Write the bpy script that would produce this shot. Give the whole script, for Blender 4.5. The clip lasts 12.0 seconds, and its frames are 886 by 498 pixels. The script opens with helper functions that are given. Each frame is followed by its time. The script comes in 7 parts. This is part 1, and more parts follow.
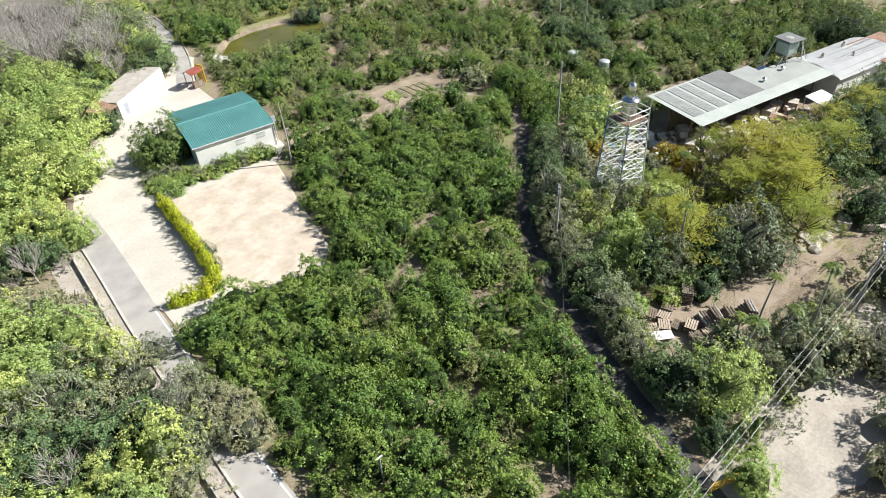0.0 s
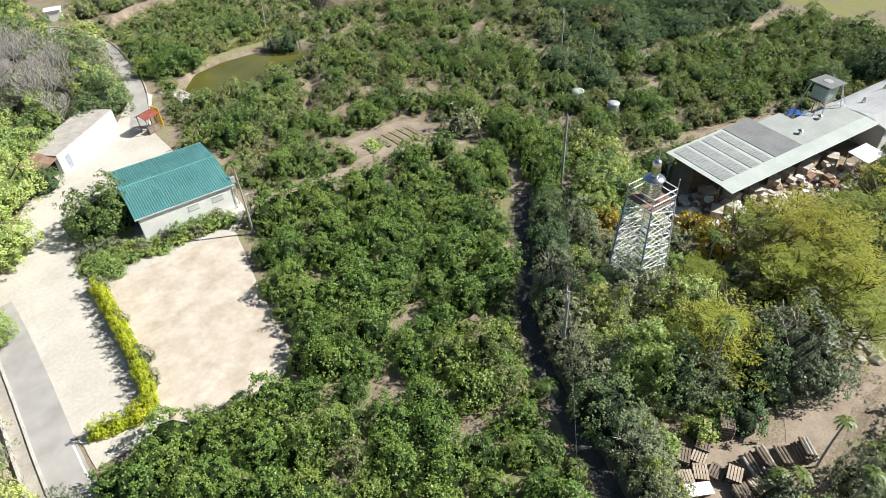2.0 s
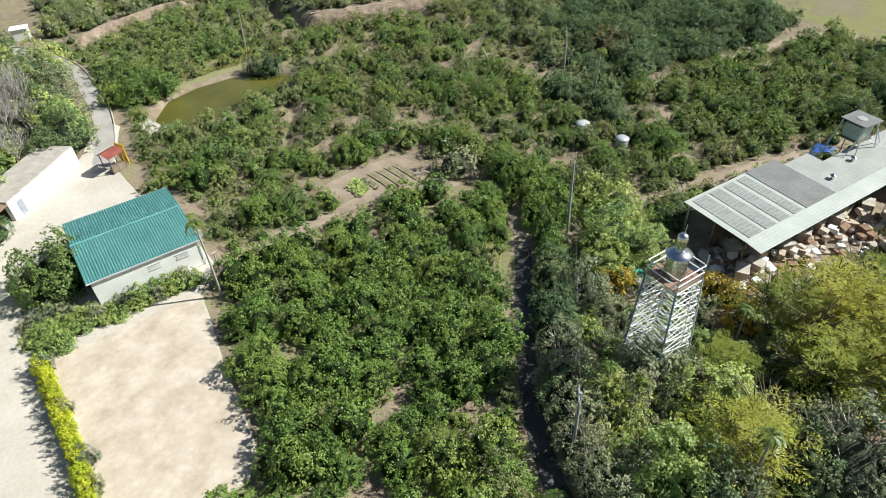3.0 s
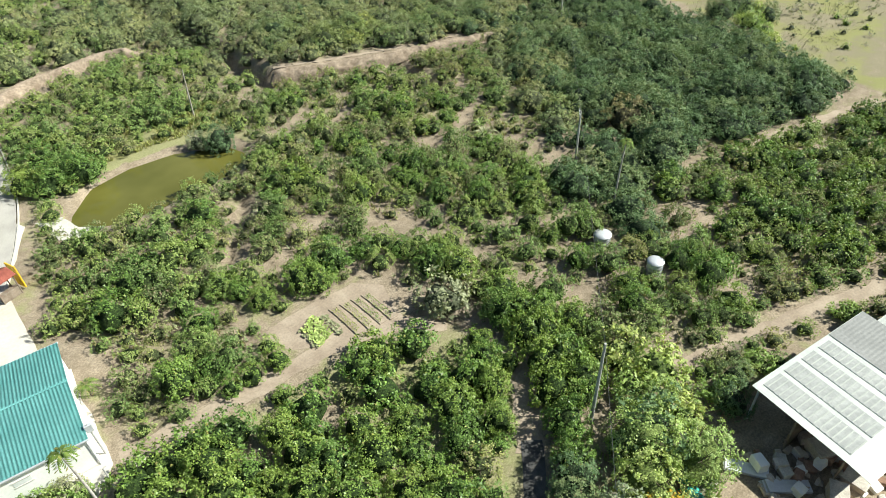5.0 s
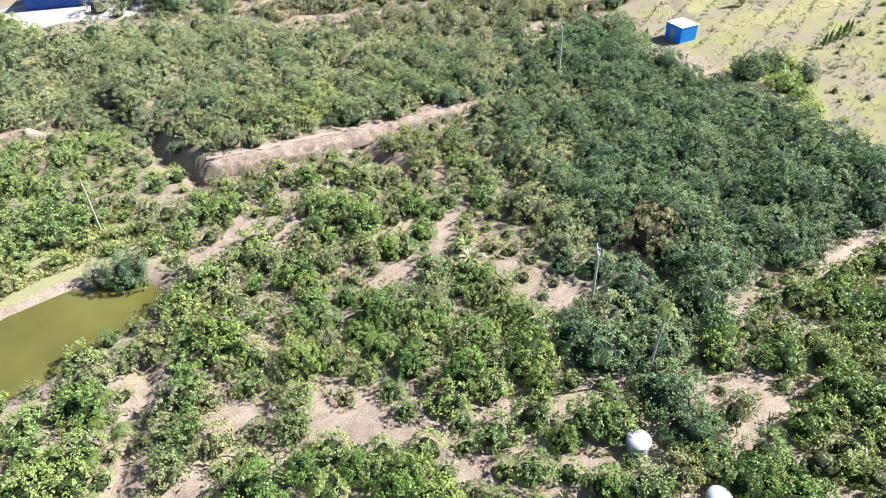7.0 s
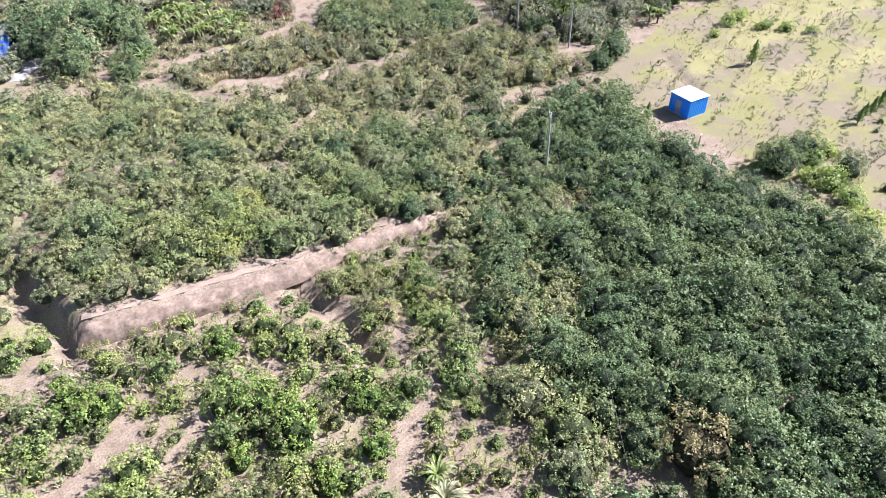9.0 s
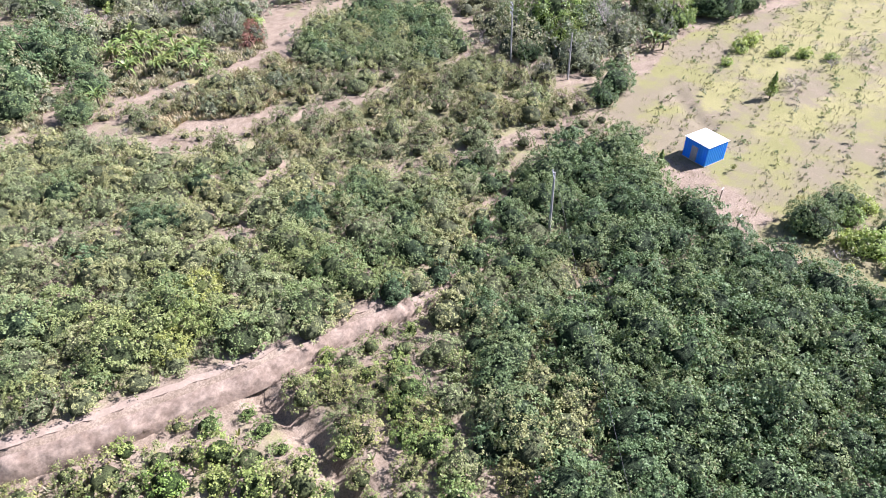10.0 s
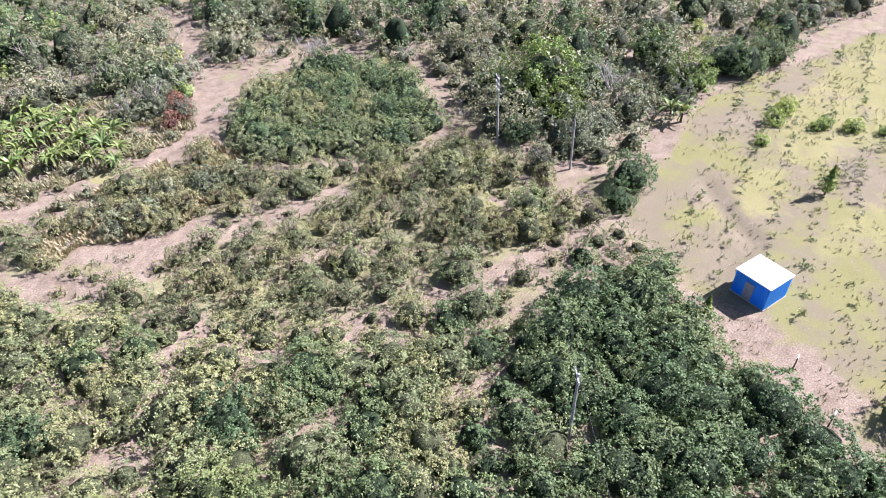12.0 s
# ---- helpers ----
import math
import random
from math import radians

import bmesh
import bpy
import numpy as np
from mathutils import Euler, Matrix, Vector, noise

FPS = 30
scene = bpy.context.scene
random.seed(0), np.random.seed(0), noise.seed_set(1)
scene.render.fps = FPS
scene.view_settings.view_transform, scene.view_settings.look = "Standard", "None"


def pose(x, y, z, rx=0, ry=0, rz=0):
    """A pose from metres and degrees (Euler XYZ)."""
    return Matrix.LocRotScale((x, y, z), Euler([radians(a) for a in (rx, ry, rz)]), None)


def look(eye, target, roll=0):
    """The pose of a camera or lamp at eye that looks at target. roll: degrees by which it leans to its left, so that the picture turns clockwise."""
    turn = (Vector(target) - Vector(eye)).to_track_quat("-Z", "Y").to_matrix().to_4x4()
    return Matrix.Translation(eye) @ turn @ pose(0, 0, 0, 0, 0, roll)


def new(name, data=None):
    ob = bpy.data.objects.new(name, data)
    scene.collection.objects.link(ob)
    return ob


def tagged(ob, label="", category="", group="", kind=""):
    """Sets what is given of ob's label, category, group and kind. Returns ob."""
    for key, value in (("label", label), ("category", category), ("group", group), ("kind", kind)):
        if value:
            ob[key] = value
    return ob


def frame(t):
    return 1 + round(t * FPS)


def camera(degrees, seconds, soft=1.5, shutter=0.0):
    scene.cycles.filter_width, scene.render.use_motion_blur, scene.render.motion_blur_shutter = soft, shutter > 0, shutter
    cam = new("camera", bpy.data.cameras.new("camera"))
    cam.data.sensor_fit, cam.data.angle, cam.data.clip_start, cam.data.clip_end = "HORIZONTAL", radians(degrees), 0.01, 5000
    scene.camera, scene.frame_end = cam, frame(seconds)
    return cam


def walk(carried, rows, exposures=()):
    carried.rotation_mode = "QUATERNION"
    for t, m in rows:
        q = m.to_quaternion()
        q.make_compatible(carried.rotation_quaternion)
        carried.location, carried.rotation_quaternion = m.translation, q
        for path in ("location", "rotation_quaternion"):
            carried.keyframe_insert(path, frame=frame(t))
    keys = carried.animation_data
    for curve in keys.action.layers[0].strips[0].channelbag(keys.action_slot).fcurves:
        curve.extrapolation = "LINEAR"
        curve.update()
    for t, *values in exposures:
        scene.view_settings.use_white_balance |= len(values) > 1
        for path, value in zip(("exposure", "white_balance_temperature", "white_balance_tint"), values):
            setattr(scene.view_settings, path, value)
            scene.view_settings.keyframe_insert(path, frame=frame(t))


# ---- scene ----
cam = camera(69.5, 12.0, soft=0.75)
PATH = [
    (0, (0.31, -0.205, 40.836), (1.289, 0.982, 39.558), -3.3),
    (0.5, (2.5, 1.89, 40.836), (3.477, 3.073, 39.553), -3.2),
    (1, (4.879, 4.179, 40.826), (5.856, 5.36, 39.541), -3.3),
    (1.5, (7.545, 6.773, 40.805), (8.525, 7.951, 39.519), -3.3),
    (2, (10.529, 9.669, 40.776), (11.511, 10.845, 39.49), -3.3),
    (2.5, (13.806, 12.864, 40.742), (14.789, 14.037, 39.454), -3.4),
    (3, (17.298, 16.335, 40.715), (18.283, 17.504, 39.424), -3.4),
    (3.2, (18.753, 17.806, 40.712), (19.739, 18.971, 39.42), -3.4),
    (4.8, (30.803, 30.164, 40.733), (31.807, 31.317, 39.444), -2.8),
    (5, (32.38, 31.741, 40.733), (33.385, 32.895, 39.444), -2.8),
    (5.5, (36.475, 35.746, 40.724), (37.486, 36.896, 39.437), -2.9),
    (6, (40.658, 39.777, 40.714), (41.675, 40.922, 39.427), -3.0),
    (6.5, (44.884, 43.831, 40.705), (45.909, 44.97, 39.42), -3.1),
    (7, (49.156, 47.922, 40.704), (50.191, 49.052, 39.419), -3.1),
    (7.2, (50.886, 49.575, 40.704), (51.926, 50.699, 39.418), -3.2),
    (8.8, (64.874, 62.892, 40.677), (65.976, 63.962, 39.395), -2.3),
    (9, (66.649, 64.54, 40.675), (67.756, 65.604, 39.394), -2.3),
    (9.5, (71.156, 68.609, 40.665), (72.274, 69.661, 39.383), -2.4),
    (10, (75.723, 72.613, 40.646), (76.85, 73.653, 39.364), -2.4),
    (10.5, (80.347, 76.561, 40.619), (81.484, 77.592, 39.337), -2.5),
    (11, (85.003, 80.47, 40.602), (86.149, 81.489, 39.319), -2.7),
    (11.5, (89.679, 84.371, 40.597), (90.837, 85.376, 39.313), -2.7),
    (12, (94.368, 88.277, 40.596), (95.54, 89.265, 39.312), -2.6),
]
walk(cam, [(t, look(eye, target, roll)) for t, eye, target, roll in PATH],
     [(0.0, 0.76, 6300, 9), (1.5, 0.72, 6280, 9), (3.2, 0.58, 6300, 5), (5.0, 0.96, 6400, 1), (6.0, 1.25, 6200, 6), (7.0, 1.48, 5900, 17), (9.0, 1.46, 5830, 27), (12.0, 1.34, 5780, 31)])

# ---- light ----
SUN_WAY = Vector((0.83, -0.55, 0.0)).normalized()
SUN_UP = radians(41)
world = bpy.data.worlds.new("sky")
scene.world = world
world.use_nodes = True
wn = world.node_tree
sky = wn.nodes.new("ShaderNodeTexSky")
sky.sky_type, sky.sun_disc = "NISHITA", False
sky.sun_elevation, sky.sun_rotation = SUN_UP, radians(123.5)
wn.links.new(sky.outputs[0], wn.nodes["Background"].inputs[0])
wn.nodes["Background"].inputs[1].default_value = 0.046
sun = new("sun", bpy.data.lights.new("sun", "SUN"))
sun.data.energy, sun.data.angle, sun.data.color = 5.0, radians(0.5), (1.0, 0.95, 0.87)
sun_from = SUN_WAY * math.cos(SUN_UP) + Vector((0, 0, math.sin(SUN_UP)))
sun.matrix_world = look(sun_from * 200 + Vector((80, 70, 0)), (80, 70, 0))


# ---- materials ----
def material(name, rough=0.8, metal=0.0, spec=0.5):
    m = bpy.data.materials.new(name)
    m.use_nodes = True
    p = m.node_tree.nodes["Principled BSDF"]
    p.inputs["Roughness"].default_value = rough
    p.inputs["Metallic"].default_value = metal
    p.inputs["Specular IOR Level"].default_value = spec
    return m, m.node_tree, p


def node(nt, kind, **values):
    n = nt.nodes.new(kind)
    for key, value in values.items():
        n.inputs[key].default_value = value
    return n


def ramp(nt, source, stops):
    n = nt.nodes.new("ShaderNodeValToRGB")
    els = n.color_ramp.elements
    while len(els) < len(stops):
        els.new(0.5)
    for e, (at, c) in zip(els, stops):
        e.position, e.color = at, (*c, 1) if len(c) == 3 else c
    nt.links.new(source, n.inputs[0])
    return n.outputs[0]


def grey(v):
    return (v, v, v)


def mix(nt, fac, a, b, blend="MIX"):
    n = nt.nodes.new("ShaderNodeMix")
    n.data_type, n.blend_type = "RGBA", blend
    for socket, value in ((n.inputs[0], fac), (n.inputs[6], a), (n.inputs[7], b)):
        if isinstance(value, (int, float)):
            socket.default_value = value
        elif isinstance(value, tuple):
            socket.default_value = (*value, 1)
        else:
            nt.links.new(value, socket)
    return n.outputs[2]


def coords(nt, kind="Object"):
    return nt.nodes.new("ShaderNodeTexCoord").outputs[kind]


def noise_tex(nt, vector, scale, detail=4.0, rough=0.6):
    n = node(nt, "ShaderNodeTexNoise", Scale=scale, Detail=detail, Roughness=rough)
    nt.links.new(vector, n.inputs["Vector"])
    return n.outputs["Fac"]


def bump(nt, p, height, strength=0.3, distance=0.05):
    n = node(nt, "ShaderNodeBump", Strength=strength, Distance=distance)
    nt.links.new(height, n.inputs["Height"])
    nt.links.new(n.outputs[0], p.inputs["Normal"])


def rough_surface(name, dark, light, scale=1.5, fine=12.0, rough=0.85, relief=0.3, metal=0.0, world_space=False, stain=0.35, spec=0.4):
    """A worn surface: two colours mixed by broad stains and fine grain, with relief."""
    m, nt, p = material(name, rough, metal, spec)
    if world_space:
        v = nt.nodes.new("ShaderNodeNewGeometry").outputs["Position"]
    else:
        v = coords(nt)
    broad, grain = noise_tex(nt, v, scale, 5), noise_tex(nt, v, fine, 6, 0.7)
    a = ramp(nt, broad, [(0.3, dark), (0.7, light)])
    g = ramp(nt, grain, [(0.3, grey(1 - stain)), (0.65, grey(1.0))])
    nt.links.new(mix(nt, 1.0, a, g, "MULTIPLY"), p.inputs["Base Color"])
    bump(nt, p, grain, relief, 0.03)
    return m


SHADED_INNER = {}


def leaf_material(name, dark, light, old=(0.2, 0.17, 0.05), rough=0.5, through_light=0.2, old_share=0.03, spec=0.3, inner=1.0):
    """Leaves: shade varies from tree to tree and from leaf to leaf, with a few old ones, and some light comes through."""
    m, nt, p = material(name, rough, 0.0, spec)
    info = nt.nodes.new("ShaderNodeObjectInfo").outputs["Random"]
    island = nt.nodes.new("ShaderNodeNewGeometry").outputs["Random Per Island"]
    low, high = (tuple(a + (b - a) * q for a, b in zip(dark, light)) for q in (0.2, 0.8))
    each = ramp(nt, island, [(0.0, low), (0.85, high), (1.0, high)])
    shoots = ramp(nt, noise_tex(nt, coords(nt), 1.5, 3), [(0.34, grey(0.74)), (0.64, grey(1.14))])
    each = mix(nt, 1.0, each, shoots, "MULTIPLY")
    tone = nt.nodes.new("ShaderNodeAttribute")
    tone.attribute_name = "tone"
    both = node(nt, "ShaderNodeMath")
    both.operation = "ADD"
    nt.links.new(info, both.inputs[0])
    nt.links.new(tone.outputs["Fac"], both.inputs[1])
    turn = node(nt, "ShaderNodeMath")
    turn.operation = "FRACT"
    nt.links.new(both.outputs[0], turn.inputs[0])
    info = turn.outputs[0]
    tree = ramp(nt, info, [(0.0, (0.66, 0.72, 0.74)), (0.35, (0.9, 0.95, 0.9)), (0.7, (1.08, 1.0, 0.95)), (0.9, (1.14, 1.06, 0.98)), (1.0, (1.24, 1.07, 1.04))])
    c = mix(nt, 1.0, each, tree, "MULTIPLY")
    wither = ramp(nt, island, [(0.0, grey(1.0)), (old_share, grey(1.0)), (old_share + 0.005, grey(0.0))])
    c = mix(nt, wither, c, tuple(q * 0.85 for q in old))
    nt.links.new(c, p.inputs["Base Color"])
    t = nt.nodes.new("ShaderNodeBsdfTranslucent")
    nt.links.new(mix(nt, 1.0, c, (1.22, 1.17, 0.75), "MULTIPLY"), t.inputs["Color"])
    s = nt.nodes.new("ShaderNodeMixShader")
    s.inputs[0].default_value = through_light
    nt.links.new(p.outputs[0], s.inputs[1])
    nt.links.new(t.outputs[0], s.inputs[2])
    nt.links.new(s.outputs[0], nt.nodes["Material Output"].inputs[0])
    SHADED_INNER[name] = shaded_inner_material("inner_" + name, tuple(q * inner for q in dark), light)
    return m


def shaded_inner_material(name, dark, light):
    """The inner mass of a crown: fine leaf grain from near-black to dull leaf green, crown shade painted in."""
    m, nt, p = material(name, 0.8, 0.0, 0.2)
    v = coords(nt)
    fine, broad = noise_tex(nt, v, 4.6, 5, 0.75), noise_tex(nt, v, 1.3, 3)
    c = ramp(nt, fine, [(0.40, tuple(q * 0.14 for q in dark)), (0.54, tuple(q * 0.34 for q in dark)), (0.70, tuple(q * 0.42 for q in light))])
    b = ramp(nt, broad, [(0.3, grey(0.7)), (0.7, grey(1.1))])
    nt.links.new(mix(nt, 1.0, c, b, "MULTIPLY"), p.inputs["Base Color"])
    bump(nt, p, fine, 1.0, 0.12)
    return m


CITRUS = leaf_material("citrus_leaf", (0.078, 0.152, 0.032), (0.27, 0.395, 0.092), (0.36, 0.36, 0.1), old_share=0.03, rough=0.42, spec=0.35)
LAUREL_LEAF = leaf_material("laurel_leaf", (0.075, 0.14, 0.04), (0.2, 0.3, 0.09), (0.3, 0.3, 0.1), old_share=0.01, rough=0.4)
CITRUS_PALE = leaf_material("pale_citrus_leaf", (0.122, 0.198, 0.055), (0.325, 0.43, 0.135), (0.33, 0.3, 0.16), old_share=0.06)
CITRUS_DRY = leaf_material("dry_citrus_leaf", (0.15, 0.195, 0.075), (0.33, 0.385, 0.155), (0.34, 0.28, 0.19), old_share=0.15, spec=0.15, inner=1.3)
LYCHEE = leaf_material("lychee_leaf", (0.075, 0.135, 0.058), (0.24, 0.335, 0.155), (0.27, 0.25, 0.13), spec=0.22, rough=0.5, old_share=0.03, inner=1.2)
TERRACE_LEAF = leaf_material("terrace_leaf", (0.205, 0.246, 0.118), (0.375, 0.425, 0.203), (0.33, 0.3, 0.2), old_share=0.05, spec=0.2, inner=1.3)
THIN_LEAF = leaf_material("thin_leaf", (0.175, 0.205, 0.1), (0.335, 0.37, 0.185), (0.3, 0.26, 0.18), old_share=0.1, spec=0.15, inner=1.3)
LIME_LEAF = leaf_material("lime_leaf", (0.30, 0.41, 0.11), (0.58, 0.68, 0.27), (0.5, 0.5, 0.25), through_light=0.29, inner=1.6)
BRIGHT_LEAF = leaf_material("bright_leaf", (0.2, 0.31, 0.075), (0.47, 0.585, 0.21), (0.44, 0.44, 0.2), through_light=0.29)
FEATHER_LEAF = leaf_material("feathery_leaf", (0.165, 0.215, 0.03), (0.45, 0.5, 0.085), (0.38, 0.32, 0.07), through_light=0.29, old_share=0.08)
GREY_LEAF = leaf_material("grey_leaf", (0.18, 0.212, 0.125), (0.35, 0.39, 0.235), (0.32, 0.29, 0.21), old_share=0.06, inner=1.5)
TERRACE_GREEN = leaf_material("terrace_green_leaf", (0.135, 0.195, 0.075), (0.3, 0.385, 0.15), (0.3, 0.28, 0.14), old_share=0.04)
SPRING_LEAF = leaf_material("spring_leaf", (0.21, 0.275, 0.075), (0.4, 0.47, 0.16), (0.4, 0.4, 0.18), through_light=0.29)
YELLOW_LEAF = leaf_material("yellow_leaf", (0.36, 0.43, 0.03), (0.66, 0.73, 0.06), (0.5, 0.5, 0.05), through_light=0.29)
GOLD_LEAF = leaf_material("golden_leaf", (0.3, 0.24, 0.03), (0.6, 0.46, 0.06), (0.36, 0.22, 0.06))
DULL_GOLD_LEAF = leaf_material("dull_golden_leaf", (0.2, 0.19, 0.09), (0.37, 0.35, 0.17), (0.34, 0.27, 0.14), old_share=0.1)
RED_LEAF = leaf_material("rusty_leaf", (0.2, 0.10, 0.075), (0.36, 0.20, 0.15), (0.3, 0.2, 0.14))
BANANA_LEAF = leaf_material("banana_leaf", (0.08, 0.15, 0.04), (0.27, 0.36, 0.12), (0.4, 0.36, 0.16), old_share=0.06, rough=0.4)
PALM_LEAF = leaf_material("palm_leaf", (0.06, 0.125, 0.03), (0.21, 0.3, 0.08), (0.34, 0.32, 0.1), old_share=0.08, rough=0.4)
DRY_GRASS = leaf_material("dry_grass_blade", (0.29, 0.27, 0.17), (0.46, 0.43, 0.28), (0.4, 0.36, 0.25), rough=0.7)
PALE_GRASS = leaf_material("pale_grass_blade", (0.24, 0.28, 0.14), (0.4, 0.43, 0.25), (0.40, 0.37, 0.26), rough=0.7, old_share=0.2)
GRASS = leaf_material("grass_blade", (0.13, 0.18, 0.05), (0.36, 0.41, 0.15), (0.46, 0.4, 0.2), rough=0.6, old_share=0.25)
# near-black green: the shade within foliage put into the colour
CORE = rough_surface("shaded_inner_foliage", (0.014, 0.026, 0.009), (0.036, 0.052, 0.02), 2.0, 9.0, 0.9, 0.8)
YELLOW_CORE = rough_surface("inner_yellow_foliage", (0.16, 0.18, 0.01), (0.34, 0.36, 0.02), 2.0, 9.0, 0.9, 0.8)
BARK = rough_surface("bark", (0.07, 0.05, 0.035), (0.2, 0.16, 0.12), 3.0, 20.0, 0.9, 0.6)
PALE_BARK = rough_surface("pale_bark", (0.33, 0.30, 0.27), (0.58, 0.55, 0.51), 3.0, 20.0, 0.9, 0.5)
CONCRETE = rough_surface("yard_concrete", (0.52, 0.475, 0.41), (0.66, 0.62, 0.55), 0.18, 3.0, 0.9, 0.25, stain=0.18)
PARKING = rough_surface("parking_concrete", (0.46, 0.385, 0.30), (0.68, 0.60, 0.50), 0.45, 1.6, 0.9, 0.25, stain=0.16)
ASPHALT = rough_surface("worn_asphalt", (0.37, 0.35, 0.33), (0.52, 0.495, 0.465), 0.4, 14.0, 0.85, 0.4)
# wet concrete grey lowered further to carry the tree shade over the lane
LANE = rough_surface("shaded_lane_concrete", (0.045, 0.045, 0.045), (0.15, 0.145, 0.14), 0.5, 5.0, 0.8, 0.4)
DIRT = rough_surface("bare_dirt", (0.28, 0.22, 0.165), (0.43, 0.355, 0.275), 0.5, 5.0, 0.95, 0.6, stain=0.3)
BANK_EARTH = rough_surface("bank_earth", (0.22, 0.165, 0.12), (0.42, 0.34, 0.26), 0.8, 3.0, 0.95, 1.0, stain=0.5)
YARD_DUST = rough_surface("yard_dust", (0.36, 0.32, 0.275), (0.56, 0.51, 0.44), 0.35, 4.0, 0.95, 0.5, stain=0.3)
KERB = rough_surface("kerb_concrete", (0.5, 0.47, 0.43), (0.72, 0.69, 0.63), 0.7, 8.0, 0.85, 0.3)
WHITE_WALL = rough_surface("white_wall", (0.76, 0.76, 0.73), (0.88, 0.88, 0.86), 0.5, 7.0, 0.8, 0.15, stain=0.12)
PALE_STEEL = rough_surface("pale_steel", (0.5, 0.52, 0.55), (0.72, 0.74, 0.77), 0.8, 9.0, 0.45, 0.1, metal=0.35, stain=0.15)
BLUE_STEEL = rough_surface("blue_steel", (0.12, 0.2, 0.42), (0.3, 0.4, 0.62), 0.8, 9.0, 0.5, 0.1, metal=0.3)
STAINLESS = rough_surface("stainless_steel", (0.62, 0.63, 0.65), (0.8, 0.81, 0.83), 1.0, 6.0, 0.22, 0.05, metal=1.0, stain=0.1)
GREEN_ROOF = rough_surface("green_roof_sheet", (0.15, 0.41, 0.405), (0.215, 0.51, 0.50), 0.35, 5.0, 0.5, 0.08, stain=0.16)
GREY_ROOF = rough_surface("grey_roof_sheet", (0.33, 0.35, 0.33), (0.45, 0.47, 0.44), 0.35, 4.0, 0.5, 0.08, stain=0.2)
PALE_ROOF = rough_surface("pale_roof_sheet", (0.40, 0.44, 0.41), (0.52, 0.56, 0.52), 0.35, 4.0, 0.5, 0.05, stain=0.15)
GREEN_BOX = rough_surface("pale_green_paint", (0.36, 0.46, 0.40), (0.5, 0.6, 0.53), 0.6, 6.0, 0.6, 0.1)
WORN_ROOF = rough_surface("worn_roof_strip", (0.25, 0.265, 0.26), (0.38, 0.395, 0.385), 0.8, 3.0, 0.5, 0.1, stain=0.25)
DARK_ROOF = rough_surface("dark_roof_sheet", (0.19, 0.195, 0.19), (0.28, 0.285, 0.28), 0.4, 4.0, 0.55, 0.1, stain=0.3)
SKYLIGHT = rough_surface("skylight_sheet", (0.55, 0.58, 0.58), (0.74, 0.76, 0.75), 0.5, 6.0, 0.4, 0.05, stain=0.15)
WHITE_ROOF = rough_surface("white_roof_sheet", (0.80, 0.81, 0.82), (0.9, 0.91, 0.91), 0.4, 5.0, 0.45, 0.05, stain=0.06)
DUSTY_ROOF = rough_surface("dusty_roof_sheet", (0.40, 0.36, 0.32), (0.58, 0.54, 0.49), 0.8, 5.0, 0.8, 0.1, stain=0.25)
RUST_ROOF = rough_surface("rusty_roof_sheet", (0.22, 0.12, 0.08), (0.42, 0.28, 0.2), 0.8, 6.0, 0.8, 0.2)
BLUE_SHEET = rough_surface("blue_sheet", (0.04, 0.41, 0.95), (0.06, 0.48, 1.0), 0.5, 6.0, 0.45, 0.05, stain=0.12)
BLUE_TARP = rough_surface("blue_tarp", (0.01, 0.06, 0.35), (0.03, 0.13, 0.5), 1.0, 6.0, 0.6, 0.3)
TEAL_TARP = rough_surface("teal_tarp", (0.03, 0.35, 0.3), (0.08, 0.5, 0.42), 1.5, 8.0, 0.6, 0.4)
# near-black: paints the shade inside openings, and colours the barrel rims
DARK_GAP = rough_surface("opening_shade_and_rim", (0.012, 0.012, 0.013), (0.03, 0.03, 0.03), 1.0, 6.0, 0.8, 0.1)
GREY_DOOR = rough_surface("grey_door", (0.3, 0.33, 0.4), (0.42, 0.45, 0.52), 1.0, 6.0, 0.6, 0.1)
POLE = rough_surface("pole_concrete", (0.34, 0.34, 0.33), (0.52, 0.52, 0.5), 0.8, 10.0, 0.8, 0.2)
WIRE = rough_surface("wire", (0.14, 0.145, 0.15), (0.22, 0.22, 0.22), 1.0, 8.0, 0.4, 0.05, metal=0.4)
RED_PAINT = rough_surface("red_paint", (0.2, 0.05, 0.035), (0.34, 0.10, 0.07), 1.0, 8.0, 0.6, 0.1)
YELLOW_PAINT = rough_surface("yellow_paint", (0.7, 0.42, 0.02), (0.85, 0.55, 0.03), 1.0, 8.0, 0.5, 0.05, stain=0.1)
WOOD = rough_surface("weathered_wood", (0.16, 0.12, 0.09), (0.34, 0.28, 0.22), 1.5, 14.0, 0.9, 0.4)
STONE = rough_surface("cut_stone", (0.4, 0.32, 0.24), (0.66, 0.56, 0.45), 0.8, 7.0, 0.9, 0.6)
RUBBLE = rough_surface("pale_rubble", (0.45, 0.41, 0.36), (0.72, 0.67, 0.6), 1.2, 9.0, 0.9, 0.7)


def water_material():
    m, nt, p = material("pond_water", 0.06, 0.0, 0.5)
    v = nt.nodes.new("ShaderNodeNewGeometry").outputs["Position"]
    c = ramp(nt, noise_tex(nt, v, 0.12, 3), [(0.35, (0.085, 0.085, 0.016)), (0.7, (0.13, 0.125, 0.03))])
    nt.links.new(c, p.inputs["Base Color"])
    bump(nt, p, noise_tex(nt, v, 3.0, 3), 0.05, 0.02)
    return m


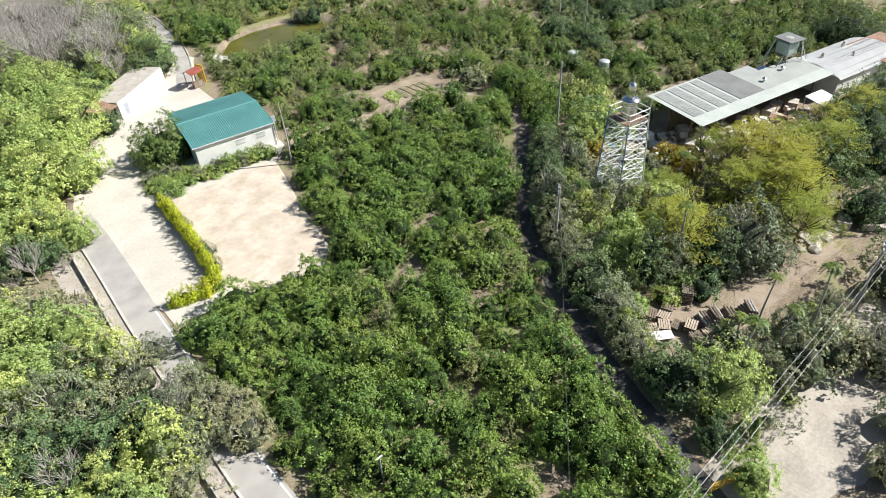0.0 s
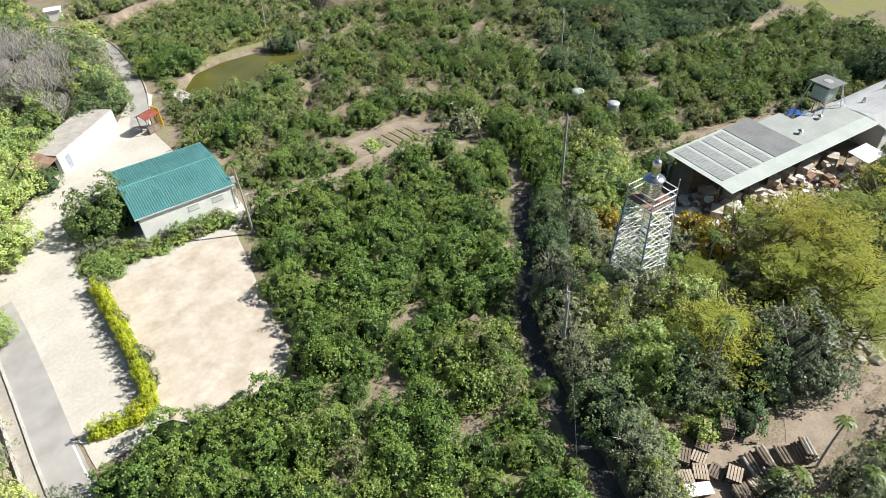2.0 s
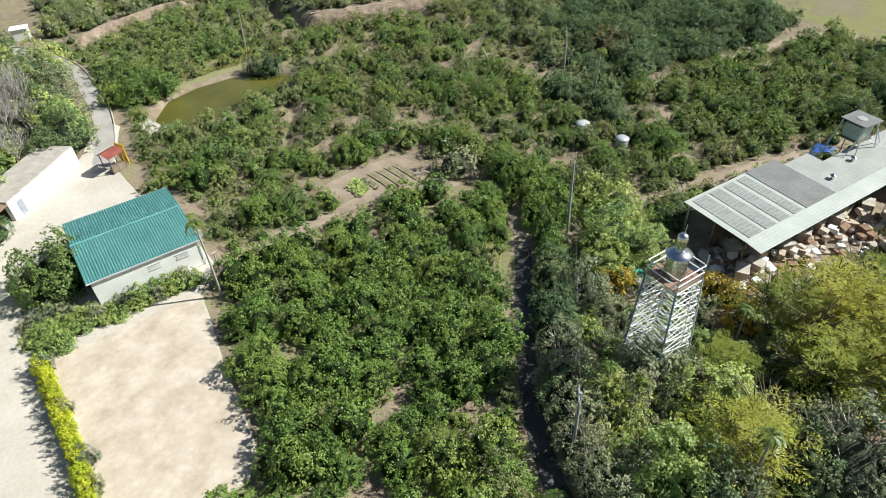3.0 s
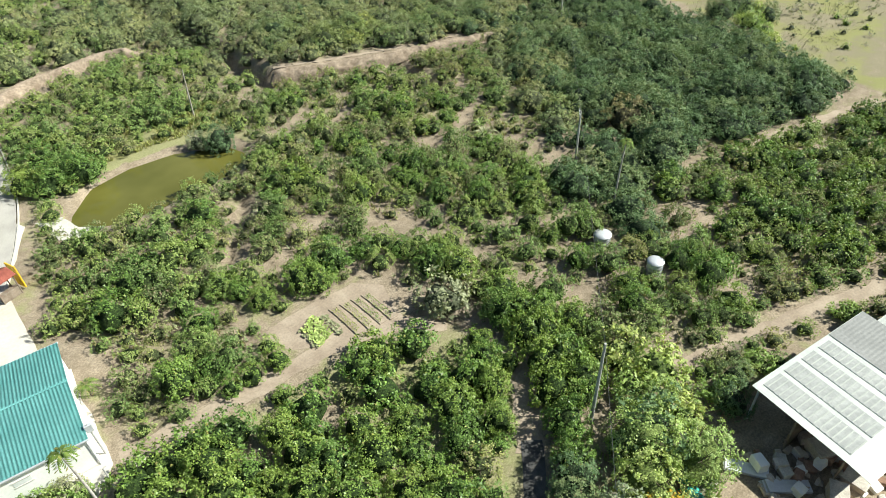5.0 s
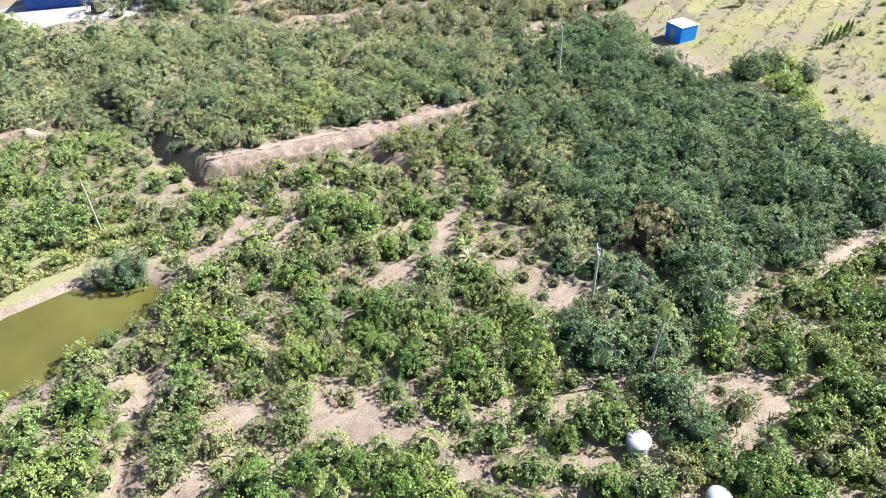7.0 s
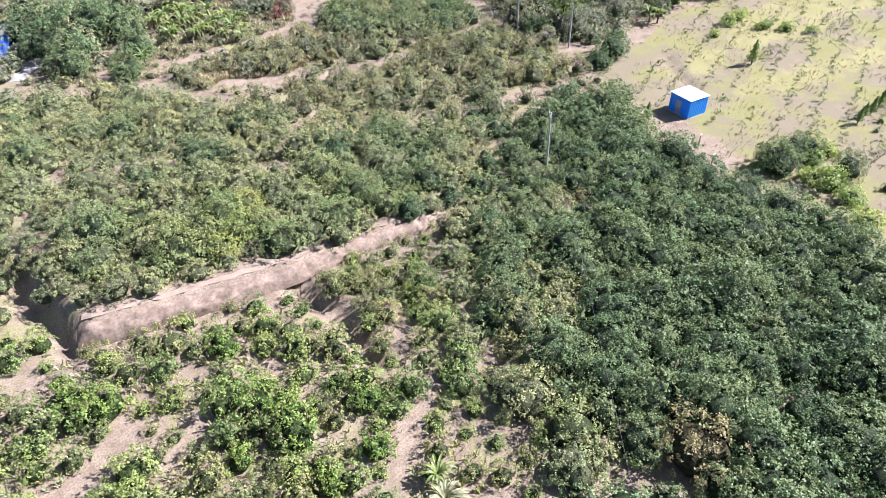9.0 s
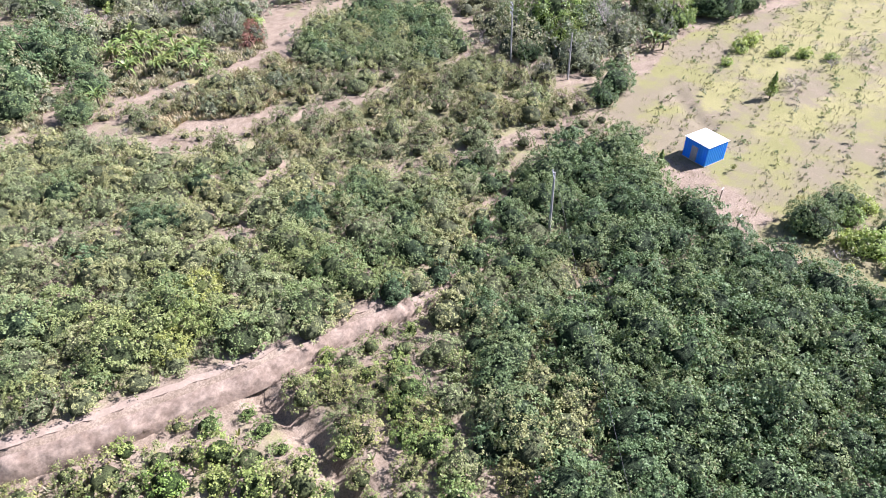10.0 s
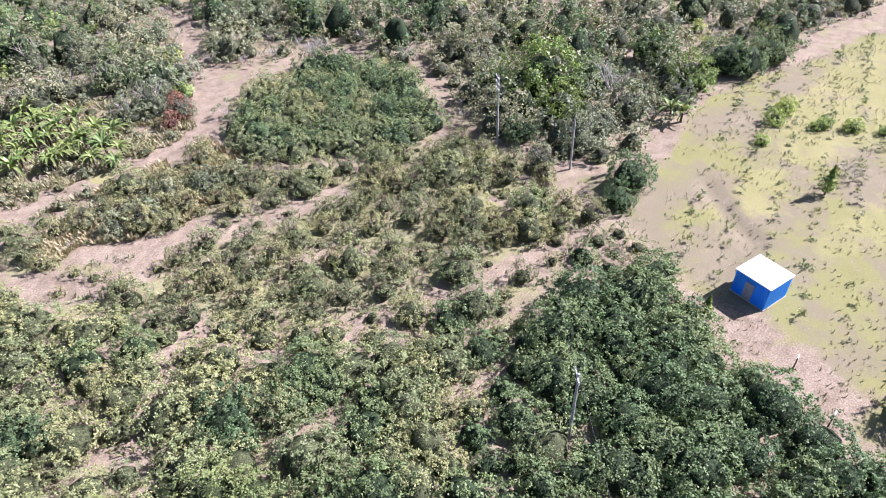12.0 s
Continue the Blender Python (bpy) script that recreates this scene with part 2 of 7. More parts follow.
def ground_material():
    """Tan soil with litter, green weeds and pale dry grass, laid out by the plan's own patches."""
    m, nt, p = material("ground", 0.95, 0.0, 0.2)
    v = nt.nodes.new("ShaderNodeNewGeometry").outputs["Position"]
    n1, n2, n3, n4 = noise_tex(nt, v, 0.12, 5), noise_tex(nt, v, 0.7, 6, 0.65), noise_tex(nt, v, 6.0, 6, 0.7), noise_tex(nt, v, 0.33, 5, 0.7)
    soil = ramp(nt, n2, [(0.25, (0.21, 0.165, 0.115)), (0.5, (0.345, 0.28, 0.205)), (0.75, (0.455, 0.382, 0.29))])
    litter = ramp(nt, n3, [(0.42, grey(0.62)), (0.6, grey(1.0))])
    soil = mix(nt, 1.0, soil, litter, "MULTIPLY")
    weeds = ramp(nt, n3, [(0.3, (0.16, 0.17, 0.07)), (0.55, (0.28, 0.275, 0.14)), (0.75, (0.38, 0.35, 0.22))])
    straw = ramp(nt, n3, [(0.3, (0.165, 0.145, 0.09)), (0.55, (0.24, 0.215, 0.13)), (0.75, (0.32, 0.285, 0.19))])
    meadow = ramp(nt, n1, [(0.44, (0.26, 0.28, 0.08)), (0.51, (0.215, 0.205, 0.11)), (0.57, (0.205, 0.18, 0.125))])
    straw = mix(nt, 0.55, straw, meadow)
    g = nt.nodes.new("ShaderNodeAttribute")
    g.attribute_name = "weeds"
    d = nt.nodes.new("ShaderNodeAttribute")
    d.attribute_name = "straw"
    add = node(nt, "ShaderNodeMath")
    add.operation = "ADD"
    nt.links.new(g.outputs["Fac"], add.inputs[0])
    nt.links.new(n4, add.inputs[1])
    f = ramp(nt, add.outputs[0], [(0.78, grey(0.0)), (0.98, grey(1.0))])
    c = mix(nt, f, soil, weeds)
    add2 = node(nt, "ShaderNodeMath")
    add2.operation = "ADD"
    nt.links.new(d.outputs["Fac"], add2.inputs[0])
    nt.links.new(n4, add2.inputs[1])
    f2 = ramp(nt, add2.outputs[0], [(0.72, grey(0.0)), (0.98, grey(1.0))])
    c = mix(nt, f2, c, straw)
    h = nt.nodes.new("ShaderNodeAttribute")
    h.attribute_name = "lush"
    add3 = node(nt, "ShaderNodeMath")
    add3.operation = "ADD"
    nt.links.new(h.outputs["Fac"], add3.inputs[0])
    nt.links.new(n4, add3.inputs[1])
    grass = ramp(nt, n3, [(0.3, (0.21, 0.21, 0.085)), (0.55, (0.30, 0.29, 0.125)), (0.75, (0.38, 0.355, 0.18))])
    c = mix(nt, ramp(nt, add3.outputs[0], [(0.80, grey(0.0)), (1.2, grey(0.9))]), c, grass)
    tone = ramp(nt, n1, [(0.3, grey(0.82)), (0.7, grey(1.06))])
    nt.links.new(mix(nt, 1.0, c, tone, "MULTIPLY"), p.inputs["Base Color"])
    bump(nt, p, n3, 0.5, 0.06)
    return m


WATER, GROUND = water_material(), ground_material()


# ---- helpers of this place ----
def link(name, bm, mat, parent=None, label="", smooth=False):
    me = bpy.data.meshes.new(name)
    bmesh.ops.recalc_face_normals(bm, faces=bm.faces)
    bm.to_mesh(me)
    bm.free()
    for mm in mat if isinstance(mat, (list, tuple)) else [mat]:
        me.materials.append(mm)
    if smooth:
        me.shade_smooth()
    ob = new(name, me)
    if parent:
        ob.parent = parent
    if label:
        ob["label"] = label
    return ob


def part(name, bm, mat, parent, label="", smooth=False):
    return link(name, bm, mat, parent, label, smooth)


def mesh_part(name, me, parent, m=None):
    ob = new(name, me)
    ob.parent = parent
    if m:
        ob.matrix_basis = m
    return ob


def base(name, m, label, category, group=""):
    ob = new(name)
    ob.empty_display_size = 0.3
    ob.matrix_basis = m
    return tagged(ob, label, category, group)


def box(bm, size, at=(0, 0, 0), turn=None, bevel=0.0):
    """A box of that size whose middle is at that place."""
    m = Matrix.Translation(at) @ (turn or Matrix.Identity(4)) @ Matrix.Diagonal((*size, 1))
    made = bmesh.ops.create_cube(bm, size=1.0, matrix=m)
    if bevel:
        edges = {e for v in made["verts"] for e in v.link_edges}
        bmesh.ops.bevel(bm, geom=list(edges), offset=bevel, segments=1, affect="EDGES")
    return bm


def rod(bm, a, b, r, r2=None, sides=6):
    """A bar from a to b."""
    a, b = Vector(a), Vector(b)
    d = b - a
    m = Matrix.Translation((a + b) / 2) @ d.to_track_quat("Z", "Y").to_matrix().to_4x4()
    bmesh.ops.create_cone(bm, cap_ends=True, segments=sides, radius1=r, radius2=r if r2 is None else r2, depth=d.length, matrix=m)
    return bm


def smooth_line(pts, step=1.0):
    """A rounded line through the given points."""
    p = [Vector((*q[:2], 0)) for q in pts]
    p = [p[0] * 2 - p[1], *p, p[-1] * 2 - p[-2]]
    out = []
    for a, b, c, d in zip(p, p[1:], p[2:], p[3:]):
        n = max(1, int((c - b).length / step))
        for i in range(n):
            t = i / n
            out.append(0.5 * (2 * b + (c - a) * t + (2 * a - 5 * b + 4 * c - d) * t * t + (3 * b - a - 3 * c + d) * t ** 3))
    return [*out, p[-2]]


def sheet(name, pts, mat, top=0.05, label="", category="ground", wobble=0.25, kind="structure"):
    """A flat slab with that outline, its edge a little ragged."""
    line = []
    ring = [Vector((*q, 0)) for q in pts]
    for a, b in zip(ring, ring[1:] + ring[:1]):
        n = max(1, int((b - a).length / 0.8))
        for i in range(n):
            q = a.lerp(b, i / n)
            w = noise.noise_vector(q * 0.7) * wobble
            line.append((q.x + w.x, q.y + w.y))
    bm = bmesh.new()
    vs = [bm.verts.new((x, y, top)) for x, y in line]
    f = bm.faces.new(vs)
    low = bmesh.ops.extrude_face_region(bm, geom=[f])
    bmesh.ops.translate(bm, verts=[v for v in low["geom"] if isinstance(v, bmesh.types.BMVert)], vec=(0, 0, -top - 0.15))
    bmesh.ops.triangulate(bm, faces=bm.faces)
    return tagged(link(name, bm, mat), label, category, kind=kind)


def ribbon(name, pts, width, mat, top=0.05, label="", category="road", ragged=0.1, depth=0.15):
    """A strip of ground along a line."""
    line = smooth_line(pts, 0.8)
    bm, rows = bmesh.new(), []
    for i, q in enumerate(line):
        d = (line[min(i + 1, len(line) - 1)] - line[max(i - 1, 0)]).normalized()
        side = Vector((-d.y, d.x, 0))
        w1 = width / 2 + noise.noise(q * 0.9) * ragged
        w2 = width / 2 + noise.noise(q * 0.9 + Vector((9, 4, 0))) * ragged
        up = Vector((0, 0, top + max(0.0, lift(q.x, q.y))))
        dn = up - Vector((0, 0, top + depth))
        rows.append([bm.verts.new(q + side * w1 + dn), bm.verts.new(q + side * w1 + up), bm.verts.new(q - side * w2 + up), bm.verts.new(q - side * w2 + dn)])
    for a, b in zip(rows, rows[1:]):
        for k in range(3):
            bm.faces.new((a[k], b[k], b[k + 1], a[k + 1]))
    bm.faces.new(rows[0])
    bm.faces.new(rows[-1])
    return tagged(link(name, bm, mat), label, category, kind="structure")


def beside(line, off):
    """A line that runs beside another one."""
    p = smooth_line(line, 2.0)
    out = []
    for i, q in enumerate(p):
        d = (p[min(i + 1, len(p) - 1)] - p[max(i - 1, 0)]).normalized()
        out.append((q.x - d.y * off, q.y + d.x * off))
    return out


def edge_distance(x, y, ring):
    """Metres to the outline of a patch, for many points at once: below zero inside it."""
    x, y = np.asarray(x, float), np.asarray(y, float)
    inside, far = np.zeros(x.shape, bool), np.full(x.shape, 1e9)
    for (ax, ay), (bx, by) in zip(ring, ring[1:] + ring[:1]):
        dx, dy = bx - ax, by - ay
        t = np.clip(((x - ax) * dx + (y - ay) * dy) / (dx * dx + dy * dy + 1e-9), 0, 1)
        far = np.minimum(far, np.hypot(x - ax - t * dx, y - ay - t * dy))
        cross = (ay > y) != (by > y)
        inside ^= cross & (x < (bx - ax) * (y - ay) / (by - ay + 1e-12) + ax)
    return np.where(inside, -far, far)


def line_distance(x, y, pts):
    x, y = np.asarray(x, float), np.asarray(y, float)
    far = np.full(x.shape, 1e9)
    for (ax, ay), (bx, by) in zip(pts, pts[1:]):
        dx, dy = bx - ax, by - ay
        t = np.clip(((x - ax) * dx + (y - ay) * dy) / (dx * dx + dy * dy + 1e-9), 0, 1)
        far = np.minimum(far, np.hypot(x - ax - t * dx, y - ay - t * dy))
    return far


def ease(v, a, b):
    t = np.clip((v - a) / (b - a), 0, 1)
    return t * t * (3 - 2 * t)


# ---- the plan, in metres ----
POND = [(38.6, 101.5), (42.6, 106.2), (47.8, 107.4), (53.5, 106.6), (59.1, 103.4), (60.3, 99.6), (58.0, 96.3), (53.2, 96.6), (47.4, 95.8), (42.5, 96.6), (39.0, 98.5)]
YARD = [(33.6, 106), (35.0, 103), (30.6, 93), (30.4, 82), (31.0, 78), (31.4, 73), (31.0, 67.6), (28.2, 64.6), (25.6, 55.4), (23.6, 46.0), (21.6, 44.2), (17.3, 44.6), (11.9, 46.2), (7.4, 46.3), (7.0, 52), (7.4, 63), (5.4, 66.0), (6.6, 73), (9.1, 79.8), (12.7, 85.6), (17.7, 90.2), (27.0, 96.6)]
ROAD = [(6.2, 70), (6.2, 64.2), (5.9, 56), (5.6, 49.6), (5.4, 40.7), (5.2, 30.9), (5.2, 25.1), (5.6, 12), (6.5, -4), (8, -30)]
FAR_ROAD = [(29.0, 93), (31.8, 99.9), (33.1, 103.6), (34.4, 108.4), (35.4, 113.8), (36.0, 119), (36.6, 128), (34.8, 137), (31, 144.5), (24, 149), (14, 152)]
LANE_LINE = [(54.0, 47.8), (52.4, 46.2), (43.9, 38.2), (39.0, 32.5), (35.9, 27.3), (33.6, 22.3), (31.5, 17.6), (29.7, 12.5), (28.3, 8.8), (27.2, 5.4), (25.5, -2), (24, -12)]
PATH_LINE = [(31.5, 67.6), (36, 66.9), (41.3, 66.2), (45.9, 65.9), (49.5, 65.3), (54.1, 63.8), (57.5, 60.5)]
GARDEN = [(45.2, 71.0), (49.5, 71.2), (54.8, 70.6), (56.6, 68.3), (55.4, 64.0), (53.1, 63.4), (48.7, 65.6), (46.0, 67.8)]
FARM_TRACK = [(62.5, 43.6), (66, 43.8), (71.2, 43.0), (75.0, 41.4), (80.8, 39.5), (88, 36.5), (97, 32), (110, 25)]
STRIP = [(103.0, 56.0), (110.3, 54.2), (116.0, 52.4), (124, 50)]
TERRACE = [(72.0, 113.5), (76.5, 111.2), (80.8, 109.4), (89.3, 106.2), (95.5, 104.8), (102.0, 102.6), (107.3, 101.2)]
CUT = [(88.8, 105), (89.1, 98.8), (87.6, 93.3)]
DITCH = [(55.4, 94.4), (53.3, 88.9), (49.9, 84.5), (47.6, 81.9)]
GULLY = [(71.2, 113.4), (70.9, 118.0), (70.7, 125.0)]
CUT_PATH = [(88.9, 92.2), (91.0, 93.4), (93.6, 94.6)]
UPPER_PATH = [(98, 163), (106.3, 160.5), (115.8, 160.2), (126.8, 158.0), (132.8, 160), (140, 172), (149, 186), (155, 200)]
BANK = [(40, 135), (45.3, 138.6), (49.9, 139.5), (57.9, 140.8), (63.0, 138.5)]
FIELD = [(150.5, 117), (146.3, 110), (142.5, 101.5), (139.8, 99), (136.5, 95.5), (133.2, 89.5), (132.0, 83.5), (130.5, 76), (129.0, 66), (126, 50), (126, 30), (300, 30), (300, 110), (215, 97.5), (195, 104.5), (183, 110), (172, 111.5), (160, 109), (153, 113)]
RIGHT_YARD = [(26.5, 6.6), (29.8, 7.4), (33, 7.0), (37.3, 7.9), (42.8, 7.2), (52.5, 6.2), (66, 8), (66, -6), (50, -6), (37.0, -1), (31.4, 0.6), (27, 1)]
JUNK_YARD = [(36.2, 14.6), (37.4, 18.2), (40.4, 17.6), (42.4, 15.7), (44.5, 13.7), (47.4, 14.8), (52.0, 15.3), (58, 15.0), (66, 12.5), (69, 9.8), (62, 10.4), (55, 11.2), (51.0, 11.9), (47.2, 11.5), (42.6, 13.0), (38.6, 13.0)]
STONE_YARD = [(57, 30), (62, 39), (66, 39), (86, 32), (92, 26), (90, 16), (84, 18), (72, 23), (62, 26)]


def lift(x, y):
    """The height of the upper terrace above the rest, which ends in an earth bank."""
    if y < 94 or x < 71:
        return 0.0
    d = float(line_distance(x, y, TERRACE))
    ahead = y > np.interp(x, [p[0] for p in TERRACE], [p[1] for p in TERRACE])
    run = ease(x, 71.6, 73.6) * (1 - ease(x, 100, 118))
    rise = float(np.interp(x, [74, 101], [1.8, 1.05]))
    return float(run) * rise * (float(ease(d, -0.2, 0.7)) if ahead else 0.0) * (1 - float(ease(d, 25, 60)))


def ground_height(x, y):
    tx, ty = [p[0] for p in TERRACE], [p[1] for p in TERRACE]
    d = line_distance(x, y, TERRACE)
    ahead = y > np.interp(x, tx, ty)
    run = ease(x, 71.6, 73.6) * (1 - ease(x, 100, 118))
    rise = np.interp(x, [74, 101], [1.8, 1.05])
    z = run * rise * np.where(ahead, ease(d, -0.2, 0.7), 0) * (1 - ease(d, 25, 60))
    p = edge_distance(x, y, POND)
    z = z - 1.6 * ease(-p, -1.0, 2.4)
    z = z - 1.4 * (1 - ease(line_distance(x, y, CUT), 0.4, 1.4)) - 0.7 * (1 - ease(line_distance(x, y, DITCH), 0.3, 1.1))
    z = z - 0.45 * (1 - ease(line_distance(x, y, FIELD_DITCH), 0.2, 1.1)) - 0.8 * (1 - ease(line_distance(x, y, GULLY), 0.4, 1.3))
    return z


# ---- ground ----
def build_ground():
    def steps(a, b, n):
        out = np.geomspace(6, 1900, 14)
        return np.concatenate([a - out[::-1], np.linspace(a, b, n), b + out])
    xs, ys = steps(-40, 240, 281), steps(-40, 250, 291)
    gx, gy = np.meshgrid(xs, ys, indexing="ij")
    x, y = gx.ravel(), gy.ravel()
    z = ground_height(x, y)
    rough = np.array([noise.noise(Vector((a * 0.5, b * 0.5, 0))) for a, b in zip(x, y)])
    z = z + 0.015 * np.minimum(rough, 0)
    nx, ny = len(xs), len(ys)
    i = np.arange(nx * ny).reshape(nx, ny)
    quads = np.stack([i[:-1, :-1], i[1:, :-1], i[1:, 1:], i[:-1, 1:]], -1).reshape(-1, 4)
    me = bpy.data.meshes.new("ground")
    me.vertices.add(len(x))
    me.vertices.foreach_set("co", np.stack([x, y, z], -1).ravel().astype(np.float32))
    me.loops.add(quads.size)
    me.loops.foreach_set("vertex_index", quads.ravel().astype(np.int32))
    me.polygons.add(len(quads))
    me.polygons.foreach_set("loop_start", np.arange(0, quads.size, 4, dtype=np.int32))
    me.update(calc_edges=True)
    me.shade_smooth()
    me.materials.append(GROUND)
    field = ease(-edge_distance(x, y, FIELD), -0.5, 1.5)
    upper = ease(-edge_distance(x, y, UPPER_SPARSE), -2, 4)
    shore = ease(-edge_distance(x, y, POND), -1.0, -0.2)
    weeds = 0.30 + 0.12 * upper + 0.15 * ease(-edge_distance(x, y, NEAR_BLOCK), -1, 1) - 0.12 * field
    weeds = weeds + 0.5 * (1 - ease(np.hypot(x - 52, y - 110), 4, 14)) * (1 - shore)
    weeds = weeds - 0.55 * (1 - ease(line_distance(x, y, UPPER_PATH), 0.8, 3.5)) - 0.6 * (1 - ease(line_distance(x, y, CUT_PATH), 0.4, 1.5))
    dirt = [DIRT_PATCHES[i:i + 3] for i in range(0, len(DIRT_PATCHES), 3)]
    for cx, cy, r in dirt:
        weeds = weeds - (0.6 if cy < 100 else 0.42) * (1 - ease(np.hypot(x - cx, y - cy), r * 0.3, r * 1.6))
    weeds = weeds - 0.5 * (1 - ease(line_distance(x, y, TERRACE), 1.0, 2.2)) - 0.6 * (1 - ease(line_distance(x, y, BANK), 1.5, 4)) - 0.5 * shore
    weeds = weeds - 0.5 * ease(-edge_distance(x, y, JUNK_YARD), -1, 1) - 0.5 * ease(-edge_distance(x, y, STONE_YARD), -1, 1) - 0.6 * ease(-edge_distance(x, y, RIGHT_YARD), -1, 1)
    for a, b, r in BARE_STRIPS:
        weeds = weeds - 0.6 * (1 - ease(line_distance(x, y, [a, b]), r * 0.5, r + 0.9))
    lush = 0.20 * field + 0.17 * upper
    for cx, cy, r in LUSH:
        lush = np.maximum(lush, 0.62 * (1 - ease(np.hypot(x - cx, y - cy), r * 0.3, r * 1.3)))
    for ring_ in FIELD_GRASS:
        lush = np.maximum(lush, 0.47 * ease(-edge_distance(x, y, ring_), -3.0, 3.0))
    straw = 0.52 * field + 0.10 * upper - 0.45 * ease(-edge_distance(x, y, [(131.5, 84), (133.6, 90.5), (137.5, 95.5), (139.5, 97), (141, 94), (139, 88), (136, 82)]), -1.2, 1.2)
    for key, values in (("weeds", weeds), ("straw", straw), ("lush", lush)):
        me.attributes.new(key, "FLOAT", "POINT").data.foreach_set("value", values.astype(np.float32))
    return tagged(new("ground", me), "tan soil with weeds and leaf litter between the trees", "ground", kind="structure")


NEAR_BLOCK = [(57.5, 52.5), (51.6, 46.8), (43.2, 39.2), (37.9, 33.3), (34.5, 27.8), (32.0, 22.7), (29.7, 17.5), (27.9, 12.5), (25.8, 5), (22, -4), (12, 2), (8.0, 18), (7.6, 30), (7.4, 44.4), (13, 45.2), (22.5, 43.6), (24.8, 47), (26.2, 53), (28.6, 60.5), (31, 65), (41, 64.2), (48, 63.4), (53, 62.2), (57.5, 58.6), (59, 56)]
NORTH_BLOCK = [(33.5, 69.5), (44, 68.3), (45, 72.5), (56, 71.6), (57.5, 66), (58.6, 61), (60.3, 56), (60.6, 50), (62.5, 46.2), (70, 45), (76, 43.5), (82, 41), (90, 38), (100, 33), (110, 28), (124, 30), (124, 48), (110, 53.4), (98, 57.3), (90, 59.3), (80, 57.8), (78, 62), (79, 69), (86, 76), (89, 86), (92, 94), (86, 97), (86, 106), (78, 109), (70, 113.5), (62, 113), (60.5, 107), (62, 99), (58, 94.5), (47, 93.5), (39, 96), (36, 99), (33.5, 92), (34, 80)]
LYCHEE_BLOCK = [(127.4, 106), (139, 104.5), (141.5, 101.5), (138, 98.5), (134.5, 95.3), (131.8, 89.5), (130.3, 83.5), (129.5, 76), (127, 64), (125.3, 55), (116.8, 54.5), (106.6, 57.2), (96, 60.0), (88, 60.5), (81.2, 57.6), (78.5, 61.6), (81.0, 68.3), (88.1, 75.1), (90.2, 82.5), (93, 88), (96.5, 94), (99.5, 99.5), (104, 101), (110, 100.2), (116, 102), (119, 105)]
TERRACE_BLOCK = [(72.6, 125), (72.4, 120), (73.0, 114.8), (81.5, 112), (90, 108.5), (96.5, 107), (104.4, 104.4), (112, 102.4), (118, 104.6), (127, 108), (120, 115), (110.3, 124), (104, 136.4), (100, 154), (92, 165), (76, 170), (56, 160), (60, 142), (70, 134), (72.6, 130)]
UPPER_SPARSE = [(131.0, 155.3), (130, 148), (134, 138.7), (146, 133), (150.8, 133.5), (148.9, 121.9), (146.7, 112), (141, 107), (128, 109.2), (119, 117), (111, 126), (105.5, 137), (102, 154), (106.4, 157), (116, 156.5), (126, 154.5)]
THICK_PATCH = [(130.5, 154.5), (140.7, 164.2), (155.1, 163.4), (160.0, 149.0), (153.3, 136.8), (145.7, 134.0), (135.0, 139.7), (131.0, 148.9)]
POND_SIDE = [(37, 112), (44, 110.5), (50, 111), (56, 110), (61, 109), (63, 113), (71, 115), (63, 121), (71, 130), (60, 139), (48, 136), (42, 128), (36, 124)]
FAR_LEFT = [(38, 142), (58, 143.5), (64, 140), (58, 160), (76, 172), (70, 215), (45, 215), (42, 170)]
# bare spots: x, y, radius
DIRT_PATCHES = [34.0, 41.9, 1.7, 27.0, 36.2, 1.6, 37.2, 36.6, 1.6, 29.3, 30.0, 1.5, 20.4, 13.1, 1.3, 77.0, 85.0, 1.0,
                81.8, 98.9, 1.3, 94.1, 113.9, 1.4, 111.5, 141.2, 2.0, 140.0, 119.0, 1.6, 106.5, 128.9, 1.4]
# bare strips of trodden soil between the trees: both ends and half the width
BARE_STRIPS = [((61.4, 75.8), (65.3, 71.7), 1.2), ((65.3, 71.7), (67.6, 69.4), 0.9), ((69.6, 73.2), (66.9, 72.8), 0.6), ((55.5, 81.7), (60.0, 80.0), 0.7), ((48.3, 80.6), (51.0, 82.3), 0.9),
               ((50.8, 76.3), (52.6, 77.7), 0.8), ((70.0, 67.6), (73.6, 66.0), 0.7), ((66.0, 65.3), (69.1, 63.7), 0.7), ((65.9, 59.0), (69.1, 58.2), 0.8), ((84.6, 55.1), (88.3, 54.1), 0.8),
               ((85.3, 52.7), (87.3, 51.6), 0.6), ((82.6, 53.0), (84.0, 52.5), 0.6), ((73.3, 54.0), (75.6, 53.1), 0.6), ((77.0, 46.3), (79.8, 45.0), 0.6), ((71.9, 97.2), (75.7, 99.2), 0.8),
               ((64.7, 99.9), (70.4, 100.6), 1.3), ((80.2, 83.6), (87.9, 87.1), 0.8), ((74.0, 84.1), (78.2, 84.0), 0.7), ((84.2, 78.1), (86.3, 74.6), 0.7), ((84.3, 70.2), (90.4, 72.0), 1.1)]
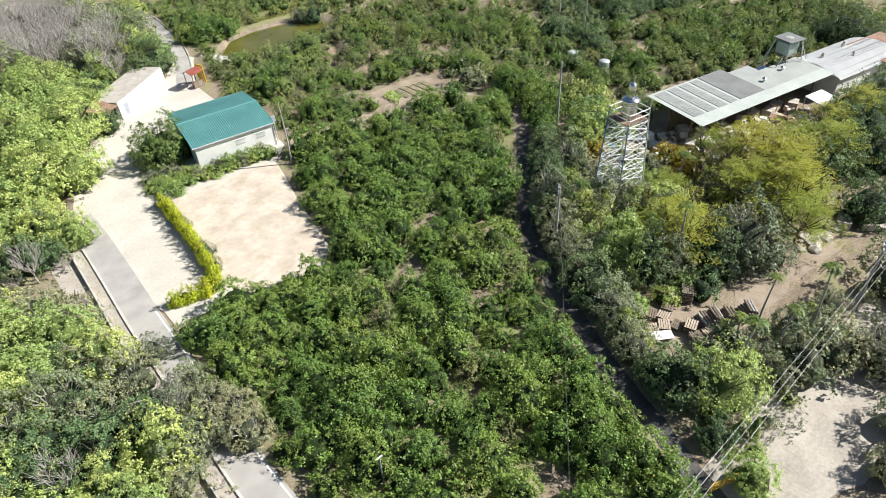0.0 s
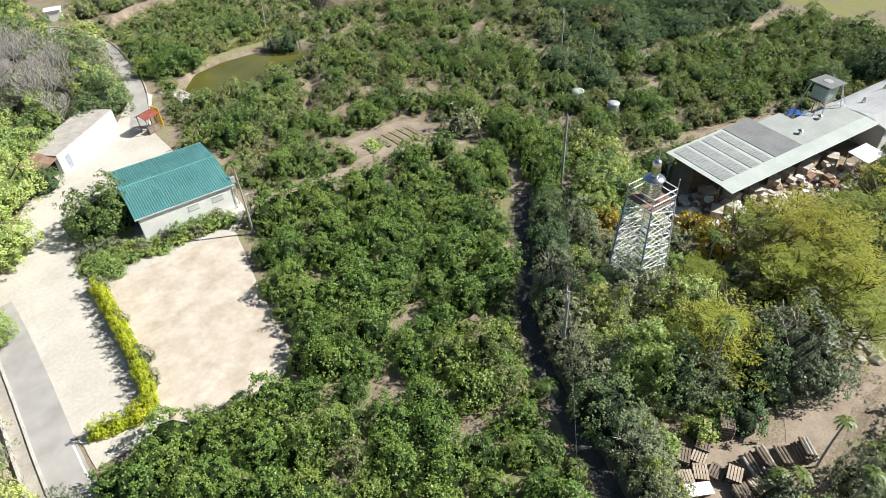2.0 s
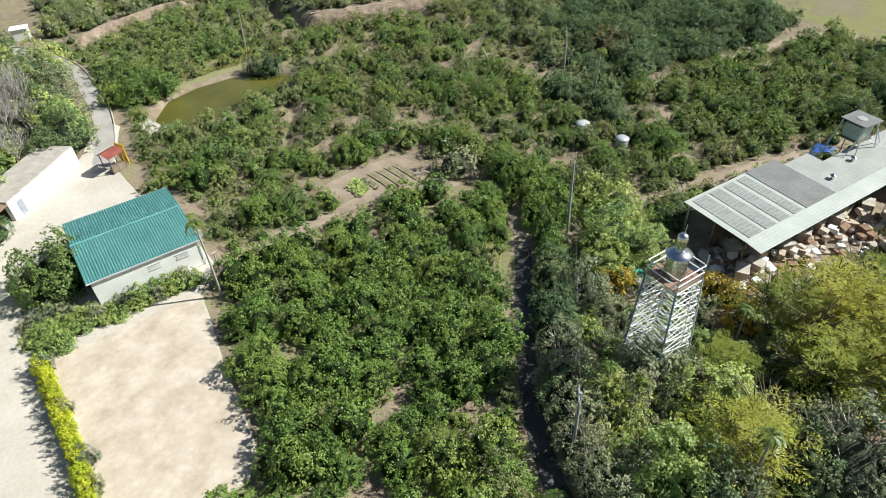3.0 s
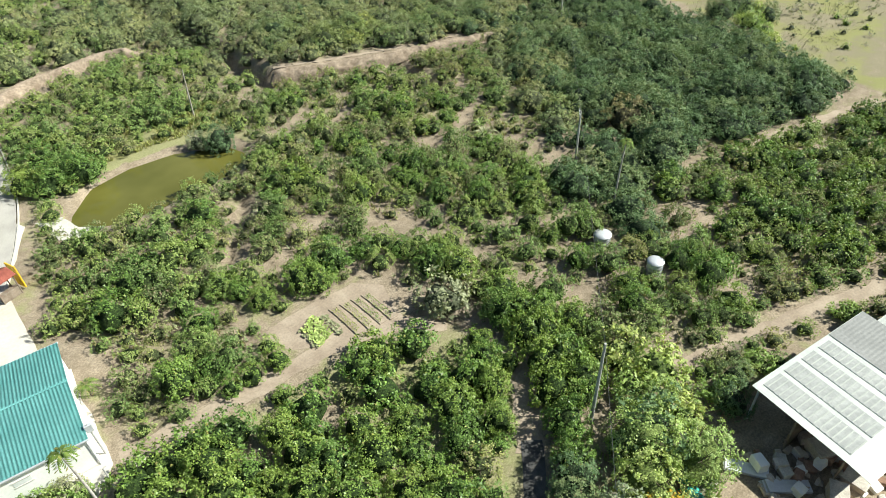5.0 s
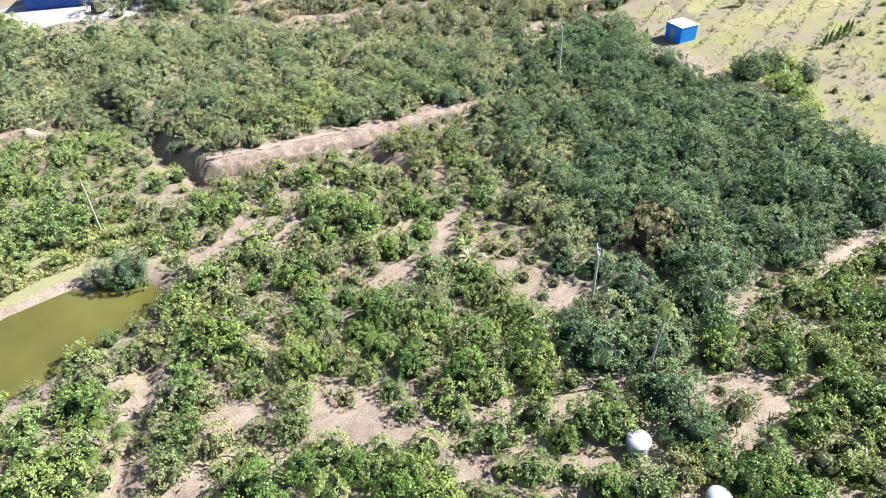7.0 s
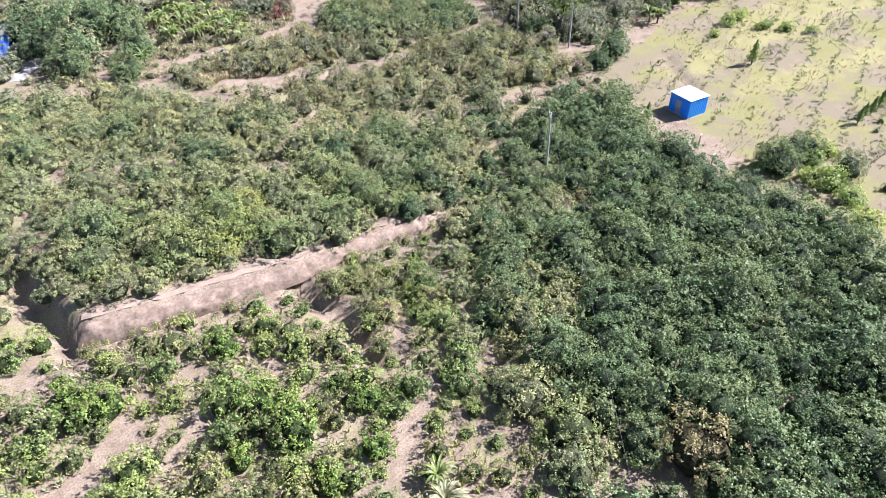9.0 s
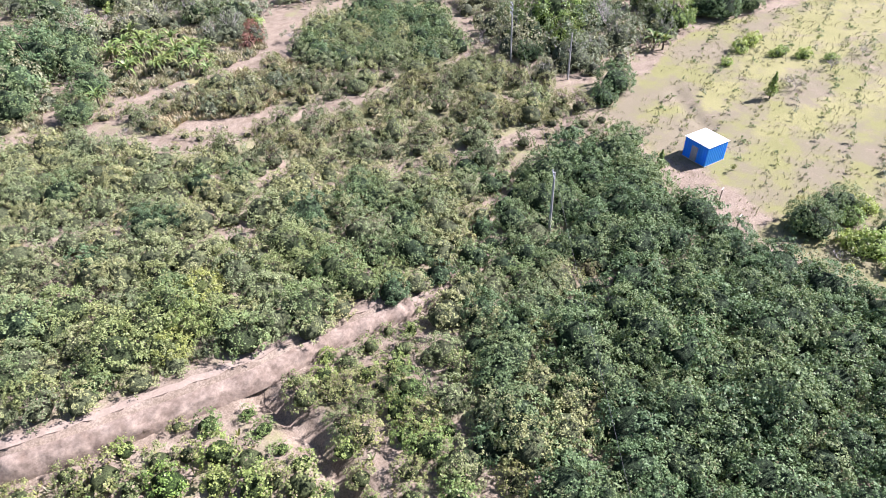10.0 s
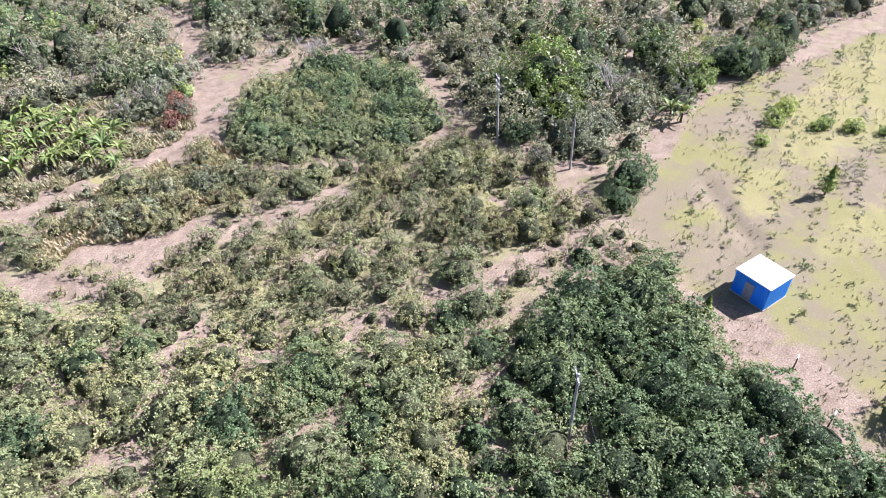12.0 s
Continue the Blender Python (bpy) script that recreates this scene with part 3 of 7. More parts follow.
BARE_STRIPS += [((47.6, 87.9), (49.5, 87.3), 0.7), ((64.2, 78.3), (65.1, 75.5), 0.7), ((65.8, 55.0), (69.7, 55.4), 0.7), ((56.7, 68.2), (58.3, 64.4), 1.3), ((72.0, 58.8), (69.0, 58.4), 0.5),
                ((54.0, 87.1), (54.9, 90.0), 0.6), ((31.9, 80.0), (34.5, 76.1), 1.0), ((43.4, 59.8), (45.4, 59.3), 0.7), ((38.3, 61.0), (39.7, 60.6), 0.7), ((58.5, 52.4), (59.5, 52.7), 0.8),
                ((64.4, 54.0), (66.5, 54.8), 0.5), ((68.3, 54.0), (70.5, 55.0), 0.5), ((75.1, 80.5), (79.1, 79.3), 0.5), ((81.1, 60.4), (82.5, 60.0), 0.5), ((61.9, 89.8), (62.3, 87.2), 0.5),
                ((71.2, 129.9), (74.1, 129.8), 1.2), ((67.7, 111.2), (68.5, 109.4), 0.6), ((99.2, 102.9), (102.4, 102.7), 0.7), ((98.4, 97.2), (98.8, 95.5), 0.6), ((96.4, 100.3), (97.2, 100.0), 0.6)]
# and on the upper slope
BARE_STRIPS += [((79.9, 139.1), (87.1, 135.0), 1.6), ((98.8, 134.8), (103.2, 133.5), 1.2), ((109.5, 122.6), (115.5, 119.4), 0.9), ((125.1, 115.9), (130.8, 113.2), 0.9), ((109.6, 148.0), (116.3, 142.1), 1.3),
                ((107.1, 128.9), (109.4, 128.4), 1.0), ((117.1, 120.2), (121.1, 116.7), 0.8), ((120.2, 114.5), (123.4, 110.8), 0.9), ((130.8, 113.2), (134.4, 111.5), 0.8), ((135.1, 111.2), (141.7, 109.3), 0.7),
                ((124.2, 104.5), (126.7, 103.1), 0.5), ((118.6, 106.6), (121.6, 104.8), 0.6), ((110.2, 101.2), (114.4, 99.9), 0.8), ((117.3, 92.0), (119.4, 90.3), 0.7), ((109.3, 141.9), (119.1, 142.0), 1.5),
                ((104.3, 148.0), (107.0, 142.6), 1.2), ((120.2, 139.5), (132.4, 135.1), 0.9), ((122.0, 130.3), (126.1, 125.8), 0.6), ((99.0, 121.7), (101.3, 120.0), 0.9), ((116.0, 81.7), (117.1, 80.7), 0.8)]
# grass that is still green or yellow: x, y, radius
LUSH = [(109.8, 117.9, 2.2), (125.8, 132.7, 2.4), (139.0, 119.9, 2.6), (135.3, 121.4, 2.0), (117.8, 160.1, 2.0), (161.4, 153.4, 3.0), (88.6, 85.8, 1.6), (93.1, 65.8, 1.6), (51.5, 115.3, 3.0), (55.2, 113.6, 3.0), (83.0, 137.4, 2.4), (48.0, 111.0, 2.6)]
FIELD_GRASS = [[(157.3, 102.9), (151.1, 95.5), (158.4, 93.9), (168.6, 96.5), (164.8, 100.2)], [(179.5, 103.6), (240, 92), (200, 84), (178.1, 88.7), (164.9, 93.4), (166.3, 98.7)], [(153.9, 92.5), (169.4, 87.0), (190, 80), (175, 76), (155.9, 84.4), (149.8, 89.8)]]
FIELD_DITCH = [(157.5, 103.2), (156.4, 102.3), (152.1, 98.2), (150.5, 95.6), (146.5, 96.6), (143.8, 97.3), (141.0, 98.4)]
build_ground()

water = bmesh.new()
bmesh.ops.create_grid(water, x_segments=2, y_segments=2, size=1, matrix=Matrix.Translation((49, 101.5, -0.55)) @ Matrix.Diagonal((14, 9, 1, 1)))
tagged(link("pond_water", water, WATER), "still olive-green pond water", "water", kind="structure")

sheet("yard", YARD, CONCRETE, 0.05, "sunlit pale concrete yard between road and house", "pavement", 0.15)
sheet("pond_ramp", [(36.0, 102.8), (38.6, 101.8), (39.2, 98.6), (41.2, 96.8), (40.0, 95.8), (37.0, 97.6)], KERB, 0.05, "pale concrete ramp at the end of the pond", "pavement", 0.2)
sheet("parking_lot", [(14.5, 66.2), (28.0, 64.7), (25.4, 55.4), (23.4, 46.1), (21.4, 44.4), (17.3, 44.8), (12.6, 46.4), (12.9, 48.2), (13.6, 53), (14.2, 60)], PARKING, 0.06, "sandy stained concrete parking lot", "pavement", 0.1)
ribbon("road", ROAD, 2.9, ASPHALT, 0.07, "narrow grey asphalt road", "road", 0.06)
ribbon("far_road", FAR_ROAD, 2.3, ASPHALT, 0.06, "narrow asphalt road past the pond", "road", 0.15)
ribbon("lane", LANE_LINE, 1.6, LANE, 0.04, "wet concrete farm lane along the orchard, colour darkened for tree shade", "road", 0.2)
ribbon("lane_end", [(53.2, 47.1), (58.0, 52.2), (60, 56.5), (59.6, 61), (57, 64)], 2.2, DIRT, 0.02, "shaded dirt end of the farm lane", "path", 0.6)
ribbon("path", PATH_LINE, 1.6, DIRT, 0.012, "bare tan dirt path between orchard blocks", "path", 0.35)
ribbon("farm_track", FARM_TRACK, 1.6, DIRT, 0.012, "bare dirt farm track behind the shed", "path", 0.5)
ribbon("field_strip", STRIP, 1.5, DIRT, 0.012, "bare dirt strip beside the orchard", "path", 0.6)
ribbon("terrace_path", [(x + 0.5, y + 1.5) for x, y in TERRACE], 0.7, DIRT, 0.012, "pale footpath along the terrace edge", "path", 0.35)


def earth_bank(line, least, label):
    """A steep, crumbling face of earth along a line."""
    line = smooth_line(line, 0.35)
    bm, rows = bmesh.new(), []
    for i, q in enumerate(line):
        d = (line[min(i + 1, len(line) - 1)] - line[max(i - 1, 0)]).normalized()
        side = Vector((-d.y, d.x, 0))
        top = max(least * min(1.0, i / 6, (len(line) - 1 - i) / 6), float(ground_height(np.array([q.x + side.x * 1.0]), np.array([q.y + side.y * 1.0]))[0])) + 0.08
        row = []
        for k in range(10):
            t = k / 9
            p = q + side * (-0.85 + 1.2 * t ** 1.5) + Vector((0, 0, -0.06 + (top + 0.06) * math.sin(t * 1.571)))
            p += noise.noise_vector(p * 0.9) * 0.26 * math.sin(t * 3.1) + noise.noise_vector(p * 3.1) * 0.2 * math.sin(t * 3.1)
            row.append(bm.verts.new(p))
        rows.append(row)
    for a, b in zip(rows, rows[1:]):
        for k in range(9):
            bm.faces.new((a[k], b[k], b[k + 1], a[k + 1]))
    return tagged(link("earth_bank", bm, BANK_EARTH, smooth=True), label, "bank", kind="structure")


earth_bank(TERRACE, 0.02, "steep crumbling pinkish earth bank of the terrace")
earth_bank(BANK, 1.3, "pale bare earth bank beyond the pond")
sheet("garden_plot", GARDEN, DIRT, 0.018, "bare tan soil of a small vegetable garden", "ground", 0.3)
sheet("right_yard", RIGHT_YARD, YARD_DUST, 0.012, "dusty bare yard in tree shade", "ground", 0.5)
sheet("junk_yard", JUNK_YARD, DIRT, 0.018, "bare reddish dirt of a storage yard", "ground", 0.5)


# ---- plants ----
def leaf_arrays(centres, out, rng, size, wide=0.5, droop=0.0, spread=0.9, corners=4):
    """Folded diamond leaves at those places, facing outwards and turned at random."""
    n = len(centres)
    nrm = out + rng.normal(0, spread * 0.55, (n, 3))
    nrm /= np.linalg.norm(nrm, axis=1, keepdims=True) + 1e-9
    along = rng.normal(0, 1, (n, 3))
    along[:, 2] -= droop
    along -= nrm * np.sum(along * nrm, 1, keepdims=True)
    along /= np.linalg.norm(along, axis=1, keepdims=True) + 1e-9
    side = np.cross(nrm, along)
    s = (size * rng.uniform(0.65, 1.3, n))[:, None]
    a = centres - along * s * 0.5
    b = centres + side * s * wide * 0.5 + nrm * s * 0.06
    c = centres + along * s * 0.5 - nrm * s * 0.08
    d = centres - side * s * wide * 0.5 + nrm * s * 0.06
    if corners == 3:
        b, d = b - along * s * 0.3 + side * s * wide * 0.25, d - along * s * 0.3 - side * s * wide * 0.25
        return np.stack([b, c, d], 1).reshape(-1, 3)
    return np.stack([a, b, c, d], 1).reshape(-1, 3)


def cloud_mesh(name, verts, mats, core=None, corners=4):
    """Leaves as loose quads, with an inner body of core triangles if given."""
    nq = len(verts) // corners
    faces_v = np.arange(nq * corners, dtype=np.int32)
    starts = np.arange(0, nq * corners, corners, dtype=np.int32)
    ids = np.zeros(nq, np.int32)
    if core is not None:
        cv, ct = core
        faces_v = np.concatenate([faces_v, (ct + len(verts)).ravel().astype(np.int32)])
        starts = np.concatenate([starts, nq * corners + np.arange(0, len(ct) * 3, 3, dtype=np.int32)])
        ids = np.concatenate([ids, np.ones(len(ct), np.int32)])
        verts = np.concatenate([verts, cv])
    me = bpy.data.meshes.new(name)
    me.vertices.add(len(verts))
    me.vertices.foreach_set("co", verts.ravel().astype(np.float32))
    me.loops.add(len(faces_v))
    me.loops.foreach_set("vertex_index", faces_v)
    me.polygons.add(len(starts))
    me.polygons.foreach_set("loop_start", starts)
    for mm in mats:
        me.materials.append(mm)
    me.polygons.foreach_set("material_index", ids)
    me.update(calc_edges=True)
    return me


def unit_ball(level=2):
    bm = bmesh.new()
    bmesh.ops.create_icosphere(bm, subdivisions=level, radius=1)
    v = np.array([q.co for q in bm.verts])
    f = np.array([[q.index for q in p.verts] for p in bm.faces])
    bm.free()
    return v, f


SMALL_BALL = unit_ball(2)


def crown_mesh(name, seed, mat, radius, low, top, clumps, leaves, size, core=0.78, wide=0.5, droop=0.0, flat=0.8, gap=0.0, clump=0.45, inside=None, corners=3, full=2.6):
    """A ragged crown between the heights low and top: tufts of leaves over an uneven dome of that many lumps."""
    rng = np.random.default_rng(seed)
    ph, amp = rng.uniform(0, 6.283, 7), rng.uniform(0.4, 1.0, 7)
    la, lf = rng.uniform(0, 6.283, clumps), np.sqrt(rng.uniform(0, 1, clumps))
    lx, ly = lf * np.cos(la), lf * np.sin(la)
    lh, lw = rng.uniform(-0.42, 0.26, clumps), rng.uniform(0.55, 0.9, clumps) * clump

    def rim(t):
        return radius * (0.9 + 0.10 * amp[0] * np.sin(2 * t + ph[0]) + 0.09 * amp[1] * np.sin(3 * t + ph[1]) + 0.07 * amp[2] * np.sin(5 * t + ph[2]) + 0.05 * amp[3] * np.sin(9 * t + ph[3]))

    def dome(f, t):
        x, y = f * np.cos(t), f * np.sin(t)
        lump = np.zeros_like(f)
        for u, v, h, w in zip(lx, ly, lh, lw):
            lump = lump + h * np.exp(-((x - u) ** 2 + (y - v) ** 2) / (w * w))
        return low + (top - low) * (np.clip(1 - np.clip(f, 0, 1) ** full, 0, 1) ** 0.62) * (0.9 + lump)

    per = 17
    n = max(6, int(leaves / per))
    t, f = rng.uniform(0, 6.283, n), np.sqrt(rng.uniform(0, 1, n))
    side = rng.random(n) < (0.30 if top - low < radius * 1.3 else 0.46)
    f = np.where(side, 0.86 + 0.16 * rng.random(n), f)
    h = dome(f, t)
    z = np.where(side, low + (np.maximum(h, low + (top - low) * 0.55) - low) * rng.uniform(0.0, 1.0, n), h - (top - low) * 0.16 * rng.random(n) ** 2)
    stray = rng.random(n) < 0.14
    z = z + stray * rng.uniform(0.1, 0.35, n)
    if gap:
        hole = np.sin(f * 5 * np.cos(t) + ph[4]) * np.sin(f * 5 * np.sin(t) + ph[5])
        keep = (rng.random(n) > gap) & (hole > -0.75 + gap * 1.5)
        t, f, z, side = t[keep], f[keep], z[keep], side[keep]
        n = len(t)
    r = f * rim(t)
    c = np.stack([r * np.cos(t), r * np.sin(t), z], 1)
    out = np.stack([np.cos(t) * f, np.sin(t) * f, np.where(side, 0.35, 0.95)], 1)
    out /= np.linalg.norm(out, axis=1, keepdims=True)
    d = rng.normal(0, 1, (n, per, 3)) + out[:, None, :] * 1.1 + np.array([0, 0, 0.35])
    d /= np.linalg.norm(d, axis=2, keepdims=True)
    reach = size * 1.75 * rng.uniform(0.3, 1.2, (n, per, 1)) * rng.uniform(0.75, 1.3, (n, 1, 1))
    pts = (c[:, None, :] + d * reach).reshape(-1, 3)
    outs = (d * 0.45 + out[:, None, :] * 0.7 + np.array([0, 0, 0.25])).reshape(-1, 3)
    ok = pts[:, 2] > 0.05
    pts, outs = pts[ok], outs[ok]
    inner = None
    # inner dome whose colour carries the shade seen between the tufts
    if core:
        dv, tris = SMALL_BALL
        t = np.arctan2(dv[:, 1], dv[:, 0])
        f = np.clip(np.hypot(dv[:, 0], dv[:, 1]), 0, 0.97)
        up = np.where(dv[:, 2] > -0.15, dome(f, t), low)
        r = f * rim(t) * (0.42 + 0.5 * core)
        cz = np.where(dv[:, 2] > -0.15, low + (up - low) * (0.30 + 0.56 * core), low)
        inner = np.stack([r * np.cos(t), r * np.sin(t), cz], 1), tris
    return cloud_mesh(name, leaf_arrays(pts, outs, rng, size, wide, droop, 1.15, corners), [mat, inside or SHADED_INNER[mat.name]], inner, corners)


def twig(bm, a, b, r, r2):
    """A thin three-sided twig, open at its ends."""
    d = (b - a).to_track_quat("Z", "Y").to_matrix()
    rows = [[bm.verts.new(c + d @ Vector((q * math.cos(t), q * math.sin(t), 0))) for t in (0, 2.094, 4.189)] for c, q in ((a, r), (b, r2))]
    for i in range(3):
        j = (i + 1) % 3
        bm.faces.new((rows[0][i], rows[0][j], rows[1][j], rows[1][i]))


def branch_mesh(name, seed, mat, height, spread, thick, forks=5, levels=2, lean=0.1, twigs=3, stem=0.35):
    """A tapered trunk that forks into limbs and twigs."""
    rng = np.random.default_rng(seed)
    bm = bmesh.new()

    def grow(a, way, length, r, level):
        mid = a + way * length * 0.5 + Vector(rng.normal(0, length * 0.05, 3))
        end = mid + (way + Vector(rng.normal(0, 0.18, 3))).normalized() * length * 0.5
        if level == levels:
            rod(bm, a, mid, r, r * 0.8, 6)
            rod(bm, mid, end, r * 0.8, r * 0.55, 6)
        else:
            twig(bm, a, end, r, r * 0.5)
        if level > 0:
            n = forks if level == levels else twigs
            for k in range(n):
                t = 2 * math.pi * (k + rng.uniform(-0.3, 0.3)) / n
                w = Vector((math.cos(t) * spread, math.sin(t) * spread, rng.uniform(0.6, 1.1)))
                if level < levels:
                    w = (w * 0.8 + way * 0.9)
                grow(end - (end - mid) * rng.uniform(0, 0.6), w.normalized(), length * rng.uniform(0.6, 0.95), r * 0.55, level - 1)
    grow(Vector((0, 0, -0.15)), Vector((rng.uniform(-lean, lean), rng.uniform(-lean, lean), 1)).normalized(), height * stem, thick, levels)
    me = bpy.data.meshes.new(name)
    bm.to_mesh(me)
    bm.free()
    me.materials.append(mat)
    me.shade_smooth()
    return me


planted = []


class Kind:
    """A kind of tree: a few forms of it, and how they are named."""
    def __init__(self, name, label, category, forms):
        self.name, self.label, self.category, self.forms = name, label, category, forms
        self.mass, self.far = [], None

    def plant(self, x, y, scale=1.0, turn=None, form=None, group="", tall=1.0, label="", joined=False):
        rng = random.random
        kinds = self.far if joined and self.far else self.forms
        f = kinds[int(rng() * len(kinds)) if form is None else form]
        z = float(ground_height(np.array([x]), np.array([y]))[0])
        planted.append((x, y))
        m = pose(x, y, z, rng() * 4 - 2, rng() * 4 - 2, rng() * 360 if turn is None else turn)
        m = m @ Matrix.Diagonal((scale, scale, scale * tall, 1))
        if joined:
            self.mass.append((f, m, rng()))
            return None
        ob = new(self.name)
        ob.empty_display_size = 0.3
        ob.matrix_basis = m
        tagged(ob, label or self.label, self.category, group)
        for key, me in f:
            p = bpy.data.objects.new(key, me)
            scene.collection.objects.link(p)
            p.parent = ob
        return ob


def mesh_arrays(me):
    v = np.empty(len(me.vertices) * 3, np.float32)
    me.vertices.foreach_get("co", v)
    lv = np.empty(len(me.loops), np.int32)
    me.loops.foreach_get("vertex_index", lv)
    st, mi = np.empty(len(me.polygons), np.int32), np.empty(len(me.polygons), np.int32)
    me.polygons.foreach_get("loop_start", st)
    me.polygons.foreach_get("material_index", mi)
    return v.reshape(-1, 3), lv, st, mi


def join_far(name, kinds, label, category):
    """The trees that stand too far off to pick apart, as one piece of stuff."""
    cache, slots, V, LV, ST, MI, TONE = {}, [], [], [], [], [], []
    nv = nl = 0
    for kind in kinds:
        for f, m, tone in kind.mass:
            mm = np.array(m)
            for key, me in f:
                if me.name not in cache:
                    cache[me.name] = mesh_arrays(me)
                v, lv, st, mi = cache[me.name]
                for q in me.materials:
                    if q not in slots:
                        slots.append(q)
                remap = np.array([slots.index(q) for q in me.materials], np.int32)
                V.append(v @ mm[:3, :3].T + mm[:3, 3])
                LV.append(lv + nv)
                ST.append(st + nl)
                MI.append(remap[mi])
                TONE.append(np.full(len(v), tone, np.float32))
                nv, nl = nv + len(v), nl + len(lv)
        kind.mass = []
    me = bpy.data.meshes.new(name)
    V, LV, ST, MI, TONE = (np.concatenate(q) for q in (V, LV, ST, MI, TONE))
    me.vertices.add(nv)
    me.vertices.foreach_set("co", V.ravel().astype(np.float32))
    me.loops.add(nl)
    me.loops.foreach_set("vertex_index", LV.astype(np.int32))
    me.polygons.add(len(ST))
    me.polygons.foreach_set("loop_start", ST.astype(np.int32))
    for q in slots:
        me.materials.append(q)
    me.polygons.foreach_set("material_index", MI)
    me.update(calc_edges=True)
    me.attributes.new("tone", "FLOAT", "POINT").data.foreach_set("value", TONE)
    return tagged(new(name, me), label, category, kind="stuff")


def forms(count, crown, trunk, start=0):
    return [[("trunk", trunk(start + k)), ("crown", crown(start + k))] for k in range(count)]


citrus = Kind("citrus_tree", "dense dark green citrus tree in the orchard", "tree", forms(
    6, lambda k: crown_mesh("crown", k, CITRUS, 1.95, 0.25, 2.6, 15, 2750, 0.17, 0.66, clump=0.34, gap=0.08),
    lambda k: branch_mesh("trunk", k, BARK, 2.0, 0.9, 0.08, 4, 1)))
small_citrus = Kind("citrus_tree", "small citrus tree on bare tan soil", "tree", forms(
    6, lambda k: crown_mesh("crown", k, CITRUS_PALE, 1.75, 0.3, 2.3, 12, 1800, 0.16, 0.52, gap=0.1, clump=0.36),
    lambda k: branch_mesh("trunk", k, BARK, 2.2, 1.0, 0.07, 5, 2), 20))
dry_citrus = Kind("citrus_tree", "thin yellowing citrus tree with bare twigs", "tree", forms(
    5, lambda k: crown_mesh("crown", k, CITRUS_DRY, 1.65, 0.3, 2.2, 12, 1600, 0.155, 0.36, gap=0.05, clump=0.36),
    lambda k: branch_mesh("trunk", k, BARK, 2.6, 1.0, 0.07, 6, 2, twigs=5), 40))
lychee = Kind("lychee_tree", "broad dark glossy evergreen fruit tree", "tree", forms(
    6, lambda k: crown_mesh("crown", k, LYCHEE, 2.9, 0.3, 3.8, 22, 3200, 0.2, 0.66, clump=0.28, gap=0.06),
    lambda k: branch_mesh("trunk", k, BARK, 3.2, 0.9, 0.13, 5, 1), 60))
terrace_tree = Kind("fruit_tree", "grey-green fruit tree on the upper terrace", "tree", forms(
    6, lambda k: crown_mesh("crown", k, TERRACE_LEAF, 2.5, 0.3, 3.0, 18, 2300, 0.175, 0.6, gap=0.08, clump=0.3),
    lambda k: branch_mesh("trunk", k, BARK, 3.0, 0.95, 0.11, 5, 2), 80))
green_tree = Kind("fruit_tree", "bushy mid-green fruit tree along the terrace edge", "tree", forms(
    5, lambda k: crown_mesh("crown", k, TERRACE_GREEN, 2.5, 0.3, 3.2, 18, 2500, 0.175, 0.6, gap=0.03, clump=0.3),
    lambda k: branch_mesh("trunk", k, BARK, 3.0, 0.95, 0.11, 5, 2), 90))
sparse_tree = Kind("fruit_tree", "low thin grey-green fruit tree with bare twigs", "tree", forms(
    5, lambda k: crown_mesh("crown", k, THIN_LEAF, 1.9, 0.35, 2.3, 14, 1900, 0.155, 0.3, gap=0.08, clump=0.35),
    lambda k: branch_mesh("trunk", k, BARK, 2.8, 1.2, 0.09, 6, 2, twigs=6), 100))
broad_tree = Kind("broadleaf_tree", "tall light green broadleaf tree", "tree", forms(
    4, lambda k: crown_mesh("crown", k, LIME_LEAF, 3.8, 0.8, 7.2, 24, 4400, 0.25, 0.7, gap=0.03, clump=0.3, full=2.0),
    lambda k: branch_mesh("trunk", k, BARK, 7.0, 0.8, 0.2, 5, 2), 120))
leafy_tree = Kind("broadleaf_tree", "tall vivid green broadleaf tree by the field", "tree", forms(
    3, lambda k: crown_mesh("crown", k, CITRUS, 3.7, 0.7, 6.9, 22, 3900, 0.26, 0.68, gap=0.03, clump=0.3, full=2.0),
    lambda k: branch_mesh("trunk", k, BARK, 6.5, 0.8, 0.2, 5, 2), 130))
dark_tree = Kind("broadleaf_tree", "tall dark green broadleaf tree", "tree", forms(
    4, lambda k: crown_mesh("crown", k, LYCHEE, 3.6, 0.6, 6.6, 24, 3900, 0.25, 0.7, gap=0.03, clump=0.3, full=2.0),
    lambda k: branch_mesh("trunk", k, BARK, 6.5, 0.8, 0.2, 5, 2), 140))
grey_tree = Kind("broadleaf_tree", "airy grey-green tree with pale branches", "tree", forms(
    4, lambda k: crown_mesh("crown", k, GREY_LEAF, 3.2, 0.6, 5.8, 24, 3600, 0.22, 0.6, gap=0.06, clump=0.3, full=2.0),
    lambda k: branch_mesh("trunk", k, PALE_BARK, 6.2, 0.85, 0.16, 6, 2, twigs=5), 160))


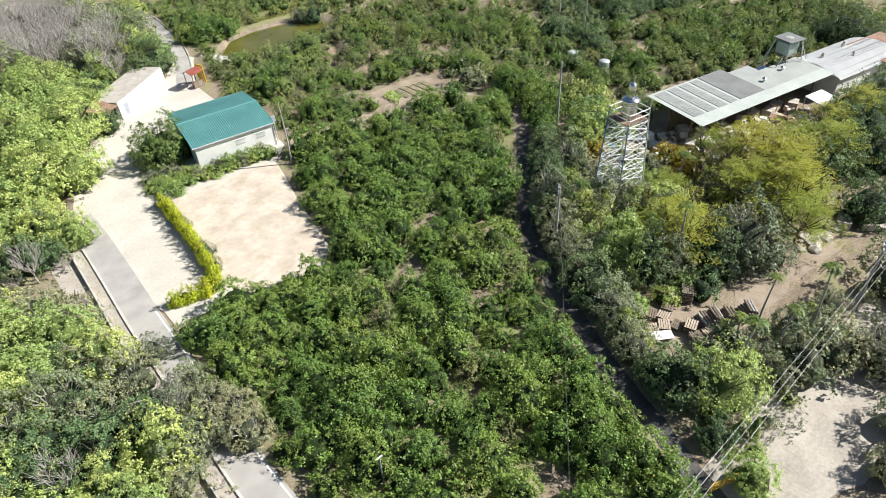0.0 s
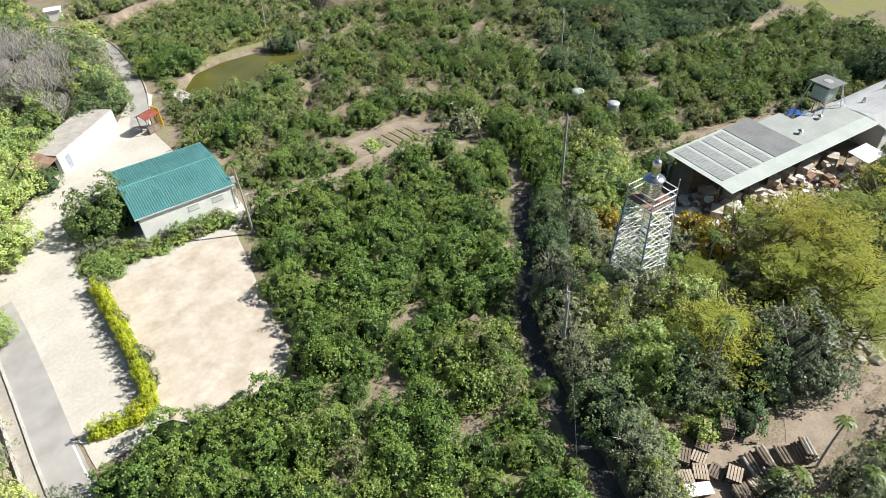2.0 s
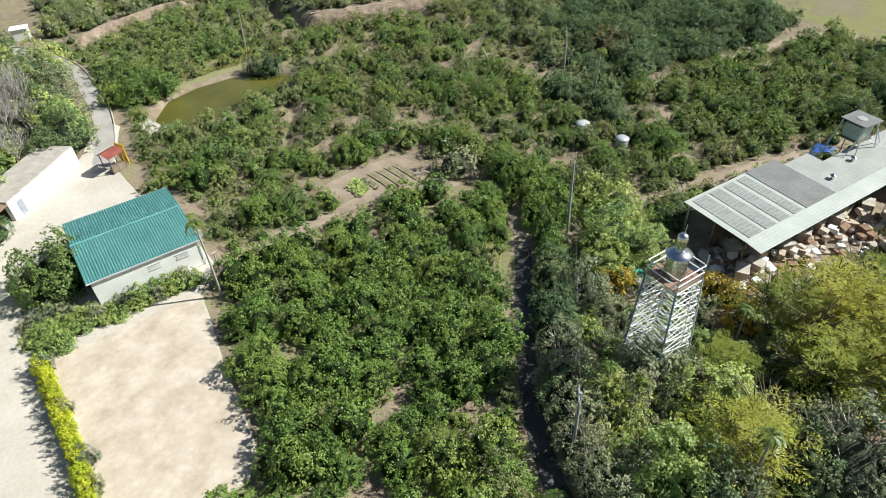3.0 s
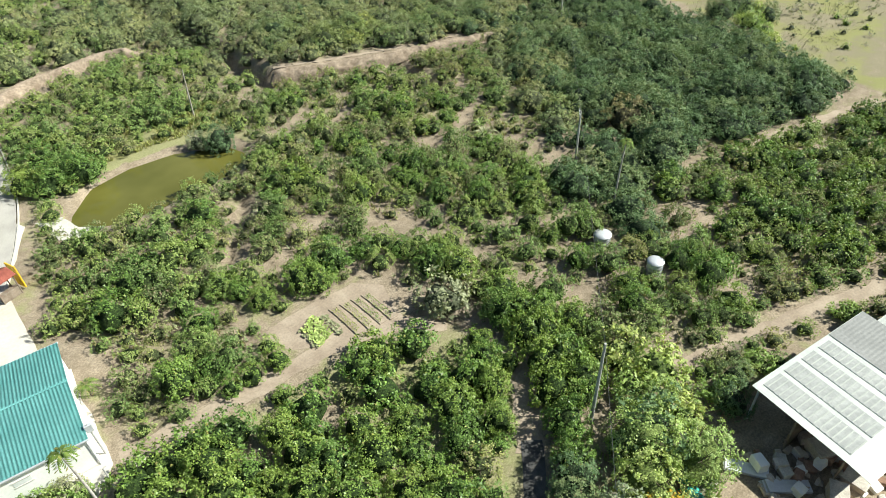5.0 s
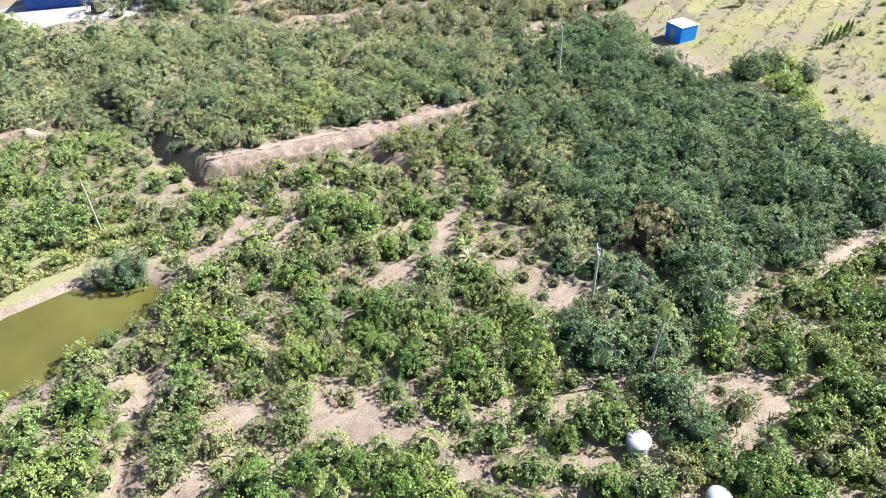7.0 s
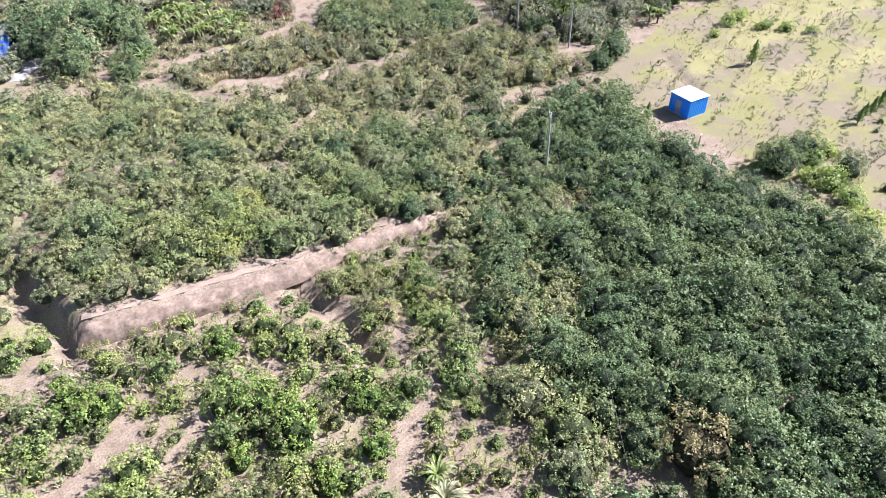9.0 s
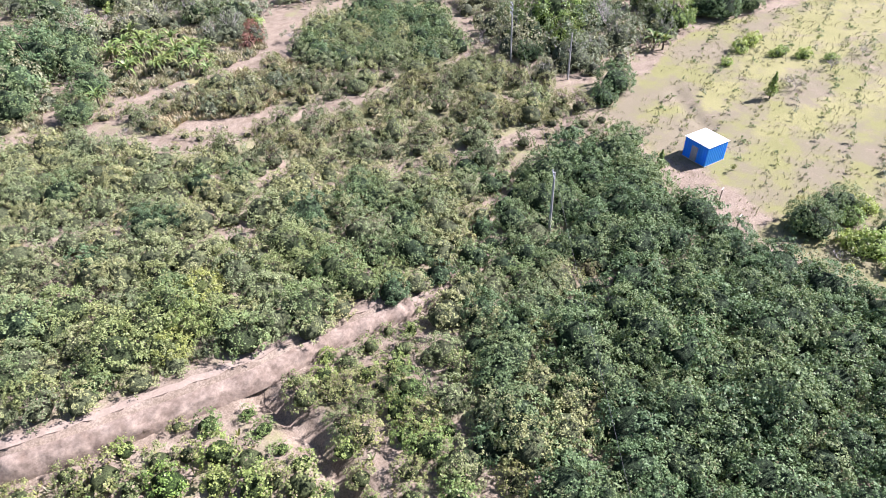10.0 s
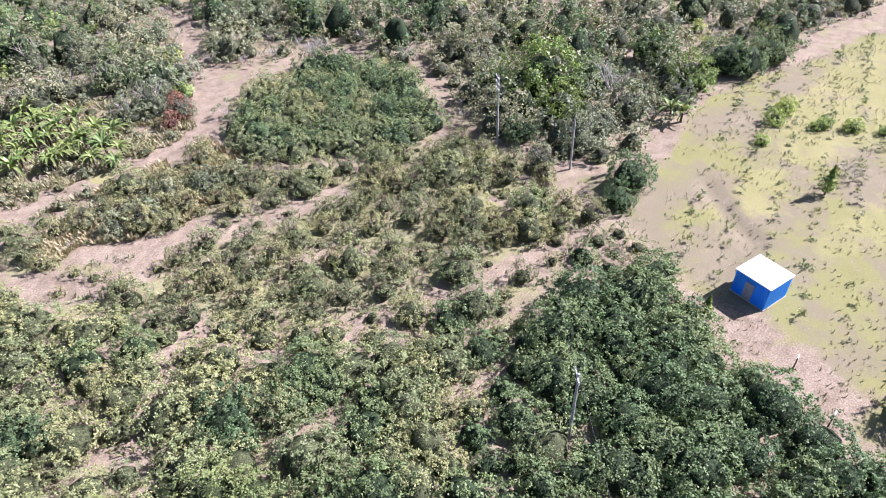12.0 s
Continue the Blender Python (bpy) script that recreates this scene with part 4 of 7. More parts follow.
gold_tree = Kind("fruit_tree", "broad fruit tree with brownish golden blossom", "tree", forms(
    2, lambda k: crown_mesh("crown", k, DULL_GOLD_LEAF, 2.9, 0.3, 3.6, 20, 2900, 0.18, 0.55, gap=0.06, clump=0.3),
    lambda k: branch_mesh("trunk", k, BARK, 3.2, 0.9, 0.13, 5, 2), 170))
yellow_tree = Kind("fruit_tree", "yellow-green fruit tree at the terrace edge", "tree", forms(
    2, lambda k: crown_mesh("crown", k, SPRING_LEAF, 2.3, 0.3, 3.3, 18, 2300, 0.18, 0.6, gap=0.03, clump=0.3),
    lambda k: branch_mesh("trunk", k, BARK, 3.0, 0.95, 0.11, 5, 2), 174))


def tier_mesh(seed):
    """Layered boughs, each a long spray of leaflets, in tiers up the trunk."""
    rng = np.random.default_rng(seed)
    out = []
    for tier in range(7):
        z, reach = 2.2 + tier * 0.72, 4.6 - 0.46 * tier
        for b in range(8):
            t = 6.283 * (b + rng.uniform(-0.45, 0.45)) / 8 + tier * 1.3
            way, side = np.array([math.cos(t), math.sin(t), 0.0]), np.array([-math.sin(t), math.cos(t), 0.0])
            ln = reach * rng.uniform(0.55, 1.15)
            n = 150
            s = rng.uniform(0.12, 1.0, n) ** 0.8
            off = rng.uniform(-1, 1, n) * (0.15 + 0.85 * np.sin(s * 2.7)) * 0.62
            c = np.array([0, 0, z + rng.uniform(-0.4, 0.4)]) + way * (s * ln)[:, None] + side * off[:, None]
            c[:, 2] += s * ln * 0.22 - np.abs(off) * 0.15 + rng.normal(0, 0.07, n)
            tip = c + way * 0.10 + side * (np.sign(off) * 0.12 * rng.uniform(0.6, 1.3, n))[:, None] + rng.normal(0, 0.06, (n, 3))
            w = way * 0.045
            out.append(np.stack([c - w, tip, c + w], 1).reshape(-1, 3))
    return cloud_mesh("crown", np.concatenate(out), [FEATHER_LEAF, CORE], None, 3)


feather_tree = Kind("feathery_tree", "spreading yellow-green tree with layered feathery boughs", "tree", forms(
    3, lambda k: tier_mesh(k), lambda k: branch_mesh("trunk", k, BARK, 7.6, 1.0, 0.16, 7, 2, twigs=6, stem=0.42), 180))
bare_tree = Kind("bare_tree", "leafless grey tree with dense twigs", "tree", [
    [("trunk", branch_mesh("trunk", 200 + k, PALE_BARK, 7.5, 0.8, 0.17, 7, 3, twigs=5))] for k in range(2)])
dry_bush = Kind("dry_bush", "almost leafless grey-brown twiggy bush", "bush", [
    [("stem", branch_mesh("stem", 210 + k, PALE_BARK, 2.6, 1.0, 0.05, 8, 2, twigs=8, stem=0.3)),
     ("leaves", crown_mesh("leaves", 210 + k, GREY_LEAF, 1.5, 0.2, 2.0, 8, 420, 0.18, 0.0, gap=0.2))] for k in range(2)])
bush = Kind("bush", "rounded bright green leafy bush", "bush", [
    [("leaves", crown_mesh("leaves", 220 + k, BRIGHT_LEAF, 1.1, 0.05, 1.6, 9, 850, 0.19, 0.74))] for k in range(3)])
grey_bush = Kind("bush", "pale grey-green leafy bush", "bush", [
    [("leaves", crown_mesh("leaves", 230 + k, GREY_LEAF, 1.2, 0.05, 2.0, 9, 900, 0.19, 0.7))] for k in range(3)])
gold_bush = Kind("bush", "bush with golden yellow leaves", "bush", [
    [("leaves", crown_mesh("leaves", 240 + k, GOLD_LEAF, 1.3, 0.05, 2.2, 8, 800, 0.22, 0.6))] for k in range(2)])
red_bush = Kind("bush", "bush with rusty red withered leaves", "bush", [
    [("leaves", crown_mesh("leaves", 250, RED_LEAF, 1.8, 0.1, 3.0, 9, 1100, 0.22, 0.5))]])
yellow_bush = Kind("bush", "bright yellow-green clipped bush", "bush", [
    [("leaves", crown_mesh("leaves", 260 + k, YELLOW_LEAF, 0.7, 0.02, 0.95, 9, 700, 0.115, 0.85, clump=0.36, inside=YELLOW_CORE))] for k in range(2)])


def far_forms(mat, radius, top, leaves, size, seed, core=0.7, flat=0.8, bark=BARK):
    return [[("trunk", branch_mesh("trunk", seed + k, bark, top * 0.8, 0.9, top * 0.03, 4, 1)), ("crown", crown_mesh("crown", seed + k, mat, radius, 0.2, top, 11, leaves, size, core * 0.9 if top < 5 else core * 0.72, gap=0.04, flat=flat, clump=0.36, full=2.0 if top > 5 else 2.6))] for k in range(4)]


citrus.far = far_forms(CITRUS, 1.85, 2.5, 1050, 0.21, 600, 0.78)
small_citrus.far = far_forms(CITRUS_PALE, 1.7, 2.2, 900, 0.2, 610, 0.6)
dry_citrus.far = far_forms(CITRUS_DRY, 1.65, 2.2, 850, 0.19, 620, 0.45)
terrace_tree.far = far_forms(TERRACE_LEAF, 2.4, 2.9, 1150, 0.22, 630, 0.7)
sparse_tree.far = far_forms(THIN_LEAF, 1.9, 2.1, 800, 0.19, 640, 0.3)
green_tree.far = far_forms(TERRACE_GREEN, 2.4, 3.0, 950, 0.25, 635, 0.7)
lychee.far = far_forms(LYCHEE, 2.8, 3.5, 1100, 0.3, 650, 0.78)
broad_tree.far = far_forms(LIME_LEAF, 3.6, 7.5, 1700, 0.31, 660, 0.72, 0.9)
dark_tree.far = far_forms(LYCHEE, 3.4, 7.0, 1000, 0.36, 670, 0.74, 0.9)
grey_tree.far = far_forms(GREY_LEAF, 3.0, 6.0, 1000, 0.32, 680, 0.5, 0.9, PALE_BARK)

bush.far = [[("leaves", crown_mesh("leaves", 690 + k, BRIGHT_LEAF, 1.1, 0.05, 1.6, 6, 300, 0.25, 0.74))] for k in range(3)]
grey_bush.far = [[("leaves", crown_mesh("leaves", 700 + k, GREY_LEAF, 1.2, 0.05, 2.0, 6, 320, 0.25, 0.66))] for k in range(3)]
dry_bush.far = [[("branches", branch_mesh("branches", 710 + k, PALE_BARK, 2.6, 1.0, 0.05, 7, 2, twigs=6, stem=0.3)),
                 ("leaves", crown_mesh("leaves", 710 + k, GREY_LEAF, 1.5, 0.2, 2.0, 6, 300, 0.2, 0.0, gap=0.2))] for k in range(3)]


def frond_mesh(name, seed, mat, count, length, rise, leaflets, leaf, at, width=0.09, arch=1.0):
    """Arching fronds from one point, each a rib with leaflets on both sides."""
    rng = np.random.default_rng(seed)
    out = []
    for k in range(count):
        t = 2 * math.pi * (k + rng.uniform(-0.3, 0.3)) / count * 1.0
        up = rise * rng.uniform(0.4, 1.3)
        way, side = np.array([math.cos(t), math.sin(t), 0]), np.array([-math.sin(t), math.cos(t), 0])
        ln = length * rng.uniform(0.75, 1.15)
        for j in range(leaflets):
            s = (j + 0.5) / leaflets
            c = np.array(at) + way * ln * s * (1 - 0.25 * s) + np.array([0, 0, ln * (up * s - arch * (0.5 + up) * s * s)])
            for sgn in (-1, 1):
                tip = c + side * sgn * leaf * (1 - 0.55 * abs(s - 0.4)) + way * leaf * 0.45 + np.array([0, 0, -leaf * 0.3])
                w = way * width
                out += [c - w * 0.5, (c + tip) / 2 - w * 0.5 + np.array([0, 0, 0.03]), tip, (c + tip) / 2 + w]
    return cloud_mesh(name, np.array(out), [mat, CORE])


def blade_mesh(name, seed, mat, count, length, width, at, low=0.5, high=1.3):
    """Long broad leaves that rise from one point, arch over and taper, with a fold along the middle."""
    rng = np.random.default_rng(seed)
    out = []
    for k in range(count):
        t = 2 * math.pi * (k + rng.uniform(-0.35, 0.35)) / count
        way, side = np.array([math.cos(t), math.sin(t), 0]), np.array([-math.sin(t), math.cos(t), 0])
        rise, ln, w = rng.uniform(low, high), length * rng.uniform(0.7, 1.15), width * rng.uniform(0.8, 1.2)
        pts, a = [np.array(at, float)], rise
        for j in range(6):
            pts.append(pts[-1] + (way * math.cos(a) + np.array([0, 0, math.sin(a)])) * ln / 6)
            a -= 0.22 + 0.1 * j * rng.uniform(0.4, 1.2)
        half = [w * q for q in (0.12, 0.42, 0.5, 0.48, 0.4, 0.25, 0.03)]
        for j in range(6):
            p, q = pts[j], pts[j + 1]
            for sgn in (-1, 1):
                lift_ = np.array([0, 0, 0.12])
                out += [p, q, q + side * sgn * half[j + 1] + lift_ * half[j + 1] / w, p + side * sgn * half[j] + lift_ * half[j] / w]
    return cloud_mesh(name, np.array(out), [mat, CORE])


def stem_mesh(name, mat, height, r, bow=0.3):
    """One bowed, tapered stem."""
    bm, rows = bmesh.new(), []
    for s in range(7):
        q = r * (1.15 - 0.07 * s)
        rows.append([bm.verts.new((bow * (s / 6) ** 2 + q * math.cos(t), q * math.sin(t), height * s / 6 - 0.1)) for t in (0, 0.9, 1.8, 2.7, 3.6, 4.5, 5.4)])
    for a, b in zip(rows, rows[1:]):
        for i in range(7):
            j = (i + 1) % 7
            bm.faces.new((a[i], a[j], b[j], b[i]))
    bm.faces.new(rows[-1])
    me = bpy.data.meshes.new(name)
    bm.to_mesh(me)
    bm.free()
    me.materials.append(mat)
    me.shade_smooth()
    return me


palm = Kind("areca_palm", "slender palm with a pale thin trunk", "palm", [
    [("trunk", stem_mesh("trunk", PALE_BARK, 7.0, 0.10, 0.3)), ("fronds", frond_mesh("fronds", 300, PALM_LEAF, 9, 1.05, 1.0, 9, 0.34, (0.3, 0, 6.9)))]])
low_palm = Kind("palm", "low green palm with arching fronds", "palm", [
    [("trunk", stem_mesh("trunk", BARK, 2.0, 0.12, 0.1)), ("fronds", frond_mesh("fronds", 301, PALM_LEAF, 12, 1.8, 0.8, 9, 0.5, (0.1, 0, 1.9)))]])
banana = Kind("banana_plant", "banana plant with long torn bright leaves", "banana plant", [
    [("stem", stem_mesh("stem", BARK, 1.4, 0.14, 0.1)), ("leaves", blade_mesh("leaves", 302 + k, BANANA_LEAF, 15, 2.6, 0.36, (0.1, 0, 1.2), 0.7, 1.5))] for k in range(3)])
conifer = Kind("conifer", "small dark green conifer", "tree", [
    [("trunk", stem_mesh("trunk", BARK, 3.0, 0.09, 0)), ("crown", frond_mesh("crown", 304, LYCHEE, 1, 0.1, 0.1, 1, 0.1, (0, 0, 3)))]])


def conifer_crown():
    rng = np.random.default_rng(9)
    n = 1100
    h = rng.uniform(0.15, 1, n)
    a = rng.uniform(0, 6.283, n)
    r = (1.05 - h) * 1.25 * (0.7 + 0.3 * np.sin(h * 26)) * rng.uniform(0.6, 1.05, n)
    p = np.stack([r * np.cos(a), r * np.sin(a), h * 3.6], 1)
    o = np.stack([np.cos(a), np.sin(a), np.full(n, 0.6)], 1)
    return cloud_mesh("crown", leaf_arrays(p, o, rng, 0.3, 0.35), [CITRUS, CORE])


conifer.forms[0][1] = ("crown", conifer_crown())


# ---- planting ----
KEEP_OFF = [(YARD, 0.1), (GARDEN, 0.4), (POND, 0.5), (FIELD, 0.6)]
KEEP_LINES = [(LANE_LINE, 2.0), (PATH_LINE, 1.7), (FARM_TRACK, 1.7), (STRIP, 1.3), (TERRACE, 1.5), (CUT, 1.5), (GULLY, 1.7), (CUT_PATH, 1.2), (UPPER_PATH, 2.2), (ROAD, 2.0), (FAR_ROAD, 1.8), (BANK, 1.6)]
FOOTPRINTS = []


def spots(ring, pitch, turn, jitter=0.28, seed=1, bare=1.0, areas=4):
    """Places for trees in a block: staggered rows, a little uneven, off the paths and bare spots."""
    rng = np.random.default_rng(seed)
    ax, ay = np.array(ring).min(0), np.array(ring).max(0)
    c, r = (ax + ay) / 2, np.linalg.norm(ay - ax) / 2 + pitch
    n = int(r / pitch) + 2
    i, j = np.meshgrid(np.arange(-n, n + 1), np.arange(-n, n + 1), indexing="ij")
    u, v = (i + 0.5 * (j % 2)).ravel() * pitch, j.ravel() * pitch * 0.88
    u, v = u + rng.normal(0, jitter * pitch * 0.5, u.shape), v + rng.normal(0, jitter * pitch * 0.5, u.shape)
    t = radians(turn)
    x, y = c[0] + u * math.cos(t) - v * math.sin(t), c[1] + u * math.sin(t) + v * math.cos(t)
    ok = edge_distance(x, y, ring) < -0.4
    for area, off in KEEP_OFF[:areas]:
        ok &= edge_distance(x, y, area) > off
    for line, off in KEEP_LINES:
        ok &= line_distance(x, y, line) > off
    for k in range(0, len(DIRT_PATCHES), 3):
        ok &= np.hypot(x - DIRT_PATCHES[k], y - DIRT_PATCHES[k + 1]) > DIRT_PATCHES[k + 2] * bare + 0.55
    for a, b, half in BARE_STRIPS:
        ok &= line_distance(x, y, [a, b]) > half + 0.55
    for a, b, rad in FOOTPRINTS:
        ok &= np.hypot(x - a, y - b) > rad
    return [(float(a), float(b)) for a, b in zip(x[ok], y[ok])]


def fill(ring, pitch, turn, kinds, group, seed, low=0.85, high=1.15, skip=0.0, jitter=0.28, near=None, many=0, swap=None, tall=(0.9, 1.1)):
    """Plants a block. The trees nearest to the point near, up to that many, are things; the others are joined."""
    rng = random.Random(seed)
    places = spots(ring, pitch, turn, jitter, seed)
    if near:
        places.sort(key=lambda q: math.hypot(q[0] - near[0], q[1] - near[1]))
    n = 0
    for x, y in places:
        if rng.random() < skip:
            continue
        pick = rng.random()
        for kind, share in kinds:
            pick -= share
            if pick <= 0:
                break
        if swap and swap[0](x, y) and rng.random() < swap[2]:
            kind = swap[1]
        n += 1
        kind.plant(x, y, rng.uniform(low, high), group=group, tall=rng.uniform(*tall), joined=bool(near) and n > many)
    return n


NARROW = [(LANE_LINE, 1.75), (PATH_LINE, 0.9), (FARM_TRACK, 0.9), (STRIP, 0.7), (TERRACE, 1.1), (CUT, 1.3), (GULLY, 1.3), (CUT_PATH, 0.8), (UPPER_PATH, 1.6), (ROAD, 2.0), (FAR_ROAD, 1.7), (BANK, 1.6), (DITCH, 0.8)]


def close_gaps(ring, kinds, apart, seed, low=0.5, high=0.8, tries=4000, bare=0.8, areas=4):
    """Smaller plants wherever a block still has room between its trees."""
    r = np.random.default_rng(seed)
    a, b = np.array(ring).min(0), np.array(ring).max(0)
    x, y = r.uniform(a[0], b[0], tries), r.uniform(a[1], b[1], tries)
    ok = edge_distance(x, y, ring) < 0
    for area, off in KEEP_OFF[:areas]:
        ok &= edge_distance(x, y, area) > off
    for line, off in NARROW:
        ok &= line_distance(x, y, line) > off
    for k in range(0, len(DIRT_PATCHES), 3):
        ok &= np.hypot(x - DIRT_PATCHES[k], y - DIRT_PATCHES[k + 1]) > DIRT_PATCHES[k + 2] * bare + 0.2
    for p, q, half in BARE_STRIPS:
        ok &= line_distance(x, y, [p, q]) > half * 0.75 + 0.15
    for u, v, rad in FOOTPRINTS:
        ok &= np.hypot(x - u, y - v) > rad * 0.8
    have = np.array(planted)
    for u, v in zip(x[ok], y[ok]):
        if np.min(np.hypot(have[:, 0] - u, have[:, 1] - v)) > apart:
            pick = r.random()
            for kind, share in kinds:
                pick -= share
                if pick <= 0:
                    break
            kind.plant(float(u), float(v), float(r.uniform(low, high)), joined=True)
            have = np.concatenate([have, [[u, v]]])


random.seed(4)
FOOTPRINTS += [(58.5, 46.0, 1.0), (60.4, 48.4, 1.5), (61.4, 50.8, 1.5), (62.2, 53.6, 1.5), (62.4, 56.6, 1.5), (85.0, 68.3, 1.2), (75.5, 51.7, 1.6), (75.9, 57.8, 1.6), (82.2, 80.2, 1.3), (59.6, 63.0, 2.2), (96.3, 69.2, 3.4), (92.0, 66.4, 1.8), (88.0, 71.4, 1.6), (80.6, 64.6, 2.6), (84.2, 61.6, 2.6), (80.8, 58.6, 2.5), (79.4, 55.4, 2.2), (81.6, 67.4, 2.2)]
SPARED = len(FOOTPRINTS)
KEEP_LINES += [(DITCH, 1.0), ([(55.8, 49.6), (58.4, 52.6), (60, 56.5), (59.6, 61), (57, 64)], 1.3)]
fill(NEAR_BLOCK, 2.95, 20, [(citrus, 0.93), (dry_citrus, 0.07)], "citrus trees of the near block", 11, 0.78, 1.18, jitter=0.4, near=(30, 30), many=180, tall=(0.85, 1.3))
fill(NORTH_BLOCK, 2.62, 35, [(citrus, 0.28), (small_citrus, 0.54), (dry_citrus, 0.18)], "citrus trees of the north block", 12, 0.65, 1.12, 0.02, 0.4, near=(60, 62), many=120, swap=(lambda x, y: y > 88, dry_citrus, 0.4), tall=(1.0, 1.3))
CORNER_BLOCK = [(90.3, 104), (96, 103.4), (101.5, 101), (98.5, 97), (96, 92), (92, 86), (89.5, 83), (89.4, 92), (90.6, 98)]
KEEP_LINES = [(q, 1.5 if q is CUT else 0.9 if q is CUT_PATH else d) for q, d in KEEP_LINES]
fill(CORNER_BLOCK, 2.4, 0, [(small_citrus, 0.3), (dry_citrus, 0.7)], "citrus trees by the ditch", 19, 0.75, 1.1, 0.0, near=(93, 96), many=14)
fill(POND_SIDE, 2.9, 10, [(small_citrus, 0.75), (dry_citrus, 0.25)], "citrus trees by the pond", 17, 0.8, 1.2, 0.05, near=(50, 110), many=0)
close_gaps(NEAR_BLOCK, [(citrus, 0.9), (small_citrus, 0.1)], 1.95, 51, 0.5, 0.8)
close_gaps([(60, 47), (92, 38), (124, 30), (124, 50), (98, 59), (82, 58), (80, 62), (90, 76), (93, 86), (90, 97), (88, 105), (70, 114), (62, 112), (62, 98), (36, 99), (33.5, 69), (45, 69), (56, 72), (60, 58)], [(small_citrus, 0.55), (dry_citrus, 0.45)], 1.85, 52, 0.4, 0.7, 9000)
close_gaps([(86, 83), (90, 82), (97, 92), (102, 101), (96, 104), (88, 106), (84, 100)], [(small_citrus, 0.5), (dry_citrus, 0.5)], 1.8, 59, 0.5, 0.8, 1200)
close_gaps([(35.2, 97), (38, 95), (44, 93.5), (41, 97), (37.6, 100), (38, 103), (43, 107.5), (50, 109.5), (60, 108), (62, 112), (72, 115), (64, 122), (72, 130), (60, 139), (46, 136), (38, 128), (37.5, 112)], [(small_citrus, 0.7), (dry_citrus, 0.3)], 2.3, 60, 0.55, 0.9, 2500)
close_gaps([(39, 97.5), (42.5, 96), (47.4, 95.2), (53, 96), (58, 95.6), (60.6, 98.6), (62, 97), (58, 92.5), (46, 92), (38, 94)], [(small_citrus, 0.8), (dry_citrus, 0.2)], 1.5, 65, 0.7, 1.05, 900, areas=2)
close_gaps([(32.2, 66.4), (44.8, 66.6), (45, 70.5), (33, 72)], [(small_citrus, 0.6), (citrus, 0.4)], 1.6, 66, 0.5, 0.8, 500)
close_gaps([(57, 42.5), (62, 47), (92, 38), (110, 30), (108, 26), (92, 33), (66, 41), (60, 42)], [(small_citrus, 0.6), (dry_citrus, 0.4)], 1.6, 67, 0.5, 0.75, 1200)
close_gaps([(31.4, 84), (33.5, 92), (35.8, 99), (37.4, 104), (37.6, 112), (38.6, 128), (37, 140), (44, 138), (46, 130), (40, 112), (38.6, 104), (37.6, 99), (36, 93), (34.5, 82)], [(small_citrus, 0.7), (dry_citrus, 0.3)], 1.7, 68, 0.5, 0.85, 1500)
join_far("citrus_trees", [citrus, small_citrus, dry_citrus], "further citrus trees of the orchard, green to yellowing", "trees")
LYCHEE_WEST = [(81.2, 57.6), (78.5, 61.6), (81.0, 68.3), (88.1, 75.1), (90.2, 82.5), (93, 88), (96.5, 94), (99.5, 99.5), (104, 101), (110, 100.2), (116, 102), (122, 104.6), (114.5, 92.4), (104, 83.5), (95.4, 77.2), (88, 70.5), (84, 62)]
fill(LYCHEE_WEST, 3.2, 25, [(lychee, 0.2), (terrace_tree, 0.56), (green_tree, 0.16), (dry_citrus, 0.08)], "mixed fruit trees of the middle block", 63, 0.72, 1.1, jitter=0.4)
FOOTPRINTS += [(x, y, 2.6) for x, y in planted[-400:] if edge_distance(x, y, LYCHEE_WEST) < 0.5]
fill(LYCHEE_BLOCK, 3.4, 25, [(lychee, 1.0)], "dark fruit trees of the middle block", 13, 0.75, 1.15, jitter=0.4)
FOOTPRINTS = FOOTPRINTS[:SPARED]
fill(TERRACE_BLOCK, 3.3, 15, [(terrace_tree, 0.75), (lychee, 0.1), (sparse_tree, 0.15)], "fruit trees of the upper terrace", 14, 0.7, 1.15, 0.03, 0.4, near=(95, 112), many=150, swap=(lambda x, y: y - np.interp(x, [66, 107], [118, 102]) < 13 and x < 106, green_tree, 0.6))
fill(UPPER_SPARSE, 3.5, 28, [(sparse_tree, 0.86), (terrace_tree, 0.14)], "thin fruit trees of the upper slope", 15, 0.75, 1.1, 0.04, tall=(1.0, 1.3), near=(125, 118), many=110)
fill(THICK_PATCH, 3.0, 10, [(terrace_tree, 0.6), (lychee, 0.4)], "fruit trees of the far patch", 16, 0.8, 1.0, near=(145, 148), many=30)
fill(FAR_LEFT, 3.6, 10, [(small_citrus, 0.5), (terrace_tree, 0.5)], "fruit trees beyond the bank", 18, 0.8, 1.2, 0.05, near=(50, 150), many=0)
close_gaps([(118, 54), (126, 54), (134, 93), (141, 101), (128, 107), (118, 105), (108, 103), (98, 101), (89, 84), (80, 68), (78, 60), (82, 57), (90, 59)], [(lychee, 1.0)], 2.2, 53, 0.45, 0.75, 5000)
close_gaps([(66, 120), (90, 107.5), (107, 102.6), (118, 103), (128, 107), (118, 118), (104, 138), (98, 158), (76, 168), (58, 158)], [(terrace_tree, 0.9), (lychee, 0.1)], 2.2, 54, 0.5, 0.8, 6000)
close_gaps([(116, 103), (127, 104), (141, 101), (148, 111), (141, 111), (128, 112), (119, 118)], [(lychee, 0.35), (sparse_tree, 0.65)], 2.1, 64, 0.5, 0.8, 1500)
